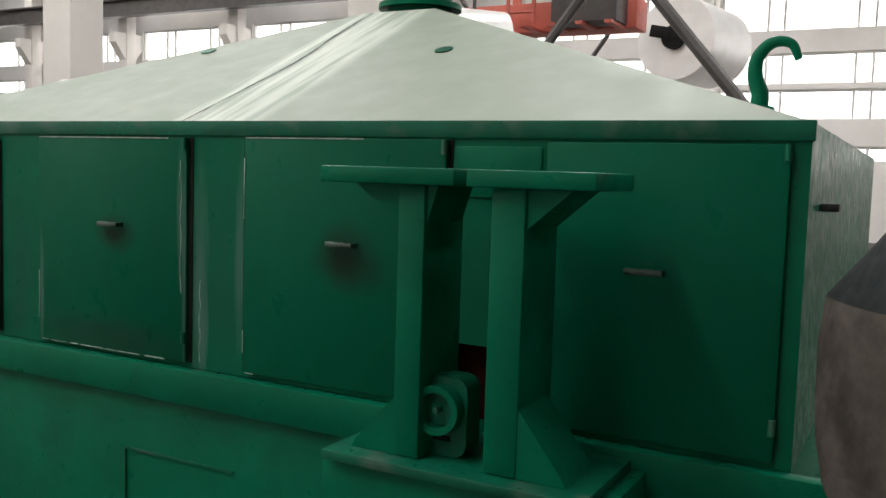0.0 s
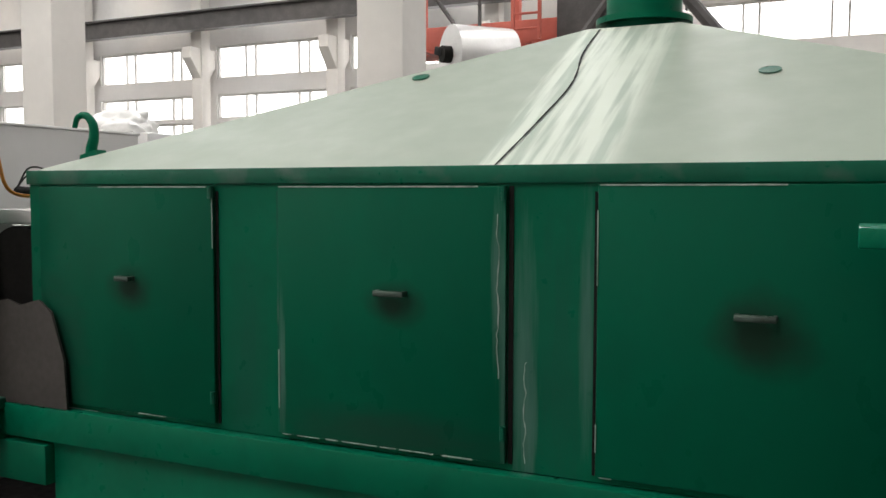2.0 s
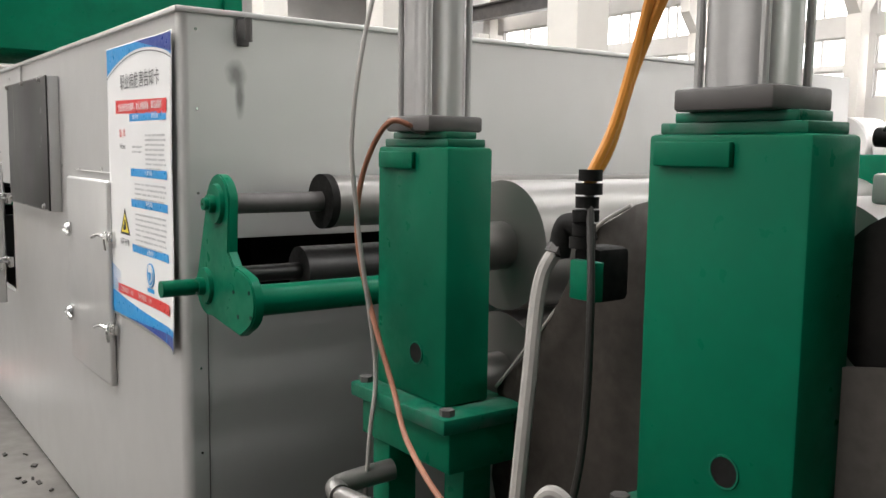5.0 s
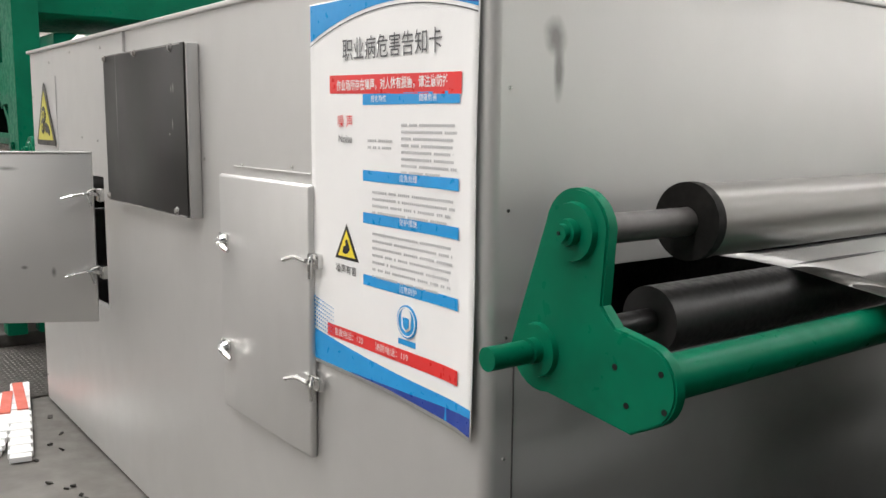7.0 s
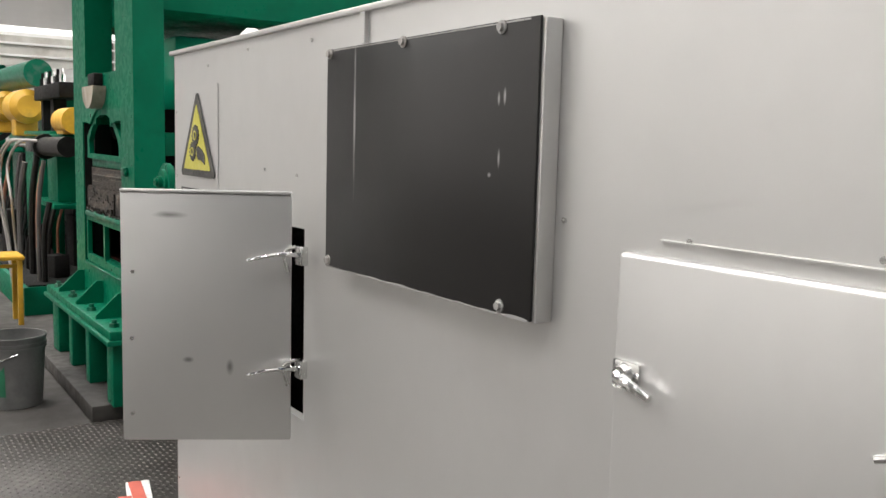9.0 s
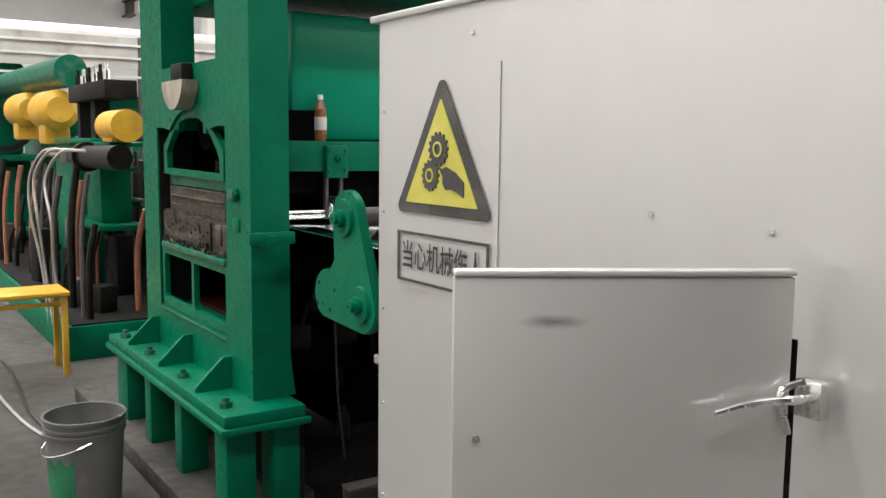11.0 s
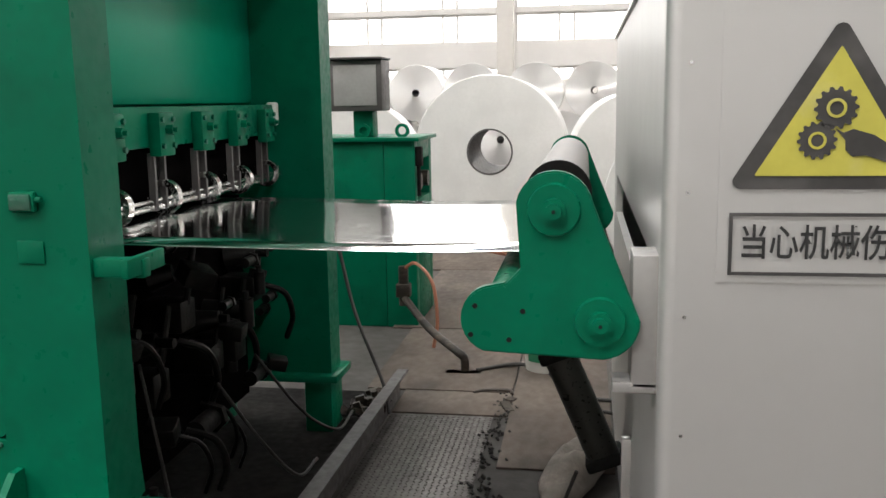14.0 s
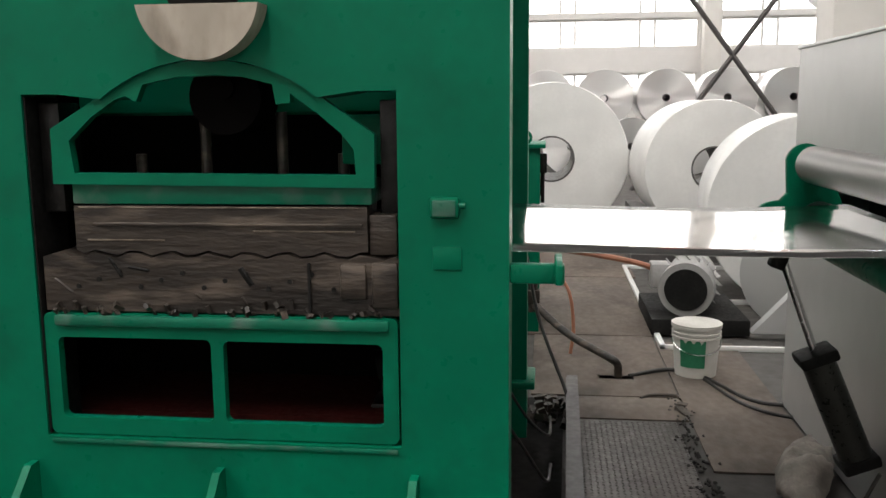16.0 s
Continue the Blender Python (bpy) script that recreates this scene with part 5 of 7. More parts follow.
# hoses, cables and pipe round the stands
for name, pts, r, mat, lab in (
    ("air_hose", [(-1.80, 1.17, 1.95), (-1.85, 1.2, 1.93), (-1.924, 1.22, 1.76), (-1.955, 1.20, 1.62), (-1.97, 1.16, 1.53)], 0.010, HOSE_ORANGE, "orange air hose looping from a cylinder"),
    ("air_hose", [(-1.79, 1.19, 1.90), (-1.85, 1.22, 1.87), (-1.94, 1.23, 1.72), (-1.965, 1.20, 1.58), (-1.985, 1.16, 1.50)], 0.010, HOSE_ORANGE, "orange air hose looping from a cylinder"),
    ("air_hose", [(-1.62, 1.22, 1.92), (-1.55, 1.22, 1.90), (-1.495, 1.22, 1.83), (-1.44, 1.22, 1.71), (-1.438, 1.26, 1.60), (-1.44, 1.40, 1.58)], 0.0055, HOSE_ORANGE, "orange air hose beside the roll stand"),
    ("brown_hose", [(-2.52, 1.17, 1.615), (-2.56, 1.11, 1.63), (-2.655, 1.10, 1.51), (-2.677, 1.10, 1.356), (-2.608, 1.10, 1.188), (-2.50, 1.09, 1.038), (-2.39, 1.06, 0.944), (-2.2, 1.03, 0.87), (-2.0, 1.02, 0.84)], 0.0065, HOSE_BROWN, "thin brown hose hanging in front of a roll stand"),
    ("pale_hose", [(-2.64, 1.30, 2.4), (-2.655, 1.15, 2.0), (-2.63, 1.06, 1.65), (-2.625, 1.07, 1.40), (-2.61, 1.11, 1.07), (-2.60, 1.09, 0.9), (-2.62, 1.08, 0.6)], 0.0055, HOSE_GREY, "thin pale hose hanging down beside a roll stand"),
    ("grey_hose", [(-2.045, 1.16, 1.40), (-2.05, 1.12, 1.33), (-2.03, 1.08, 1.15), (-2.02, 1.05, 0.95), (-2.03, 1.04, 0.75), (-2.05, 1.03, 0.55), (-2.03, 1.04, 0.25), (-2.0, 1.06, 0.02)], 0.014, HOSE_GREY, "thick grey hose hanging to the floor"),
    ("coiled_hose", [(-1.976, 1.03, 0.52), (-1.97, 1.03, 0.72), (-2.0, 1.03, 0.86), (-2.06, 1.03, 0.85), (-2.16, 1.03, 0.76), (-2.20, 1.02, 0.66), (-2.14, 1.01, 0.61), (-2.03, 1.0, 0.70), (-1.95, 1.0, 0.86), (-1.90, 1.0, 1.0), (-1.86, 1.02, 1.0), (-1.815, 1.03, 0.91), (-1.82, 1.03, 0.79), (-1.87, 1.03, 0.70), (-1.93, 1.03, 0.60), (-1.94, 1.03, 0.3), (-1.94, 1.03, 0.02)], 0.012, HOSE_GREY, "coiled light grey hose hanging between the stands"),
    ("coiled_hose", [(-1.62, 1.08, 0.66), (-1.72, 1.05, 0.68), (-1.79, 1.03, 0.665), (-1.88, 1.02, 0.60), (-1.93, 1.01, 0.5), (-1.95, 1.0, 0.25), (-1.9, 1.0, 0.02)], 0.012, HOSE_GREY, "coiled light grey hose hanging between the stands"),
    ("black_cable", [(-1.97, 1.16, 1.50), (-1.92, 1.12, 1.3), (-1.93, 1.12, 1.05), (-1.96, 1.1, 0.85)], 0.007, CABLE, "black cable hanging between the stands"),
):
    hs = thing(name, pts[-1], lab, "hose")
    part("run", tube(B(), pts, r, 10, 8), mat, hs)
    d = (Vector(pts[1]) - Vector(pts[0])).normalized()
    part("end_fitting", cyl(B(), Vector(pts[0]) - d * 0.012, Vector(pts[0]) + d * 0.02, r * 1.4, seg=8), STEELWORK, hs)
cp = thing("hose_coupling", (-2.02, 1.2, 1.42), "oily black hose couplings and valve between the roll stands", "coupling")
part("valve", box(B(), -2.03, -1.96, 1.18, 1.26, 1.30, 1.40, 0.012), BLACK, cp)
for i in range(6):
    part("collar", cyl(B(), (-1.985 + 0.003 * i, 1.16, 1.40 + i * 0.024), (-1.985 + 0.003 * i, 1.16, 1.42 + i * 0.024), 0.024 - 0.003 * (i % 2), seg=14), BLACK, cp)
part("elbow", tube(B(), [(-1.985, 1.17, 1.41), (-2.0, 1.17, 1.435), (-2.035, 1.165, 1.435), (-2.045, 1.16, 1.38)], 0.021, 12, 8), BLACK, cp)
part("green_tab", box(B(), -1.995, -1.93, 1.14, 1.16, 1.31, 1.38, 0.003), GREEN, cp)
pp = thing("water_pipe", (-2.45, 1.02, 0.74), "galvanised pipe with elbow and wired joint beside the stand", "pipe")
part("run", cyl(B(), (-2.58, 1.0, 0.78), (-2.1, 1.06, 0.80), 0.021, seg=16), ROLL, pp)
part("elbow", tube(B(), [(-2.58, 1.0, 0.78), (-2.615, 1.01, 0.785), (-2.62, 1.06, 0.79), (-2.61, 1.16, 0.80)], 0.026, 14, 6), ROLL, pp)
part("coupling", cyl(B(), (-2.30, 1.035, 0.792), (-2.24, 1.043, 0.794), 0.028, seg=8), BLACK, pp)

# ---- hooded washing machine ----
MX0, MX1, MY0, MY1, MZ = -1.385, 1.715, 1.285, 3.62, 1.655
wash = thing("green_washing_machine", (0.15, MY0, 0), "long green machine with hatches under a pale green hood", "machine")
t = 0.02
part("front_panel", prism(B(), [(MX0, 0.97), (0.945, 0.97), (0.945, 1.14), (1.19, 1.14), (1.19, 0.97), (MX1, 0.97), (MX1, MZ), (MX0, MZ)], MY0, MY0 + t), GREEN, wash, smooth=0)
part("back_panel", box(B(), MX0, MX1, MY1 - t, MY1, 0.97, MZ), GREEN, wash, smooth=0)
part("end_panel", box(B(), MX1 - t, MX1, MY0 + t, MY1 - t, 0.97, MZ), GREEN, wash, smooth=0)
part("end_panel", framed(rect(MY0 + t, MY1 - t, 0.97, MZ), [rect(MY0 + 0.12, MY1 - 0.12, 1.0, 1.45)], MX0, MX0 + t, "x"), GREEN, wash, smooth=0)
# black sheet added inside for the shade behind the end opening
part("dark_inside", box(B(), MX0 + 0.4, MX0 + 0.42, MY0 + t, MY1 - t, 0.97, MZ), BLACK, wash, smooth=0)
part("red_inside", box(B(), 0.93, 1.2, MY0 + 0.06, MY0 + 0.08, 0.95, 1.2), RUST, wash, smooth=0)
part("rim", box(B(), MX0 - 0.006, MX1 + 0.006, MY0 - 0.008, MY0 + 0.006, 1.618, MZ + 0.004, 0.003), GREEN_WORN, wash)
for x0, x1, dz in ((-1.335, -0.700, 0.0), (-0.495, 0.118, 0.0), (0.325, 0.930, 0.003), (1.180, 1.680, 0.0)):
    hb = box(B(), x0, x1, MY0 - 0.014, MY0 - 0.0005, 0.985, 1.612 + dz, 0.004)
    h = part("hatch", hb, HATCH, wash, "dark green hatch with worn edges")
    cx = (x0 + x1) / 2 + (0.02 if x0 < 1 else -0.02)
    z = 1.36 if x0 < 0.2 else 1.352
    if x0 > 1:
        z = 1.345
    bm = B()
    y = MY0 - 0.014
    hw = 0.026 if x0 < -1 else 0.040
    box(bm, cx - hw, cx + hw, y - 0.027, y - 0.019, z - 0.007, z + 0.007, 0.003)
    box(bm, cx - hw, cx - hw + 0.007, y - 0.02, y, z - 0.006, z + 0.006)
    box(bm, cx + hw - 0.007, cx + hw, y - 0.02, y, z - 0.006, z + 0.006)
    part("handle", bm, HANDLE, h, "worn metal pull handle")
    for hz in (1.06, 1.60):
        part("hinge", cyl(B(), (x1 - 0.004, y - 0.004, hz - 0.02), (x1 - 0.004, y - 0.004, hz + 0.012), 0.007, seg=10), GREEN_WORN, h)
    rw = random.Random(int(x0 * 100))
    xx = x0 + 0.01
    while xx < x1 - 0.06:
        w = 0.02 + rw.random() * 0.09
        if rw.random() < (0.85 if -0.6 < x0 < 0 else 0.5 if x0 < 1 else 0.0):
            part("worn_edge", box(B(), xx, xx + w, y - 0.0012, y + 0.001, 0.9845, 0.9858 + rw.random() * 0.0028), STREAK, h)
        xx += w + rw.random() * 0.025
for x0, x1, z in ((-0.49, 0.05, 1.611), (0.33, 0.70, 1.614), (-1.10, -0.72, 1.611)):
    part("edge_wear", box(B(), x0, x1, MY0 - 0.0155, MY0 - 0.013, z - 0.002, z + 0.0015), STREAK, wash)
for x, z0, z1 in ((0.326, 1.40, 1.56), (-0.494, 1.05, 1.20), (-0.701, 1.45, 1.60), (0.326, 1.04, 1.10)):
    part("edge_wear", box(B(), x - 0.0012, x + 0.0012, MY0 - 0.0155, MY0 - 0.013, z0, z1), STREAK, wash)
part("cover_strip", box(B(), 0.945, 1.165, MY0 - 0.006, MY0 - 0.0005, 1.483, 1.60, 0.003), GREEN, wash)
part("side_lug", box(B(), MX1, MX1 + 0.04, MY0 + 0.2, MY0 + 0.24, 1.48, 1.497, 0.004), STEELWORK, wash)
# streaks of dried coolant


def streak(x, z0, z1, w, seed, parent=wash, y=MY0 - 0.0025):
    rnd = random.Random(seed)
    bm = B()
    n = 26
    prev = None
    for i in range(n + 1):
        z = z1 + (z0 - z1) * i / n
        c = x + 0.0022 * math.sin(i * 0.7 + seed) + (rnd.random() - 0.5) * 0.004
        ww = w * (0.35 + 0.65 * rnd.random()) * (1 - 0.6 * abs(i / n - 0.5))
        now = (bm.verts.new((c - ww, y, z)), bm.verts.new((c + ww, y, z)))
        if prev:
            bm.faces.new((prev[0], prev[1], now[1], now[0]))
        prev = now
    return part("dried_streak", bm, STREAK, parent, "pale dried coolant streak", smooth=0)


streak(0.100, 1.18, 1.55, 0.0022, 3, y=MY0 - 0.0165)
streak(0.160, 0.99, 1.22, 0.0018, 2)
part("door_gap", box(B(), 0.121, 0.132, MY0 - 0.003, MY0 - 0.0008, 0.985, 1.612), BLACK, wash, smooth=0)
part("door_gap", box(B(), -0.698, -0.690, MY0 - 0.003, MY0 - 0.0008, 0.985, 1.60), BLACK, wash, smooth=0)
part("door_gap", box(B(), -0.506, -0.497, MY0 - 0.003, MY0 - 0.0008, 0.985, 1.60), GREEN_WORN, wash, smooth=0)
part("door_gap", box(B(), 0.933, 0.942, MY0 - 0.003, MY0 - 0.0008, 0.985, 1.615), BLACK, wash, smooth=0)
part("door_gap", box(B(), 0.316, 0.323, MY0 - 0.003, MY0 - 0.0008, 0.985, 1.60), BLACK, wash, smooth=0)
# hood
AX0, AX1, AY0, AY1, AZ = 0.0, 0.30, 2.32, 2.62, 2.135
bm = B()
rim = [(MX0, MY0, MZ), (MX1, MY0, MZ), (MX1, MY1, MZ), (MX0, MY1, MZ)]
top = [(AX0, AY0, AZ), (AX1, AY0, AZ), (AX1, AY1, AZ), (AX0, AY1, AZ)]
rv = [bm.verts.new(p) for p in rim]
tv = [bm.verts.new(p) for p in top]
for i in range(4):
    j = (i + 1) % 4
    bm.faces.new((rv[i], rv[j], tv[j], tv[i]))
bmesh.ops.recalc_face_normals(bm, faces=bm.faces[:])
hood = part("hood", bm, HOOD, wash, "pale green sheet-metal hood", smooth=0)
hood.modifiers.new("thick", "SOLIDIFY").thickness = 0.006


def on_slope(x, f):
    """A point on the hood's front slope at the share f of its height."""
    return Vector((x, MY0 + (AY0 - MY0) * f, MZ + (AZ - MZ) * f))


nrm = Vector((0, -(AZ - MZ), (AY0 - MY0))).normalized()


def hood_mark(name, line, width, mat, seed, lift=0.003):
    rnd = random.Random(seed)
    bm = B()
    prev = None
    pts = smooth_line([on_slope(x, f) for x, f in line], 10)
    for i, p in enumerate(pts):
        w = width * (0.4 + 0.6 * rnd.random())
        q = p + nrm * lift
        now = (bm.verts.new(q + Vector((-w, 0, 0))), bm.verts.new(q + Vector((w, 0, 0))))
        if prev:
            bm.faces.new((prev[0], now[0], now[1], prev[1]))
        prev = now
    return part(name, bm, mat, hood, smooth=0)


hood_mark("seam_crack", [(0.085, 0.0), (0.10, 0.25), (0.105, 0.5), (0.06, 0.75), (0.045, 0.98)], 0.004, BLACK, 3)
for x, f in ((0.613, 0.52), (-0.42, 0.62)):
    c = on_slope(x, f) + nrm * 0.002
    bm = B()
    cyl(bm, c, c + nrm * 0.002, 0.028, seg=20)
    part("scuff", bm, GREEN_WORN, hood)
part("exhaust_pipe", cyl(cyl(B(), (0.15, 2.47, 2.10), (0.15, 2.47, 4.6), 0.125, seg=36), (0.15, 2.47, 2.16), (0.15, 2.47, 2.18), 0.16, seg=36), GREEN, wash, "round green exhaust stack")


def hook(parent, x, y, z, s=1.0, turn=0):
    """A green lifting hook: foot plate and a tapering bent bar."""
    bm = B()
    pts = [(0, 0, 0), (0.005, 0, 0.05), (-0.01, 0, 0.10), (-0.005, 0, 0.15), (0.03, 0, 0.185), (0.075, 0, 0.18), (0.095, 0, 0.14)]
    tube(bm, [tuple(Vector(p) * s) for p in pts], 0.020 * s, 12, 8, lambda u: 1.25 - 0.75 * u)
    prism(bm, [(-0.06 * s, -0.01), (0.05 * s, -0.01), (0.04 * s, 0.02), (-0.045 * s, 0.035)], -0.02, 0.02, "y")
    bmesh.ops.transform(bm, matrix=pose(x, y, z, 0, 0, turn), verts=bm.verts)
    return part("lifting_hook", bm, GREEN, parent, "green lifting hook")


hook(wash, 1.51, 1.90, 1.715)
hook(wash, -1.275, 1.42, 1.688, 0.75, 180)
part("lifting_lug", box(B(), -1.02, -0.88, 2.55, 2.62, 1.85, 1.90, 0.006), STEELWORK, wash)
# ledge and lower body
part("ledge", box(B(), -1.54, 1.80, 1.243, 1.284, 0.872, 0.970, 0.005), GREEN, wash)
bm = B()
box(bm, -1.30, 1.80, 1.272, 3.6, 0.0, 0.868, 0.004)
part("tank", bm, GREEN, wash)
part("end_beam", box(B(), -1.95, -1.30, 1.24, 1.34, 0.74, 0.86, 0.006), GREEN, wash)
bm = B()
box(bm, -0.12, -0.112, 1.266, 1.272, 0.05, 0.70)
box(bm, -0.12, 0.30, 1.266, 1.272, 0.70, 0.706)
part("panel_joint", bm, GREEN_WORN, wash)
# grey side panel between machine and stands
gp = thing("splash_guard", (-1.45, 1.4, 0.9), "dull grey splash guard panel beside the green machine", "panel")
part("panel", prism(B(), [(-1.536, 0.972), (-1.215, 0.972), (-1.225, 1.12), (-1.27, 1.25), (-1.32, 1.285), (-1.40, 1.265), (-1.45, 1.28), (-1.536, 1.265)], 1.248, 1.256), GUARD, gp)
part("drum", cyl(B(), (-1.46, 1.30, 1.36), (-1.46, 2.9, 1.36), 0.135, seg=40), BLACK, gp)
part("drum_cover", box(B(), -1.54, -1.40, 1.30, 1.6, 1.50, 1.545, 0.006), STEEL, gp)
part("upper_pipe", cyl(B(), (-1.6, 1.42, 1.60), (-1.36, 1.42, 1.585), 0.016, seg=12), BLACK, gp)
wires = thing("thin_wires", (-1.5, 1.42, 1.61), "thin black wires looping over the pipe", "wire")
for dz in (0.0, 0.02):
    part("wire", tube(B(), [(-1.58, 1.40, 1.61), (-1.5, 1.38, 1.65 + dz), (-1.44, 1.40, 1.64 + dz), (-1.38, 1.40, 1.60)], 0.003, 6, 8), CABLE, wires)

# ---- twin green posts ----


def post(x0, x1, arm_l, arm_r, foot):
    p = thing("support_post", ((x0 + x1) / 2, 1.02, 0.967), "green welded post with a flat saddle head", "post", "twin support posts")
    part("column", box(B(), x0, x1, 0.95, 1.12, 0.967, 1.52, 0.005), GREEN, p)
    part("saddle", box(B(), arm_l, arm_r, 0.925, 1.15, 1.512, 1.545, 0.004), GREEN, p)
    if x0 - arm_l > 0.03:
        part("gusset", prism(B(), [(x0 + 0.001, 1.515), (arm_l + 0.06, 1.515), (x0 + 0.001, 1.435)], 0.96, 1.11), GREEN, p)
    if arm_r - x1 > 0.03:
        part("gusset", prism(B(), [(x1 - 0.001, 1.515), (arm_r - 0.05, 1.515), (x1 - 0.001, 1.435)], 0.96, 1.11), GREEN, p)
    if foot < 0:
        part("foot_gusset", prism(B(), [(x0 + 0.001, 0.967), (x0 - 0.10, 0.967), (x0 - 0.09, 0.985), (x0 + 0.001, 1.085)], 0.953, 1.10), GREEN, p)
    else:
        part("foot_gusset", prism(B(), [(x1 - 0.001, 0.967), (x1 + 0.10, 0.967), (x1 + 0.09, 0.985), (x1 - 0.001, 1.10)], 0.953, 1.10), GREEN, p)


post(0.998, 1.058, 0.825, 1.133, -1)
post(1.200, 1.270, 1.158, 1.412, 1)
bs = thing("post_base", (1.12, 1.02, 0.86), "green worn base plate under the twin posts", "base plate")
part("plate", box(B(), 0.855, 1.42, 0.905, 1.20, 0.944, 0.966, 0.004), GREEN_WORN, bs)
part("beam", box(B(), 0.84, 1.45, 0.93, 1.21, 0.80, 0.943, 0.006), GREEN, bs)
part("leg", box(B(), 1.0, 1.3, 0.98, 1.2, 0.0, 0.80, 0.006), GREEN, bs)
be = thing("bearing_block", (1.085, 1.03, 0.967), "green flanged bearing block between the posts", "bearing")
bm = B()
prism(bm, rr(1.030, 1.140, 0.967, 1.13, 0.03), 1.0, 1.06)
part("housing", bm, GREEN_WORN, be)
part("cap", ring(B(), (1.085, 1.001, 1.066), (1.085, 0.967, 1.066), 0.050, 0.036, 32), GREEN, be)
part("hub", cyl(cyl(B(), (1.085, 1.001, 1.066), (1.085, 0.990, 1.066), 0.034, seg=28), (1.085, 0.99, 1.066), (1.085, 0.966, 1.066), 0.006, seg=10), GREEN_WORN, be)
part("slot", box(B(), 1.065, 1.105, 0.9975, 1.001, 0.998, 1.010, 0.002), BLACK, be)

# ---- draped bundle at the machine's end ----
bm = B()
rnd = random.Random(9)
rings = []
for i in range(15):
    z = 0.9 + i * 0.075
    f = i / 14
    rad = 0.215 * (1 - 0.1 * f) if z < 1.35 else 0.21 * max(0.3, 1 - (z - 1.35) * 1.0)
    if i < 2:
        rad *= 0.75 + 0.12 * i
    cx = 1.99 + 0.40 * max(0, z - 1.35)
    rings.append([bm.verts.new((cx + rad * math.cos(a) * (1 + 0.08 * math.sin(3 * a + i)), 1.06 + rad * math.sin(a) * (1 + 0.06 * math.cos(2 * a + i * 0.7)), z)) for a in (2 * math.pi * k / 24 for k in range(24))])
for a, b in zip(rings, rings[1:]):
    for k in range(24):
        j = (k + 1) % 24
        bm.faces.new((a[k], a[j], b[j], b[k]))
bm.faces.new(rings[0][::-1])
bm.faces.new(rings[-1])
bundle = thing("draped_bundle", (2.02, 1.15, 0), "grimy canvas bundle with dark tarpaulin on top", "bundle")
ob = part("canvas", bm, CLOTH, bundle, smooth=80)
ob.data.materials.append(CLOTH_DARK)
for poly in ob.data.polygons:
    if poly.center.z > 1.35 + 0.03 * math.sin(poly.center.x * 40):
        poly.material_index = 1
part("stand", box(B(), 1.9, 2.15, 1.03, 1.27, 0.0, 0.9, 0.01), BLACK, bundle)

# ---- floor pieces in the gap ----
plate = thing("checker_plate", (-8.35, 2.5, 0.0), "worn steel checker plate laid on the floor", "floor plate")
part("sheet", box(B(), -8.63, -8.07, 1.55, 3.55, 0.001, 0.010, 0.002), PLATE, plate)
part("sheet", box(B(), -8.83, -7.50, -0.40, 1.50, 0.001, 0.010, 0.002), PLATE, plate)
bm = B()
cells = [(-8.615 + i * 0.0282, 1.57 + j * 0.0282, i + j) for i in range(20) for j in range(70)]
cells += [(-8.81 + i * 0.0282, -0.38 + j * 0.0282, i + j) for i in range(46) for j in range(66)]
for x, y, n in cells:
        a = 45 if n % 2 else -45
        m = pose(x, y, 0.0105, 0, 0, a)
        pts = [m @ Vector(p) for p in ((-0.012, 0, 0), (0, -0.0035, 0), (0.012, 0, 0), (0, 0.0035, 0), (0, 0, 0.003))]
        v = [bm.verts.new(p) for p in pts]
        for k in range(4):
            bm.faces.new((v[k], v[(k + 1) % 4], v[4]))
tagged(part("tread_pattern", bm, PLATE, plate, smooth=0), kind="stuff")
for i, (y0, y1, x0, x1) in enumerate(((3.95, 5.33, -8.85, -8.0), (5.35, 7.6, -9.0, -7.95), (7.62, 10.5, -9.3, -7.9))):
    solid("floor_board", box(B(), x0, x1, y0, y1, 0.001, 0.014 + 0.002 * i, 0.003), BOARD, "dusty brown board laid on the floor", "board", "boards on the floor")
solid("floor_board", box(B(), -7.99, -7.455, 2.9, 5.2, 0.001, 0.012, 0.003), BOARD, "dusty brown board along the foot of the steel box", "board", "boards on the floor")
solid("floor_board", box(B(), -8.62, -8.0, 3.57, 3.94, 0.001, 0.012, 0.003), BOARD, "short dirty board between plate and walkway", "board", "boards on the floor")
dirt = B()
rnd = random.Random(88)
for i in range(160):
    y = 1.7 + rnd.random() * 2.3
    obox(dirt, pose(-8.03 + rnd.gauss(0, 0.035), y, 0.012, rnd.random() * 60, rnd.random() * 60, rnd.random() * 180), 0.006 + rnd.random() * 0.018, 0.005 + rnd.random() * 0.012, 0.010)
tagged(solid("caked_dirt", dirt, PLINTH, "black caked dirt crumbs along the plate edge", "dirt", smooth=0), kind="stuff")
solid("floor_gap", prism(B(), [(-7.495, -0.42), (-7.36, -0.36), (-7.40, -0.16), (-7.46, 0.05), (-7.478, 0.6), (-7.495, 0.92)], 0.001, 0.005, "z"), VOID, "dark torn gap along the edge of the floor plate", "floor gap", smooth=0)
curb = thing("steel_channel", (-8.67, 3.1, 0.0), "dark steel channel lying along the press", "channel")
part("flange", prism(B(), [(-8.70, 1.5), (-8.62, 1.5), (-8.585, 3.85), (-8.645, 3.85)], 0.15, 0.162, "z"), STEELWORK, curb)
part("web", prism(B(), [(-8.69, 1.5), (-8.675, 1.5), (-8.635, 3.85), (-8.65, 3.85)], 0.002, 0.149, "z"), STEELWORK, curb)
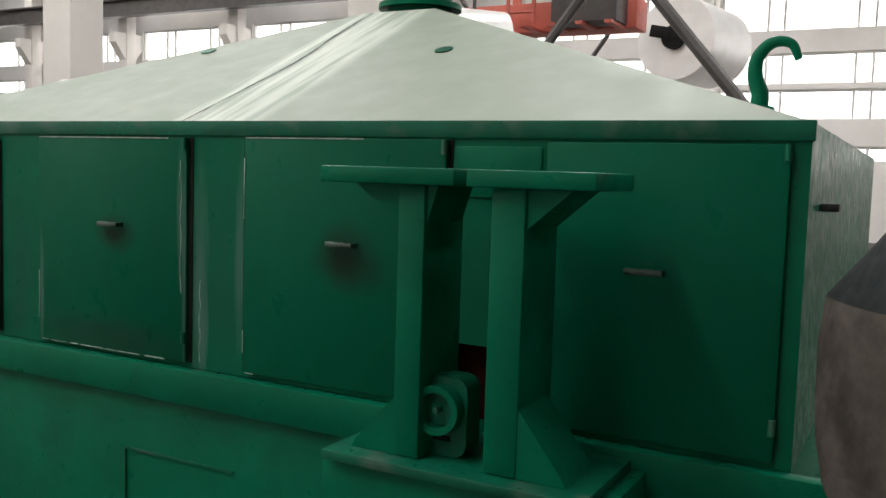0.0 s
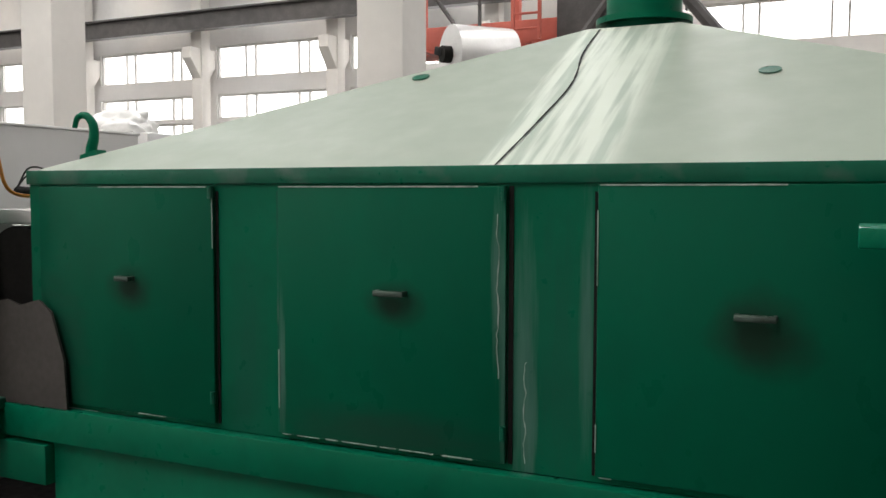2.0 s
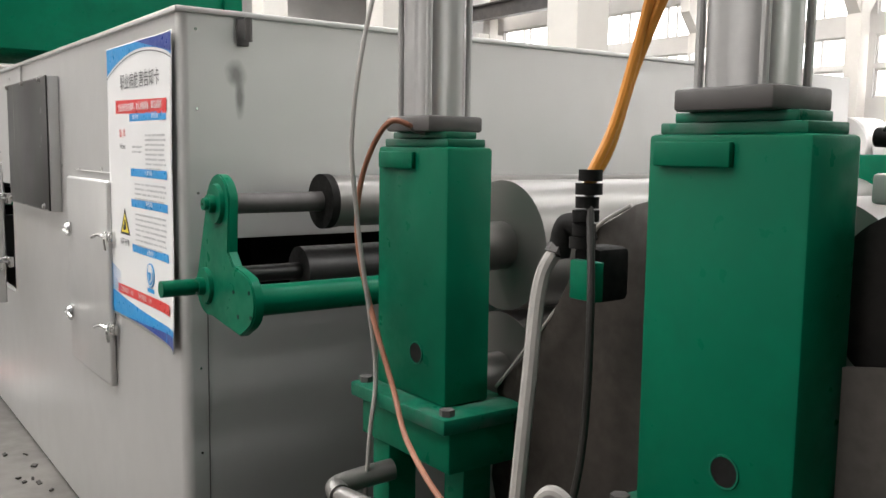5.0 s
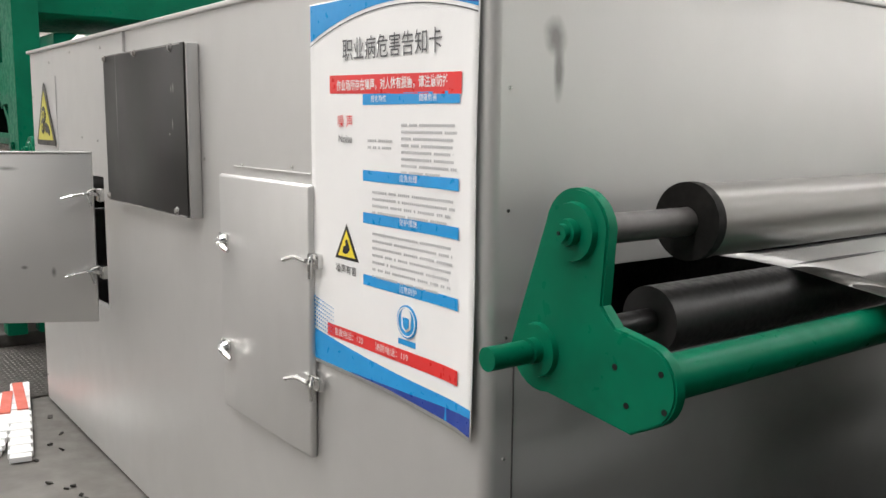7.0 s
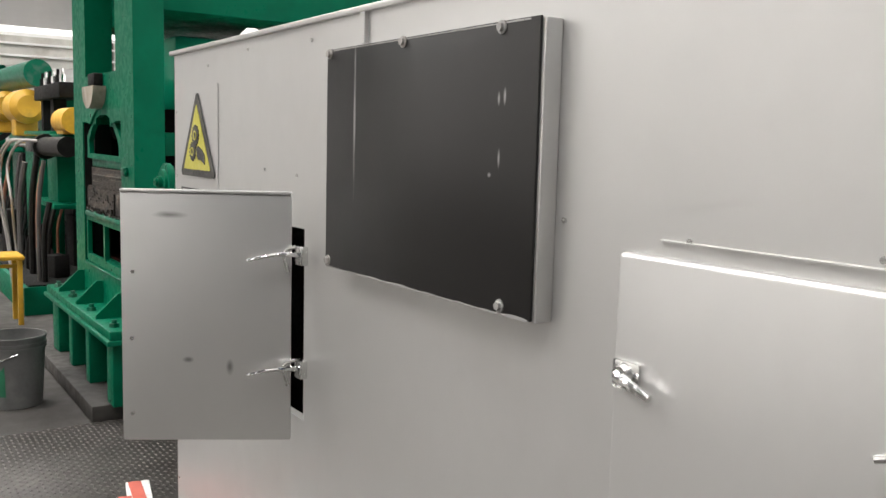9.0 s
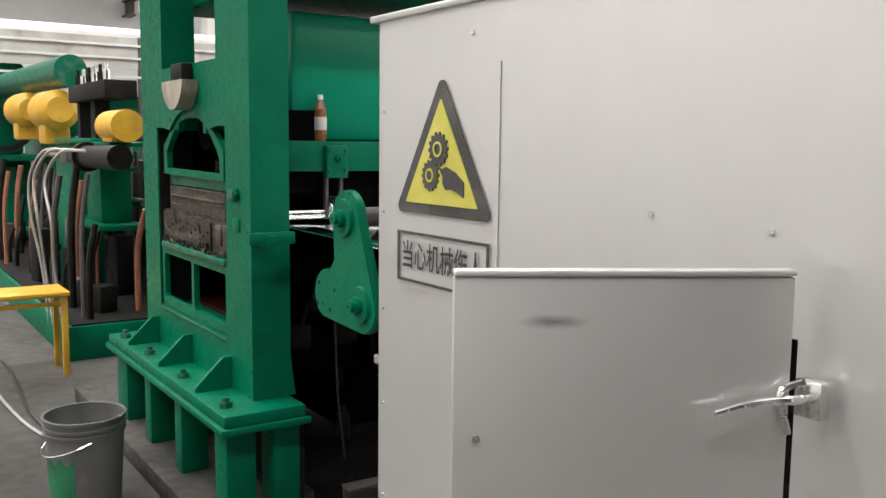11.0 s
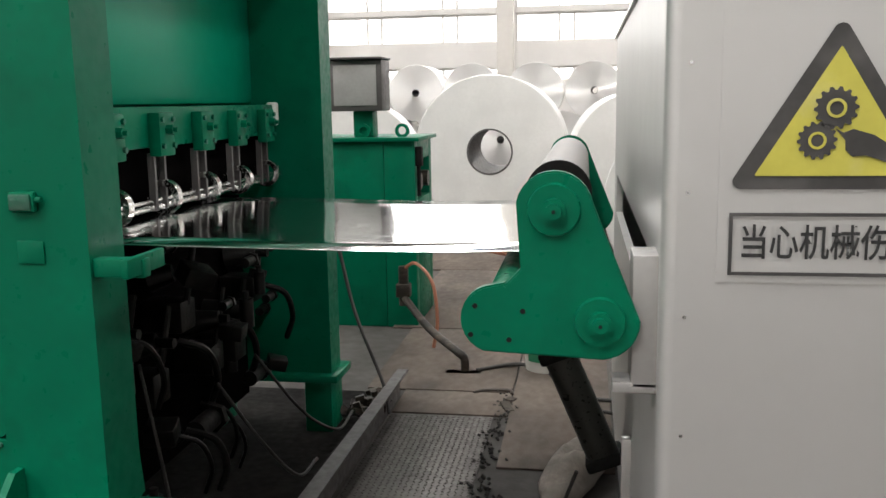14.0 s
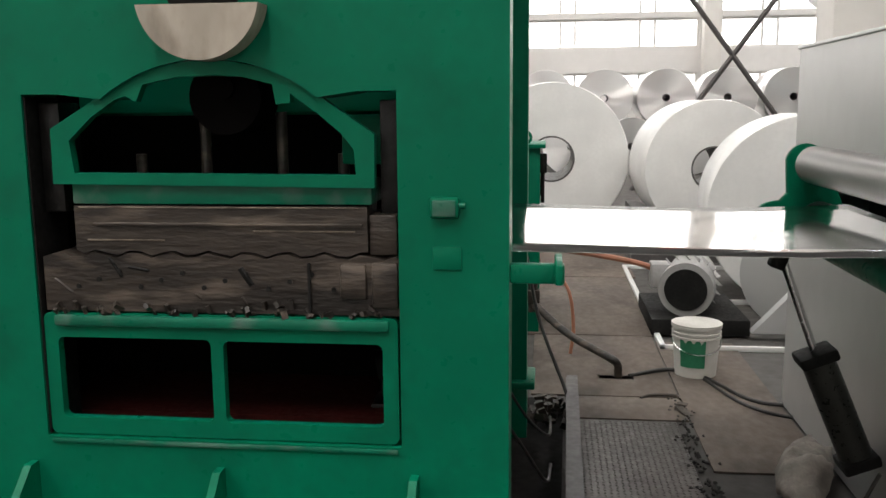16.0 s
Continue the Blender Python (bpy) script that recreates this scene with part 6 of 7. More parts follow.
pipe = thing("floor_pipe", (-8.5, 4.5, 0.0), "rusty bent pipe standing on the floor with flange", "pipe")
part("run", tube(B(), [(-8.86, 5.1, 0.30), (-8.62, 4.72, 0.18), (-8.38, 4.36, 0.13), (-8.325, 4.31, 0.10), (-8.32, 4.31, 0.02)], 0.026, 12, 6), IRON, pipe)
part("flange", box(B(), -8.44, -8.22, 4.27, 4.35, 0.001, 0.014, 0.003), IRON, pipe)
part("valve", box(cyl(B(), (-8.86, 5.1, 0.24), (-8.86, 5.1, 0.52), 0.035, seg=12), -8.91, -8.81, 5.06, 5.14, 0.30, 0.40, 0.01), IRON, pipe)
solid("iron_bar", tube(B(), [(-8.22, 3.92, 0.012), (-8.15, 3.96, 0.02), (-8.02, 3.96, 0.02), (-8.0, 3.92, 0.012)], 0.010, 8, 4), IRON, "short bent iron bar lying on the floor", "iron bar")
solid("floor_debris", obox(obox(B(), pose(-8.01, 3.7, 0.012, 5, 8, 20), 0.05, 0.12, 0.02), pose(-8.0, 3.82, 0.012, 2, 5, 70), 0.06, 0.05, 0.02), CLOTH, "small heap of dirt by the plate edge", "debris")
for pts, r, mat, lab in (
    ([(-8.25, 4.33, 0.02), (-8.0, 4.45, 0.03), (-7.8, 4.35, 0.02), (-7.62, 3.95, 0.02), (-7.45, 3.85, 0.02), (-7.2, 3.9, 0.02)], 0.012, CABLE, "black cable lying across the floor"),
    ([(-7.8, 4.3, 0.02), (-7.66, 3.85, 0.02), (-7.45, 3.65, 0.02), (-7.2, 3.7, 0.02)], 0.010, CABLE, "black cable lying across the floor"),
    ([(-8.86, 5.1, 0.50), (-8.75, 5.0, 0.56), (-8.62, 4.9, 0.45), (-8.58, 4.85, 0.2), (-8.6, 4.8, 0.02)], 0.012, HOSE_BROWN, "brown hose looping to the floor"),
    ([(-9.0, 5.6, 0.62), (-8.6, 5.6, 0.60), (-8.1, 5.7, 0.50), (-7.9, 5.75, 0.42)], 0.022, HOSE_BROWN, "brown hose running to the motor"),
    ([(-8.87, 3.52, 0.90), (-8.80, 3.55, 0.55), (-8.66, 3.55, 0.17), (-8.62, 3.5, 0.02)], 0.010, STEELWORK, "thin rod leaning by the far frame"),
    ([(-9.0, 2.2, 0.6), (-8.85, 2.25, 0.35), (-8.76, 2.4, 0.15), (-8.74, 2.6, 0.14)], 0.007, CABLE, "loose black cable under the press"),
    ([(-9.0, 2.6, 0.6), (-8.85, 2.75, 0.30), (-8.75, 2.95, 0.14), (-8.74, 3.2, 0.14)], 0.007, CABLE, "loose black cable under the press"),
    ([(-7.62, 1.95, 0.42), (-7.70, 2.0, 0.20), (-7.78, 2.05, 0.12), (-7.65, 2.1, 0.10), (-7.55, 2.05, 0.008)], 0.007, CABLE, "black cable looping below the air cylinder"),
    ([(-9.0, 1.62, 0.85), (-8.93, 1.6, 0.5), (-8.9, 1.62, 0.2)], 0.006, CABLE, "thin black hose hanging under the press"),
):
    solid("cable", tube(B(), pts, r, 8, 8), mat, lab, "cable")

# air cylinder on the roller set
ac = thing("air_cylinder", (-7.56, 2.47, 0.3), "black air cylinder with chrome rod under the strip", "air cylinder")
p_rod, p_top, p_bot = Vector((-7.853, 2.47, 1.10)), Vector((-7.70, 2.47, 0.69)), Vector((-7.515, 2.47, 0.26))
part("rod", cyl(B(), p_rod, p_top, 0.016, seg=14), CHROME, ac)
part("clevis", obox(B(), Matrix.Translation(p_rod) @ pose(0, 0, 0, 0, 20, 0), 0.06, 0.06, 0.12, 0.008), BLACK, ac)
ax = (p_top - p_bot).normalized()
part("barrel", cyl(B(), p_top, p_bot, 0.066, seg=28), OLIVE, ac)
for p in (p_top, p_bot):
    q = Matrix.Translation(p) @ pose(0, 0, 0, 0, -22, 0)
    part("end_cap", obox(B(), q, 0.15, 0.15, 0.05, 0.012), BLACK, ac)
part("mount_strip", box(B(), -7.475, -7.435, 1.9, 1.94, 0.25, 0.56, 0.004), STEEL, ac, "pale steel mounting strip")

sk = thing("grey_sack", (-7.62, 2.75, 0), "dirty pale sack lying beside the steel box", "sack")
bm = B()
rings = []
for i in range(9):
    f = i / 8
    c = Vector((-7.54 - 0.17 * f, 3.15 - 0.75 * f, 0.0))
    r = 0.105 * math.sin(math.pi * (0.12 + 0.8 * f)) + 0.015
    rings.append([bm.verts.new((c.x + r * math.cos(a) * 1.1, c.y + 0.05 * math.cos(a), max(0.002, r * 0.75 + r * 0.75 * math.sin(a)))) for a in (2 * math.pi * k / 16 for k in range(16))])
for a, b in zip(rings, rings[1:]):
    for k in range(16):
        j = (k + 1) % 16
        bm.faces.new((a[k], a[j], b[j], b[k]))
bm.faces.new(rings[0][::-1])
bm.faces.new(rings[-1])
bmesh.ops.subdivide_edges(bm, edges=bm.edges[:], cuts=1, use_grid_fill=True)
for v in bm.verts:
    if v.co.z > 0.02:
        v.co += Vector((1, 0.4, 1)) * 0.035 * noise.noise(v.co * 11) + Vector((0, 0, 0.015)) * noise.noise(v.co * 31)
part("bag", bm, SACK, sk, smooth=80)
part("tied_neck", tube(B(), [(-7.71, 2.40, 0.05), (-7.72, 2.33, 0.06), (-7.73, 2.27, 0.03)], 0.022, 8, 4), SACK, sk)


def bucket(x, y, body_mat, label, patch_mat, r=0.15, h=0.37, lid=False, facing=(1.12, 1.72)):
    b = thing("bucket", (x, y, 0), label, "bucket", "buckets")
    bm = B()
    seg = 36
    prof = [(r * 0.84, 0.002), (r * 0.99, h), (r * 0.965, h), (r * 0.82, 0.012)]
    loops = [[bm.verts.new((x + rr_ * math.cos(2 * math.pi * k / seg), y + rr_ * math.sin(2 * math.pi * k / seg), z)) for k in range(seg)] for rr_, z in prof]
    for a, c in zip(loops, loops[1:]):
        for k in range(seg):
            j = (k + 1) % seg
            bm.faces.new((a[k], a[j], c[j], c[k]))
    bm.faces.new(loops[0][::-1])
    bm.faces.new(loops[-1])
    part("shell", bm, body_mat, b)
    bm = B()
    for z in (h - 0.012, h - 0.05, h - 0.075):
        ring(bm, (x, y, z), (x, y, z + 0.012), r * 1.03 if z > h - 0.02 else r * 1.01, r * 0.95, 36)
    part("rim", bm, body_mat, b)
    if lid:
        part("lid", cyl(B(), (x, y, h + 0.001), (x, y, h + 0.012), r * 1.03, seg=36), body_mat, b)
    bm = B()
    pts = [(x + r * 1.0 * math.cos(a), y + r * 1.0 * math.sin(a) - 0.01, h - 0.09 - 0.07 * math.sin(t)) for t, a in ((math.pi * i / 8, math.pi * (1.0 + i / 8)) for i in range(9))]
    tube(bm, pts, 0.004, 6, 3)
    part("wire_handle", bm, CHROME, b)
    bm = B()
    a0, a1 = math.pi * facing[0], math.pi * facing[1]
    prev = None
    for i in range(13):
        a = a0 + (a1 - a0) * i / 12
        zt = 0.25 + 0.02 * math.sin(i * 1.7)
        now = tuple(bm.verts.new((x + (r * (0.84 + 0.15 * z / h) + 0.003) * math.cos(a), y + (r * (0.84 + 0.15 * z / h) + 0.003) * math.sin(a), z)) for z in (0.08, zt))
        if prev:
            bm.faces.new((prev[0], now[0], now[1], prev[1]))
        prev = now
    part("label_patch", bm, patch_mat, b, "green printed label", smooth=60)
    return b


bucket(-9.47, 0.60, BUCKET_GREY, "grey dirty plastic bucket standing by the press plinth", LABEL_GREEN, r=0.175, h=0.43, facing=(1.44, 1.84))
bucket(-7.83, 4.45, BUCKET_WHITE, "off-white paint bucket with green label on the floor", LABEL_GREEN, h=0.33, lid=True, facing=(1.22, 1.58))

# plate at the dryer foot and white card with red band
cd = thing("striped_barrier", (-6.95, 0.72, 0), "crumpled red and white striped cards leaning by the steel box", "barrier")
for bx0, by0, bx1, by1, ribs in ((-6.47, 0.605, -7.76, 0.865, 22), (-6.62, 0.50, -7.60, 0.78, 17)):
    a = Vector((bx0, by0, 0))
    d = Vector((bx1 - bx0, by1 - by0, 0))
    turn = math.degrees(math.atan2(d.y, d.x))
    step = d.length / ribs
    rnd = random.Random(ribs)
    for k in range(ribs):
        c = a + d * ((k + 0.5) / ribs)
        wide = 0.105 if k > ribs * 0.55 else 0.095 + 0.018 * (k % 2)
        part("rib", obox(B(), pose(c.x, c.y, 0.018 + 0.004 * (k % 2), 0, rnd.random() * 4 - 2, turn), step * 1.02, wide, 0.028, 0.004), PAPER, cd, smooth=0)
    c = a + d * 0.78
    bm = obox(B(), pose(c.x, c.y, 0.038, 0, 0, turn + 3), d.length * 0.42, 0.056, 0.006, 0.001)
    part("red_band", bm, RED, cd, "faded red band", smooth=0)
dr_ = B()
rnd = random.Random(77)
for i in range(26):
    x = -7.1 + rnd.random() * 2.4
    obox(dr_, pose(x, 0.88 - rnd.random() ** 2 * 0.3, 0.006, rnd.random() * 30, rnd.random() * 30, rnd.random() * 180), 0.01 + rnd.random() * 0.03, 0.01 + rnd.random() * 0.015, 0.008)
tagged(solid("grit", dr_, PLINTH, "loose grit along the foot of the steel box", "grit", smooth=0), kind="stuff")

# shade below the rollers, laid in as a dark patch on the floor
solid("oil_stained_floor", box(B(), -3.46, -1.35, 1.0, 3.9, 0.001, 0.005), OILY_SHADE, "black oil-soaked floor under the rollers", "floor patch")
rub = B()
rnd = random.Random(41)
for i in range(40):
    obox(rub, pose(-8.74 + rnd.gauss(0, 0.05), 3.62 + rnd.gauss(0, 0.10), 0.012 + rnd.random() * 0.05, rnd.random() * 90, rnd.random() * 90, rnd.random() * 180), 0.02 + rnd.random() * 0.06, 0.02 + rnd.random() * 0.03, 0.015 + rnd.random() * 0.02)
tagged(solid("rubble_heap", rub, IRON, "small heap of dark scrap at the far frame's foot", "scrap", smooth=0), kind="stuff")

# ---- gearbox drive beyond the press ----
gb = thing("green_gearbox", (-9.15, 5.6, 0), "green gearbox stand with lifting eyes and cable fittings", "gearbox")
part("housing", box(B(), -9.75, -9.05, 5.4, 6.1, 0.0, 1.38, 0.01), GREEN, gb)
part("side_plate", box(B(), -9.049, -8.82, 5.4, 5.5, 0.0, 1.38, 0.005), GREEN, gb)
part("side_plate", box(B(), -9.049, -8.82, 6.0, 6.1, 0.0, 1.38, 0.005), GREEN, gb)
part("top_bar", box(B(), -9.049, -8.82, 5.501, 5.999, 1.24, 1.38, 0.005), GREEN, gb)
part("lower_housing", box(B(), -9.049, -8.82, 5.501, 5.999, 0.0, 0.95, 0.005), GREEN, gb)
for y in (5.55, 5.85):
    part("shaft", cyl(B(), (-9.04, y, 1.08), (-8.80, y, 1.08), 0.06, seg=20), IRON, gb)
part("top_plate", box(B(), -9.8, -8.78, 5.36, 6.14, 1.381, 1.41, 0.005), GREEN, gb)
for x in (-9.22, -8.93):
    part("lifting_eye", ring(B(), (x, 5.50, 1.455), (x, 5.53, 1.455), 0.052, 0.030, 24), GREEN, gb)
part("fitting", box(cyl(B(), (-8.80, 5.45, 0.98), (-8.80, 5.45, 1.30), 0.014, seg=8), -8.83, -8.77, 5.42, 5.48, 1.20, 1.34, 0.008), BLACK, gb)
scr = thing("control_screen", (-9.25, 5.6, 1.41), "dark box-shaped control cabinet on the gearbox", "control box")
part("case", box(B(), -9.45, -9.06, 5.45, 5.72, 1.60, 1.97, 0.012), STEELWORK, scr)
part("screen", box(B(), -9.42, -9.10, 5.442, 5.4495, 1.64, 1.93, 0.002), MOTOR, scr, "dull grey screen")
part("hood", box(B(), -9.46, -9.05, 5.40, 5.72, 1.971, 1.985, 0.003), STEELWORK, scr)
part("foot", box(B(), -9.30, -9.15, 5.52, 5.68, 1.41, 1.60, 0.01), GREEN, scr)

# motor and white frames beyond
mo = thing("electric_motor", (-7.68, 5.8, 0.1), "grey electric motor with round fan cover on a frame", "motor")
part("fan_cover", cyl(cyl(B(), (-7.75, 5.45, 0.34), (-7.72, 5.56, 0.34), 0.20, 0.205, 32), (-7.72, 5.56, 0.34), (-7.6, 6.1, 0.34), 0.185, seg=32), MOTOR, mo)
part("grille", cyl(B(), (-7.753, 5.44, 0.34), (-7.75, 5.45, 0.34), 0.155, seg=28), BLACK, mo)
bm = B()
for i in range(18):
    a = 2 * math.pi * i / 18
    obox(bm, pose(-7.66 + 0.19 * math.cos(a), 5.85, 0.34 + 0.19 * math.sin(a), 0, -math.degrees(a), 0), 0.03, 0.45, 0.006)
part("fins", bm, MOTOR, mo)
part("terminal_box", box(B(), -7.98, -7.84, 5.6, 5.8, 0.32, 0.50, 0.01), MOTOR, mo)
part("bed", box(B(), -8.0, -7.3, 5.35, 6.3, 0.02, 0.14, 0.008), BLACK, mo)
fr = thing("white_floor_frame", (-7.6, 6.2, 0), "white-painted steel floor frame around the uncoiler", "frame")
for x0, x1, y0, y1 in ((-7.98, -7.94, 5.0, 8.2), (-7.98, -6.3, 5.0, 5.03), (-7.98, -6.3, 6.5, 6.55), (-7.98, -6.3, 8.15, 8.2)):
    part("bar", box(B(), x0, x1, y0, y1, 0.002, 0.04, 0.004), COIL, fr)

# ---- aluminium coils ----


def coil_thing(x, y, z, r, length, bore, turn=0, tilt=0, face=COIL):
    """A wound coil lying with its axis along y (turned by turn): body, face rings and bore."""
    c = thing("aluminium_coil", (0, 0, 0), "bright aluminium coil with hollow core", "coil", "aluminium coils")
    bm = B()
    seg = 64
    prof = [(bore, 0), (r * 0.55, 0.002), (r * 0.99, 0.0), (r, 0.012), (r, length - 0.012), (r * 0.99, length), (bore, length)]
    loops = [[bm.verts.new((a_r * math.cos(2 * math.pi * k / seg), d, a_r * math.sin(2 * math.pi * k / seg))) for k in range(seg)] for a_r, d in prof]
    for a, b in zip(loops, loops[1:] + loops[:1]):
        for k in range(seg):
            j = (k + 1) % seg
            bm.faces.new((a[k], a[j], b[j], b[k]))
    part("winding", bm, face, c)
    part("core", ring(B(), (0, -0.004, 0), (0, length + 0.004, 0), bore * 1.0 + 0.001, bore * 0.93, 40), STEELWORK, c, "dark core tube")
    c.matrix_world = pose(x, y, z, tilt, 0, turn)
    return c


coil_thing(-8.72, 9.6, 1.06, 0.905, 1.3, 0.275)
coil_thing(-7.03, 8.5, 1.02, 0.72, 1.15, 0.235, 3)
coil_thing(-6.66, 6.35, 0.801, 0.80, 1.2, 0.22, -6)
coil_thing(-10.6, 10.6, 0.831, 0.83, 1.2, 0.22, 8)
for x, y, h in ((-8.72, 9.7, 0.30), (-7.1, 8.6, 0.42)):
    cs = thing("coil_saddle", (x, y, 0), "dark steel saddle under an aluminium coil", "saddle", "coil saddles")
    for s in (-1, 1):
        part("wedge", prism(B(), [(x + s * 0.08, 0.0), (x + s * 0.75, 0.0), (x + s * 0.75, h + 0.16), (x + s * 0.62, h + 0.16), (x + s * 0.08, h - 0.16)], y, y + 0.9), STEELWORK, cs)
rnd = random.Random(21)
first = None
for row, (y, z, n, x0) in enumerate(((21.0, 0.70, 14, -20.0), (21.1, 1.87, 13, -19.2))):
    for i in range(n):
        p = pose(x0 + i * 1.47 + rnd.random() * 0.08, y + rnd.random() * 0.2, z, 0, 0, rnd.random() * 8 - 4)
        if first is None:
            first = coil_thing(p.translation.x, p.translation.y, p.translation.z, 0.70, 1.4, 0.09, face=FAN)
            first["group"] = "stacked aluminium coils"
        else:
            copy_thing(first, p)
sd = thing("coil_stand", (-6.6, 6.9, 0), "pale grey uncoiler stand with disc plates", "stand")
part("disc", cyl(B(), (-6.92, 5.62, 0.42), (-6.88, 5.70, 0.42), 0.42, seg=48), STEEL, sd)
part("disc", cyl(B(), (-6.55, 5.25, 0.38), (-6.52, 5.32, 0.38), 0.36, seg=48), STEEL, sd)
part("brace", prism(B(), [(-7.30, 0.06), (-7.05, 0.06), (-6.8, 0.42), (-6.9, 0.5)], 5.3, 5.4), STEEL, sd)

# high coil on a rack seen over the hood
for x, y, z, r, length, turn in ((-4.95, 12.0, 3.72, 0.46, 1.0, -42), (-2.81, 18.0, 4.49, 0.86, 1.9, -12)):
    rk = coil_thing(x, y, z, r, length, r * 0.26, turn)
    rk["label"] = "white-faced aluminium coil hanging from the crane hoist"
    k = r / 0.46
    part("mandrel", obox(cyl(B(), (0, -0.14, 0), (0, 0.05, 0), 0.13 * k, seg=28), pose(-0.12 * k, -0.12, 0.06 * k, 0, 12, 0), 0.30 * k, 0.08, 0.13 * k, 0.02), BLACK, rk, "black mandrel arm")
    part("hoist_rope", cyl(B(), (0, length / 2, r - 0.01), (0, length / 2, 10.99 - z), 0.03, seg=8), STEELWORK, rk, "dark hoist rope")
    for o in rk.children:
        o.matrix_parent_inverse = Matrix.Identity(4)
for a, b in (((-6.9, 9.0, 10.9), (2.16, 9.0, 0.0)), ((1.9, 11.0, 9.4), (-5.4, 11.0, 0.0))):
    st = thing("brace_strut", b, "dark diagonal steel strut from floor to roof", "strut", "diagonal struts")
    part("bar", cyl(B(), a, b, 0.07, seg=8), STEELWORK, st)
    part("foot", box(B(), b[0] - 0.2, b[0] + 0.2, b[1] - 0.2, b[1] + 0.2, 0.001, 0.03), STEELWORK, st)

# crossed braces on the window wall
for a, b in (((-8.8, 17.0, 7.4), (-3.25, 17.0, 0.0)), ((-1.8, 17.0, 7.4), (-7.1, 17.0, 0.0))):
    solid("cross_brace", tube(B(), [a, b], 0.05, 8, 1), STEELWORK, "dark crossed bracing rod before the windows", "brace")

# crumpled wrap on top of the far machine
wr = B()
bmesh.ops.create_icosphere(wr, subdivisions=4, radius=0.15)
for v in wr.verts:
    k = 1 + 0.35 * noise.noise(v.co * 9) + 0.25 * noise.noise(v.co * 21)
    v.co = Vector((v.co.x * 1.7 * k, v.co.y * k, v.co.z * 0.75 * k)) + Vector((-4.0, 4.32, 2.07))
solid("plastic_wrap", wr, PLASTIC_WRAP, "crumpled white plastic wrap lying on a ledge", "wrap", smooth=60)
solid("wrap_ledge", box(B(), -4.6, -3.55, 4.05, 4.7, 0.0, 2.0, 0.01), STEEL, "plain grey cabinet behind the steel box", "cabinet")

# ---- machines beyond the press ----
m2 = thing("green_frame_machine", (-13.5, 1.6, 0), "green machine stand with yellow drives and black pipework", "machine")
part("upright", box(B(), -14.75, -13.95, 1.5, 1.75, 0.0, 1.62, 0.012), GREEN, m2)
part("bearing_block", box(B(), -13.45, -12.95, 1.5, 1.75, 0.98, 1.60, 0.012), GREEN, m2)
part("shelf", box(B(), -13.9, -12.7, 1.42, 1.8, 0.93, 0.975, 0.006), GREEN, m2)
part("cap_plate", box(B(), -14.5, -13.0, 1.45, 1.8, 1.63, 1.67, 0.006), GREEN, m2)
part("cap_plate", box(B(), -13.15, -12.4, 1.45, 1.8, 1.605, 1.64, 0.006), GREEN, m2)
# black plate added to darken the lower body's bright top face
part("oily_deck", box(B(), -18.5, -12.32, 1.12, 2.29, 0.2605, 0.275), BLACK, m2, smooth=0)
part("lower_body", box(B(), -18.5, -12.3, 1.08, 1.8, 0.0, 0.26, 0.01), GREEN, m2)
# plain black block added as a backdrop for the dark pipework
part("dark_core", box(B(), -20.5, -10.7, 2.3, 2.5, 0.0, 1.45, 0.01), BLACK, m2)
for x, z in ((-16.3, 1.98), (-14.75, 1.94)):
    dr = part("yellow_drive", cyl(cyl(B(), (x - 0.3, 1.5, z), (x + 0.25, 1.5, z), 0.19, seg=24), (x + 0.25, 1.5, z), (x + 0.32, 1.5, z), 0.19, 0.12, 24), YELLOW, m2, "yellow drive housing")
    part("gear_case", box(B(), x - 0.15, x + 0.15, 1.38, 1.62, z - 0.33, z + 0.05, 0.03), YELLOW, dr)
    part("end_bell", cyl(B(), (x - 0.55, 1.5, z), (x - 0.31, 1.5, z), 0.15, seg=20), BLACK, dr)
dr = part("yellow_drive", cyl(B(), (-12.55, 1.5, 1.76), (-12.05, 1.5, 1.76), 0.12, seg=20), YELLOW, m2, "yellow drive housing")
part("gear_case", box(B(), -12.5, -12.2, 1.42, 1.6, 1.641, 1.72, 0.01), YELLOW, dr)
vb = part("valve_bank", box(B(), -13.8, -12.5, 1.45, 1.7, 1.98, 2.12, 0.01), BLACK, m2, "black valve bank with bright fittings")
for i in range(6):
    part("fitting", cyl(cyl(B(), (-13.7 + i * 0.2, 1.52, 2.12), (-13.7 + i * 0.2, 1.52, 2.20), 0.028, seg=10), (-13.7 + i * 0.2, 1.52, 2.2), (-13.7 + i * 0.2, 1.52, 2.26), 0.014, seg=8), CHROME if i % 2 else BLACK, vb)
part("bank_post", box(B(), -13.2, -13.05, 1.5, 1.62, 1.67, 1.98), BLACK, m2)
part("bank_post", box(B(), -13.7, -13.6, 1.5, 1.62, 1.67, 1.98), BLACK, m2)
part("rod", cyl(B(), (-14.6, 1.4, 1.52), (-13.0, 1.4, 1.52), 0.03, seg=12), CHROME, m2)
part("rod_clamp", box(B(), -13.7, -13.45, 1.34, 1.46, 1.46, 1.58, 0.01), STEELWORK, m2)
part("cylinder_body", cyl(cyl(B(), (-13.0, 1.4, 1.52), (-11.9, 1.4, 1.53), 0.09, seg=20), (-13.0, 1.4, 1.52), (-12.9, 1.4, 1.52), 0.12, seg=20), OILED, m2)
rnd = random.Random(31)
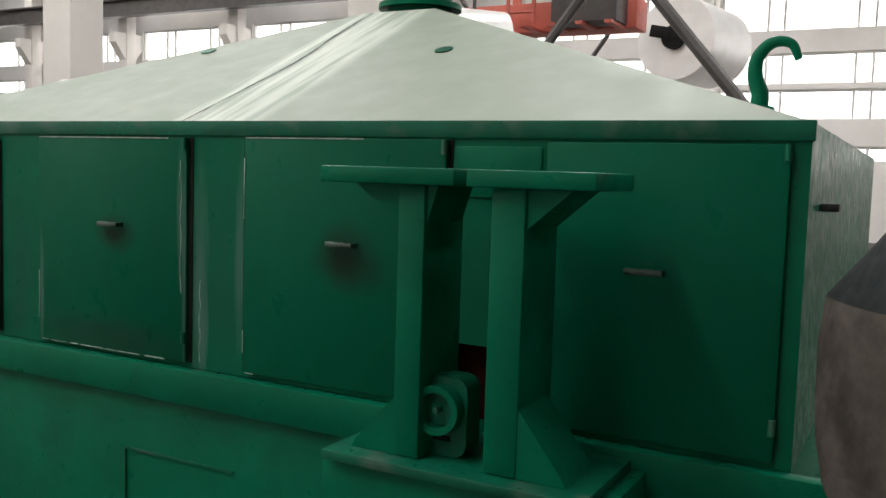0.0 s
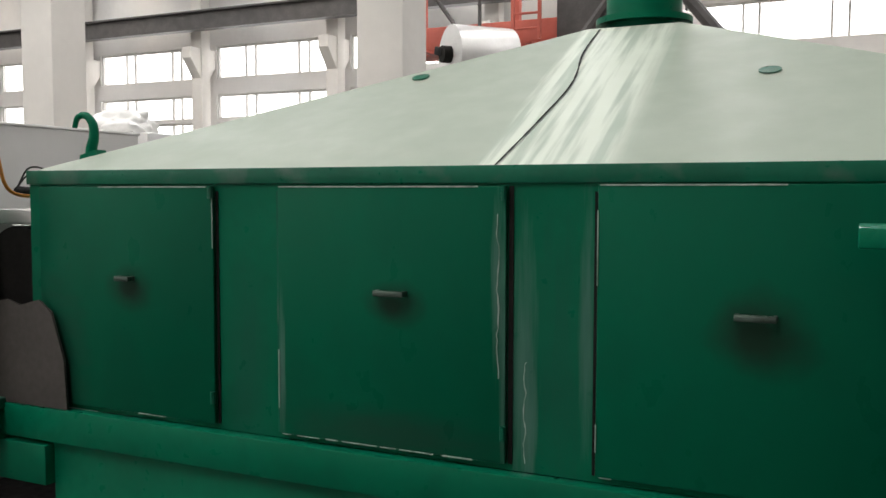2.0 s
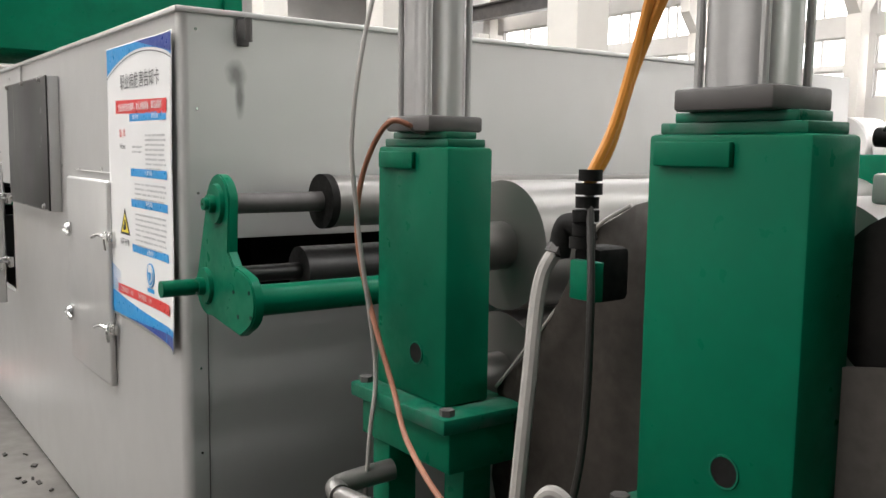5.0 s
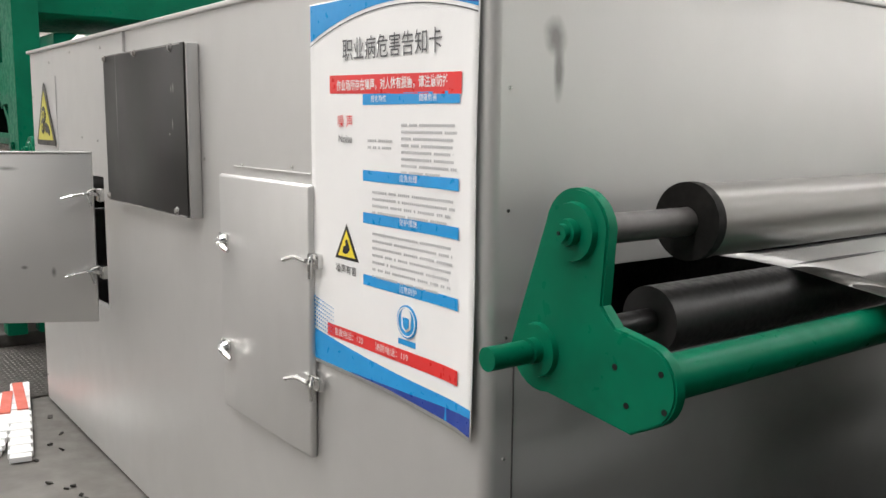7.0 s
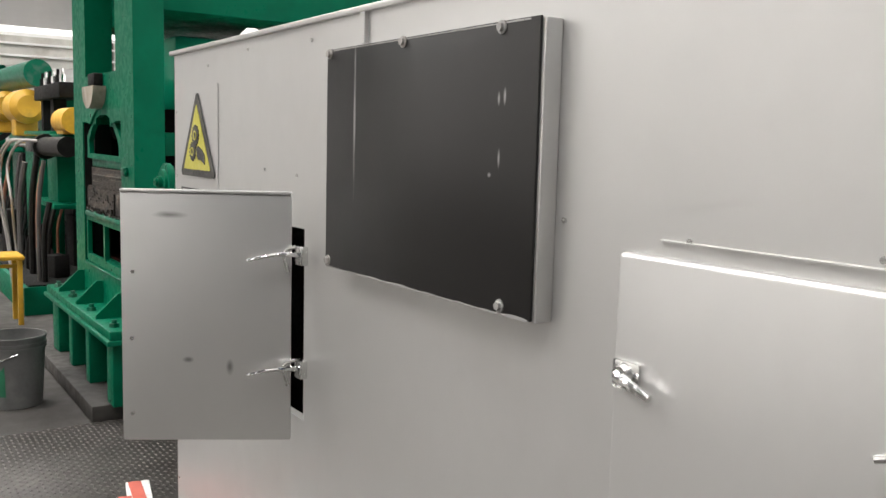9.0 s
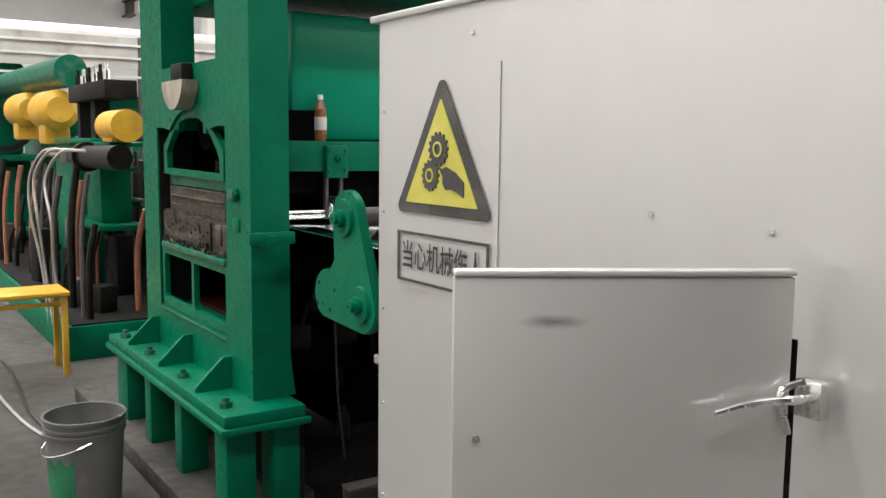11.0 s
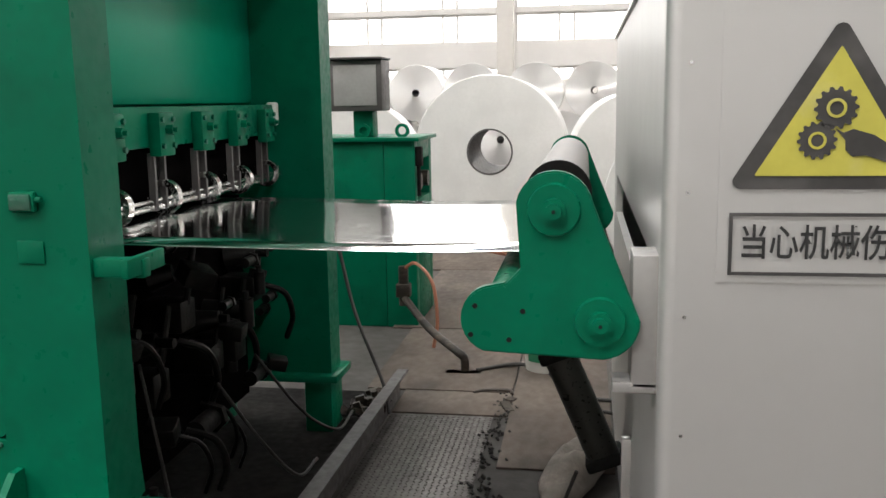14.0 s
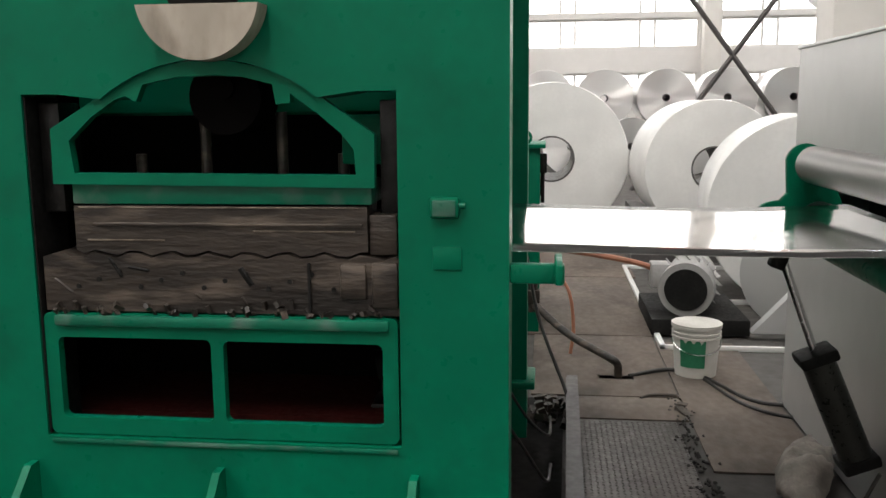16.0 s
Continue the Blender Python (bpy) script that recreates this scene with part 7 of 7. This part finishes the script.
for i in range(26):
    x = -17.2 + i * 0.225
    y = 1.85 + rnd.random() * 0.35
    k = (OILED, STEELWORK, BLACK, OILED, IRON)[i % 5]
    part("pipe_drop", cyl(B(), (x, y, 0.40), (x + rnd.random() * 0.16, y, 1.15 + rnd.random() * 0.6), 0.015 + rnd.random() * 0.035, seg=10), k, m2)
for i in range(9):
    z = 0.55 + i * 0.14
    x = -17.2 + rnd.random() * 2.2
    part("pipe_run", cyl(B(), (x, 1.82 + 0.03 * (i % 3), z), (x + 1.6 + rnd.random() * 2.2, 1.82 + 0.03 * (i % 3), z + 0.02), 0.012 + rnd.random() * 0.03, seg=10), (STEELWORK, OILED, GREEN_WORN, OILED)[i % 4], m2)
for i in range(60):
    x = -18.2 + i * 0.097
    y = 1.2 + rnd.random() * 0.55
    h = 0.35 + rnd.random() * 0.85
    k = (BLACK, OILED, BLACK, HOSE_BROWN, STEELWORK, OILED)[i % 6]
    if i % 4 == 0:
        part("clutter_box", obox(B(), pose(x, y + 0.1, 0.275 + h * 0.3, 0, 0, rnd.random() * 40), 0.18, 0.16, h * 0.6, 0.012), k, m2)
    else:
        part("pipe_drop", tube(B(), [(x, y, 0.27), (x + 0.05 * rnd.random(), y, 0.27 + h * 0.6), (x + 0.12 * rnd.random(), y + 0.05, 0.27 + h)], 0.012 + rnd.random() * 0.022, 8, 4), k, m2)
for i in range(5):
    x = -16.6 + i * 0.5
    part("roll_end", cyl(cyl(B(), (x, 1.7, 0.72), (x + 0.3, 1.7, 0.72), 0.10, seg=18), (x + 0.3, 1.7, 0.72), (x + 0.4, 1.7, 0.72), 0.05, seg=14), OILED, m2)
pd = thing("green_pedestal_machine", (-19.8, 1.5, 0), "green pedestal machine with round head and flanged table", "machine")
part("column", box(B(), -20.6, -19.2, 1.2, 2.0, 0.0, 1.36, 0.03), GREEN, pd)
part("door", box(B(), -19.199, -19.17, 1.3, 1.9, 0.80, 1.28, 0.008), GREEN_WORN, pd)
part("table", box(B(), -20.6, -18.75, 1.1, 2.1, 1.361, 1.45, 0.012), GREEN, pd)
part("flange", box(B(), -20.6, -18.5, 1.15, 2.05, 0.32, 0.42, 0.012), GREEN, pd)
part("head", cyl(box(B(), -20.1, -19.1, 1.25, 1.9, 1.451, 2.5, 0.05), (-20.1, 1.58, 2.4), (-18.95, 1.58, 2.4), 0.42, seg=32), GREEN, pd)
part("hand_wheel", ring(B(), (-18.75, 1.58, 1.9), (-18.68, 1.58, 1.9), 0.42, 0.34, 32), BLACK, pd)
part("shaft", cyl(cyl(B(), (-18.95, 1.58, 2.36), (-14.3, 1.58, 2.30), 0.15, seg=20), (-18.95, 1.58, 2.36), (-18.7, 1.58, 2.36), 0.26, seg=24), GREEN_WORN, pd)
for i, x in enumerate((-13.15, -12.95, -12.5)):
    wh = thing("white_hose", (x, 1.02, 0.0), "pale hose hanging from the green machine", "hose", "pale hanging hoses")
    part("run", tube(B(), [(x + 0.62, 1.16, 1.58), (x + 0.30, 1.06, 1.56), (x + 0.02, 1.0, 1.35), (x + 0.10 * i, 1.0, 1.05), (x + 0.05 - 0.05 * i, 1.06, 0.62), (x + 0.1, 1.10, 0.012)], 0.012, 8, 8), HOSE_GREY, wh)
for i, y in enumerate((1.05, 1.12)):
    solid("floor_cable", tube(B(), [(-13.5, y - 0.5, 0.012), (-12.2, y - 0.55 + 0.1 * i, 0.012), (-10.9, y - 0.5, 0.012), (-10.2, y - 0.35, 0.012)], 0.010, 8, 6), HOSE_GREY if i == 0 else CABLE, "thin cable lying on the concrete floor", "cable")
bn = thing("yellow_bench", (-12.1, 0.3, 0), "yellow-painted steel bench with worn top", "bench")
part("top", box(B(), -12.28, -11.88, -0.5, 1.03, 0.565, 0.60, 0.008), YELLOW, bn)
for y in (-0.47, 0.975):
    for x in (-12.25, -11.94):
        part("leg", box(B(), x, x + 0.04, y, y + 0.04, 0.0, 0.565, 0.003), YELLOW, bn)
part("rail", box(B(), -11.93, -11.905, -0.43, 0.974, 0.50, 0.53, 0.003), YELLOW, bn)
cn = thing("white_canopy", (-18, 2.2, 2.2), "white canopy roof over a machine in the distance", "canopy")
part("roof", prism(B(), [(-21.0, 3.05), (-18.0, 3.05), (-18.0, 3.10), (-19.5, 3.35), (-21.0, 3.10)], 1.3, 5.2), WHITE, cn)
part("skirt", box(B(), -17.99, -17.96, 1.42, 5.1, 2.62, 3.045), BUCKET_WHITE, cn)
for z in (2.50, 2.75, 2.92):
    part("rail", box(B(), -17.95, -17.92, 1.35, 5.1, z, z + 0.03), COIL if z > 2.6 else WHITE, cn)
for y in (1.32, 3.2, 5.0):
    part("post", box(B(), -18.0, -17.94, y, y + 0.06, 0, 3.05), STEELWORK, cn)
m3 = thing("green_far_machine", (-16.0, 2.0, 0), "dark green machine housing in the distance", "machine")
part("housing", box(B(), -21.0, -18.6, 2.2, 4.6, 0.0, 1.7, 0.02), GREEN, m3)
part("upper", box(B(), -20.6, -18.9, 2.5, 4.2, 1.701, 2.3, 0.02), GREEN, m3)
lm = thing("beacon_fitting", (-6.95, 1.1, 1.985), "small pale round fitting on the box lid", "fitting")
part("dome", cyl(cyl(B(), (-6.95, 1.1, 1.985), (-6.95, 1.1, 2.02), 0.045, seg=20), (-6.95, 1.1, 2.02), (-6.95, 1.1, 2.045), 0.045, 0.02, 20), WHITE, lm)
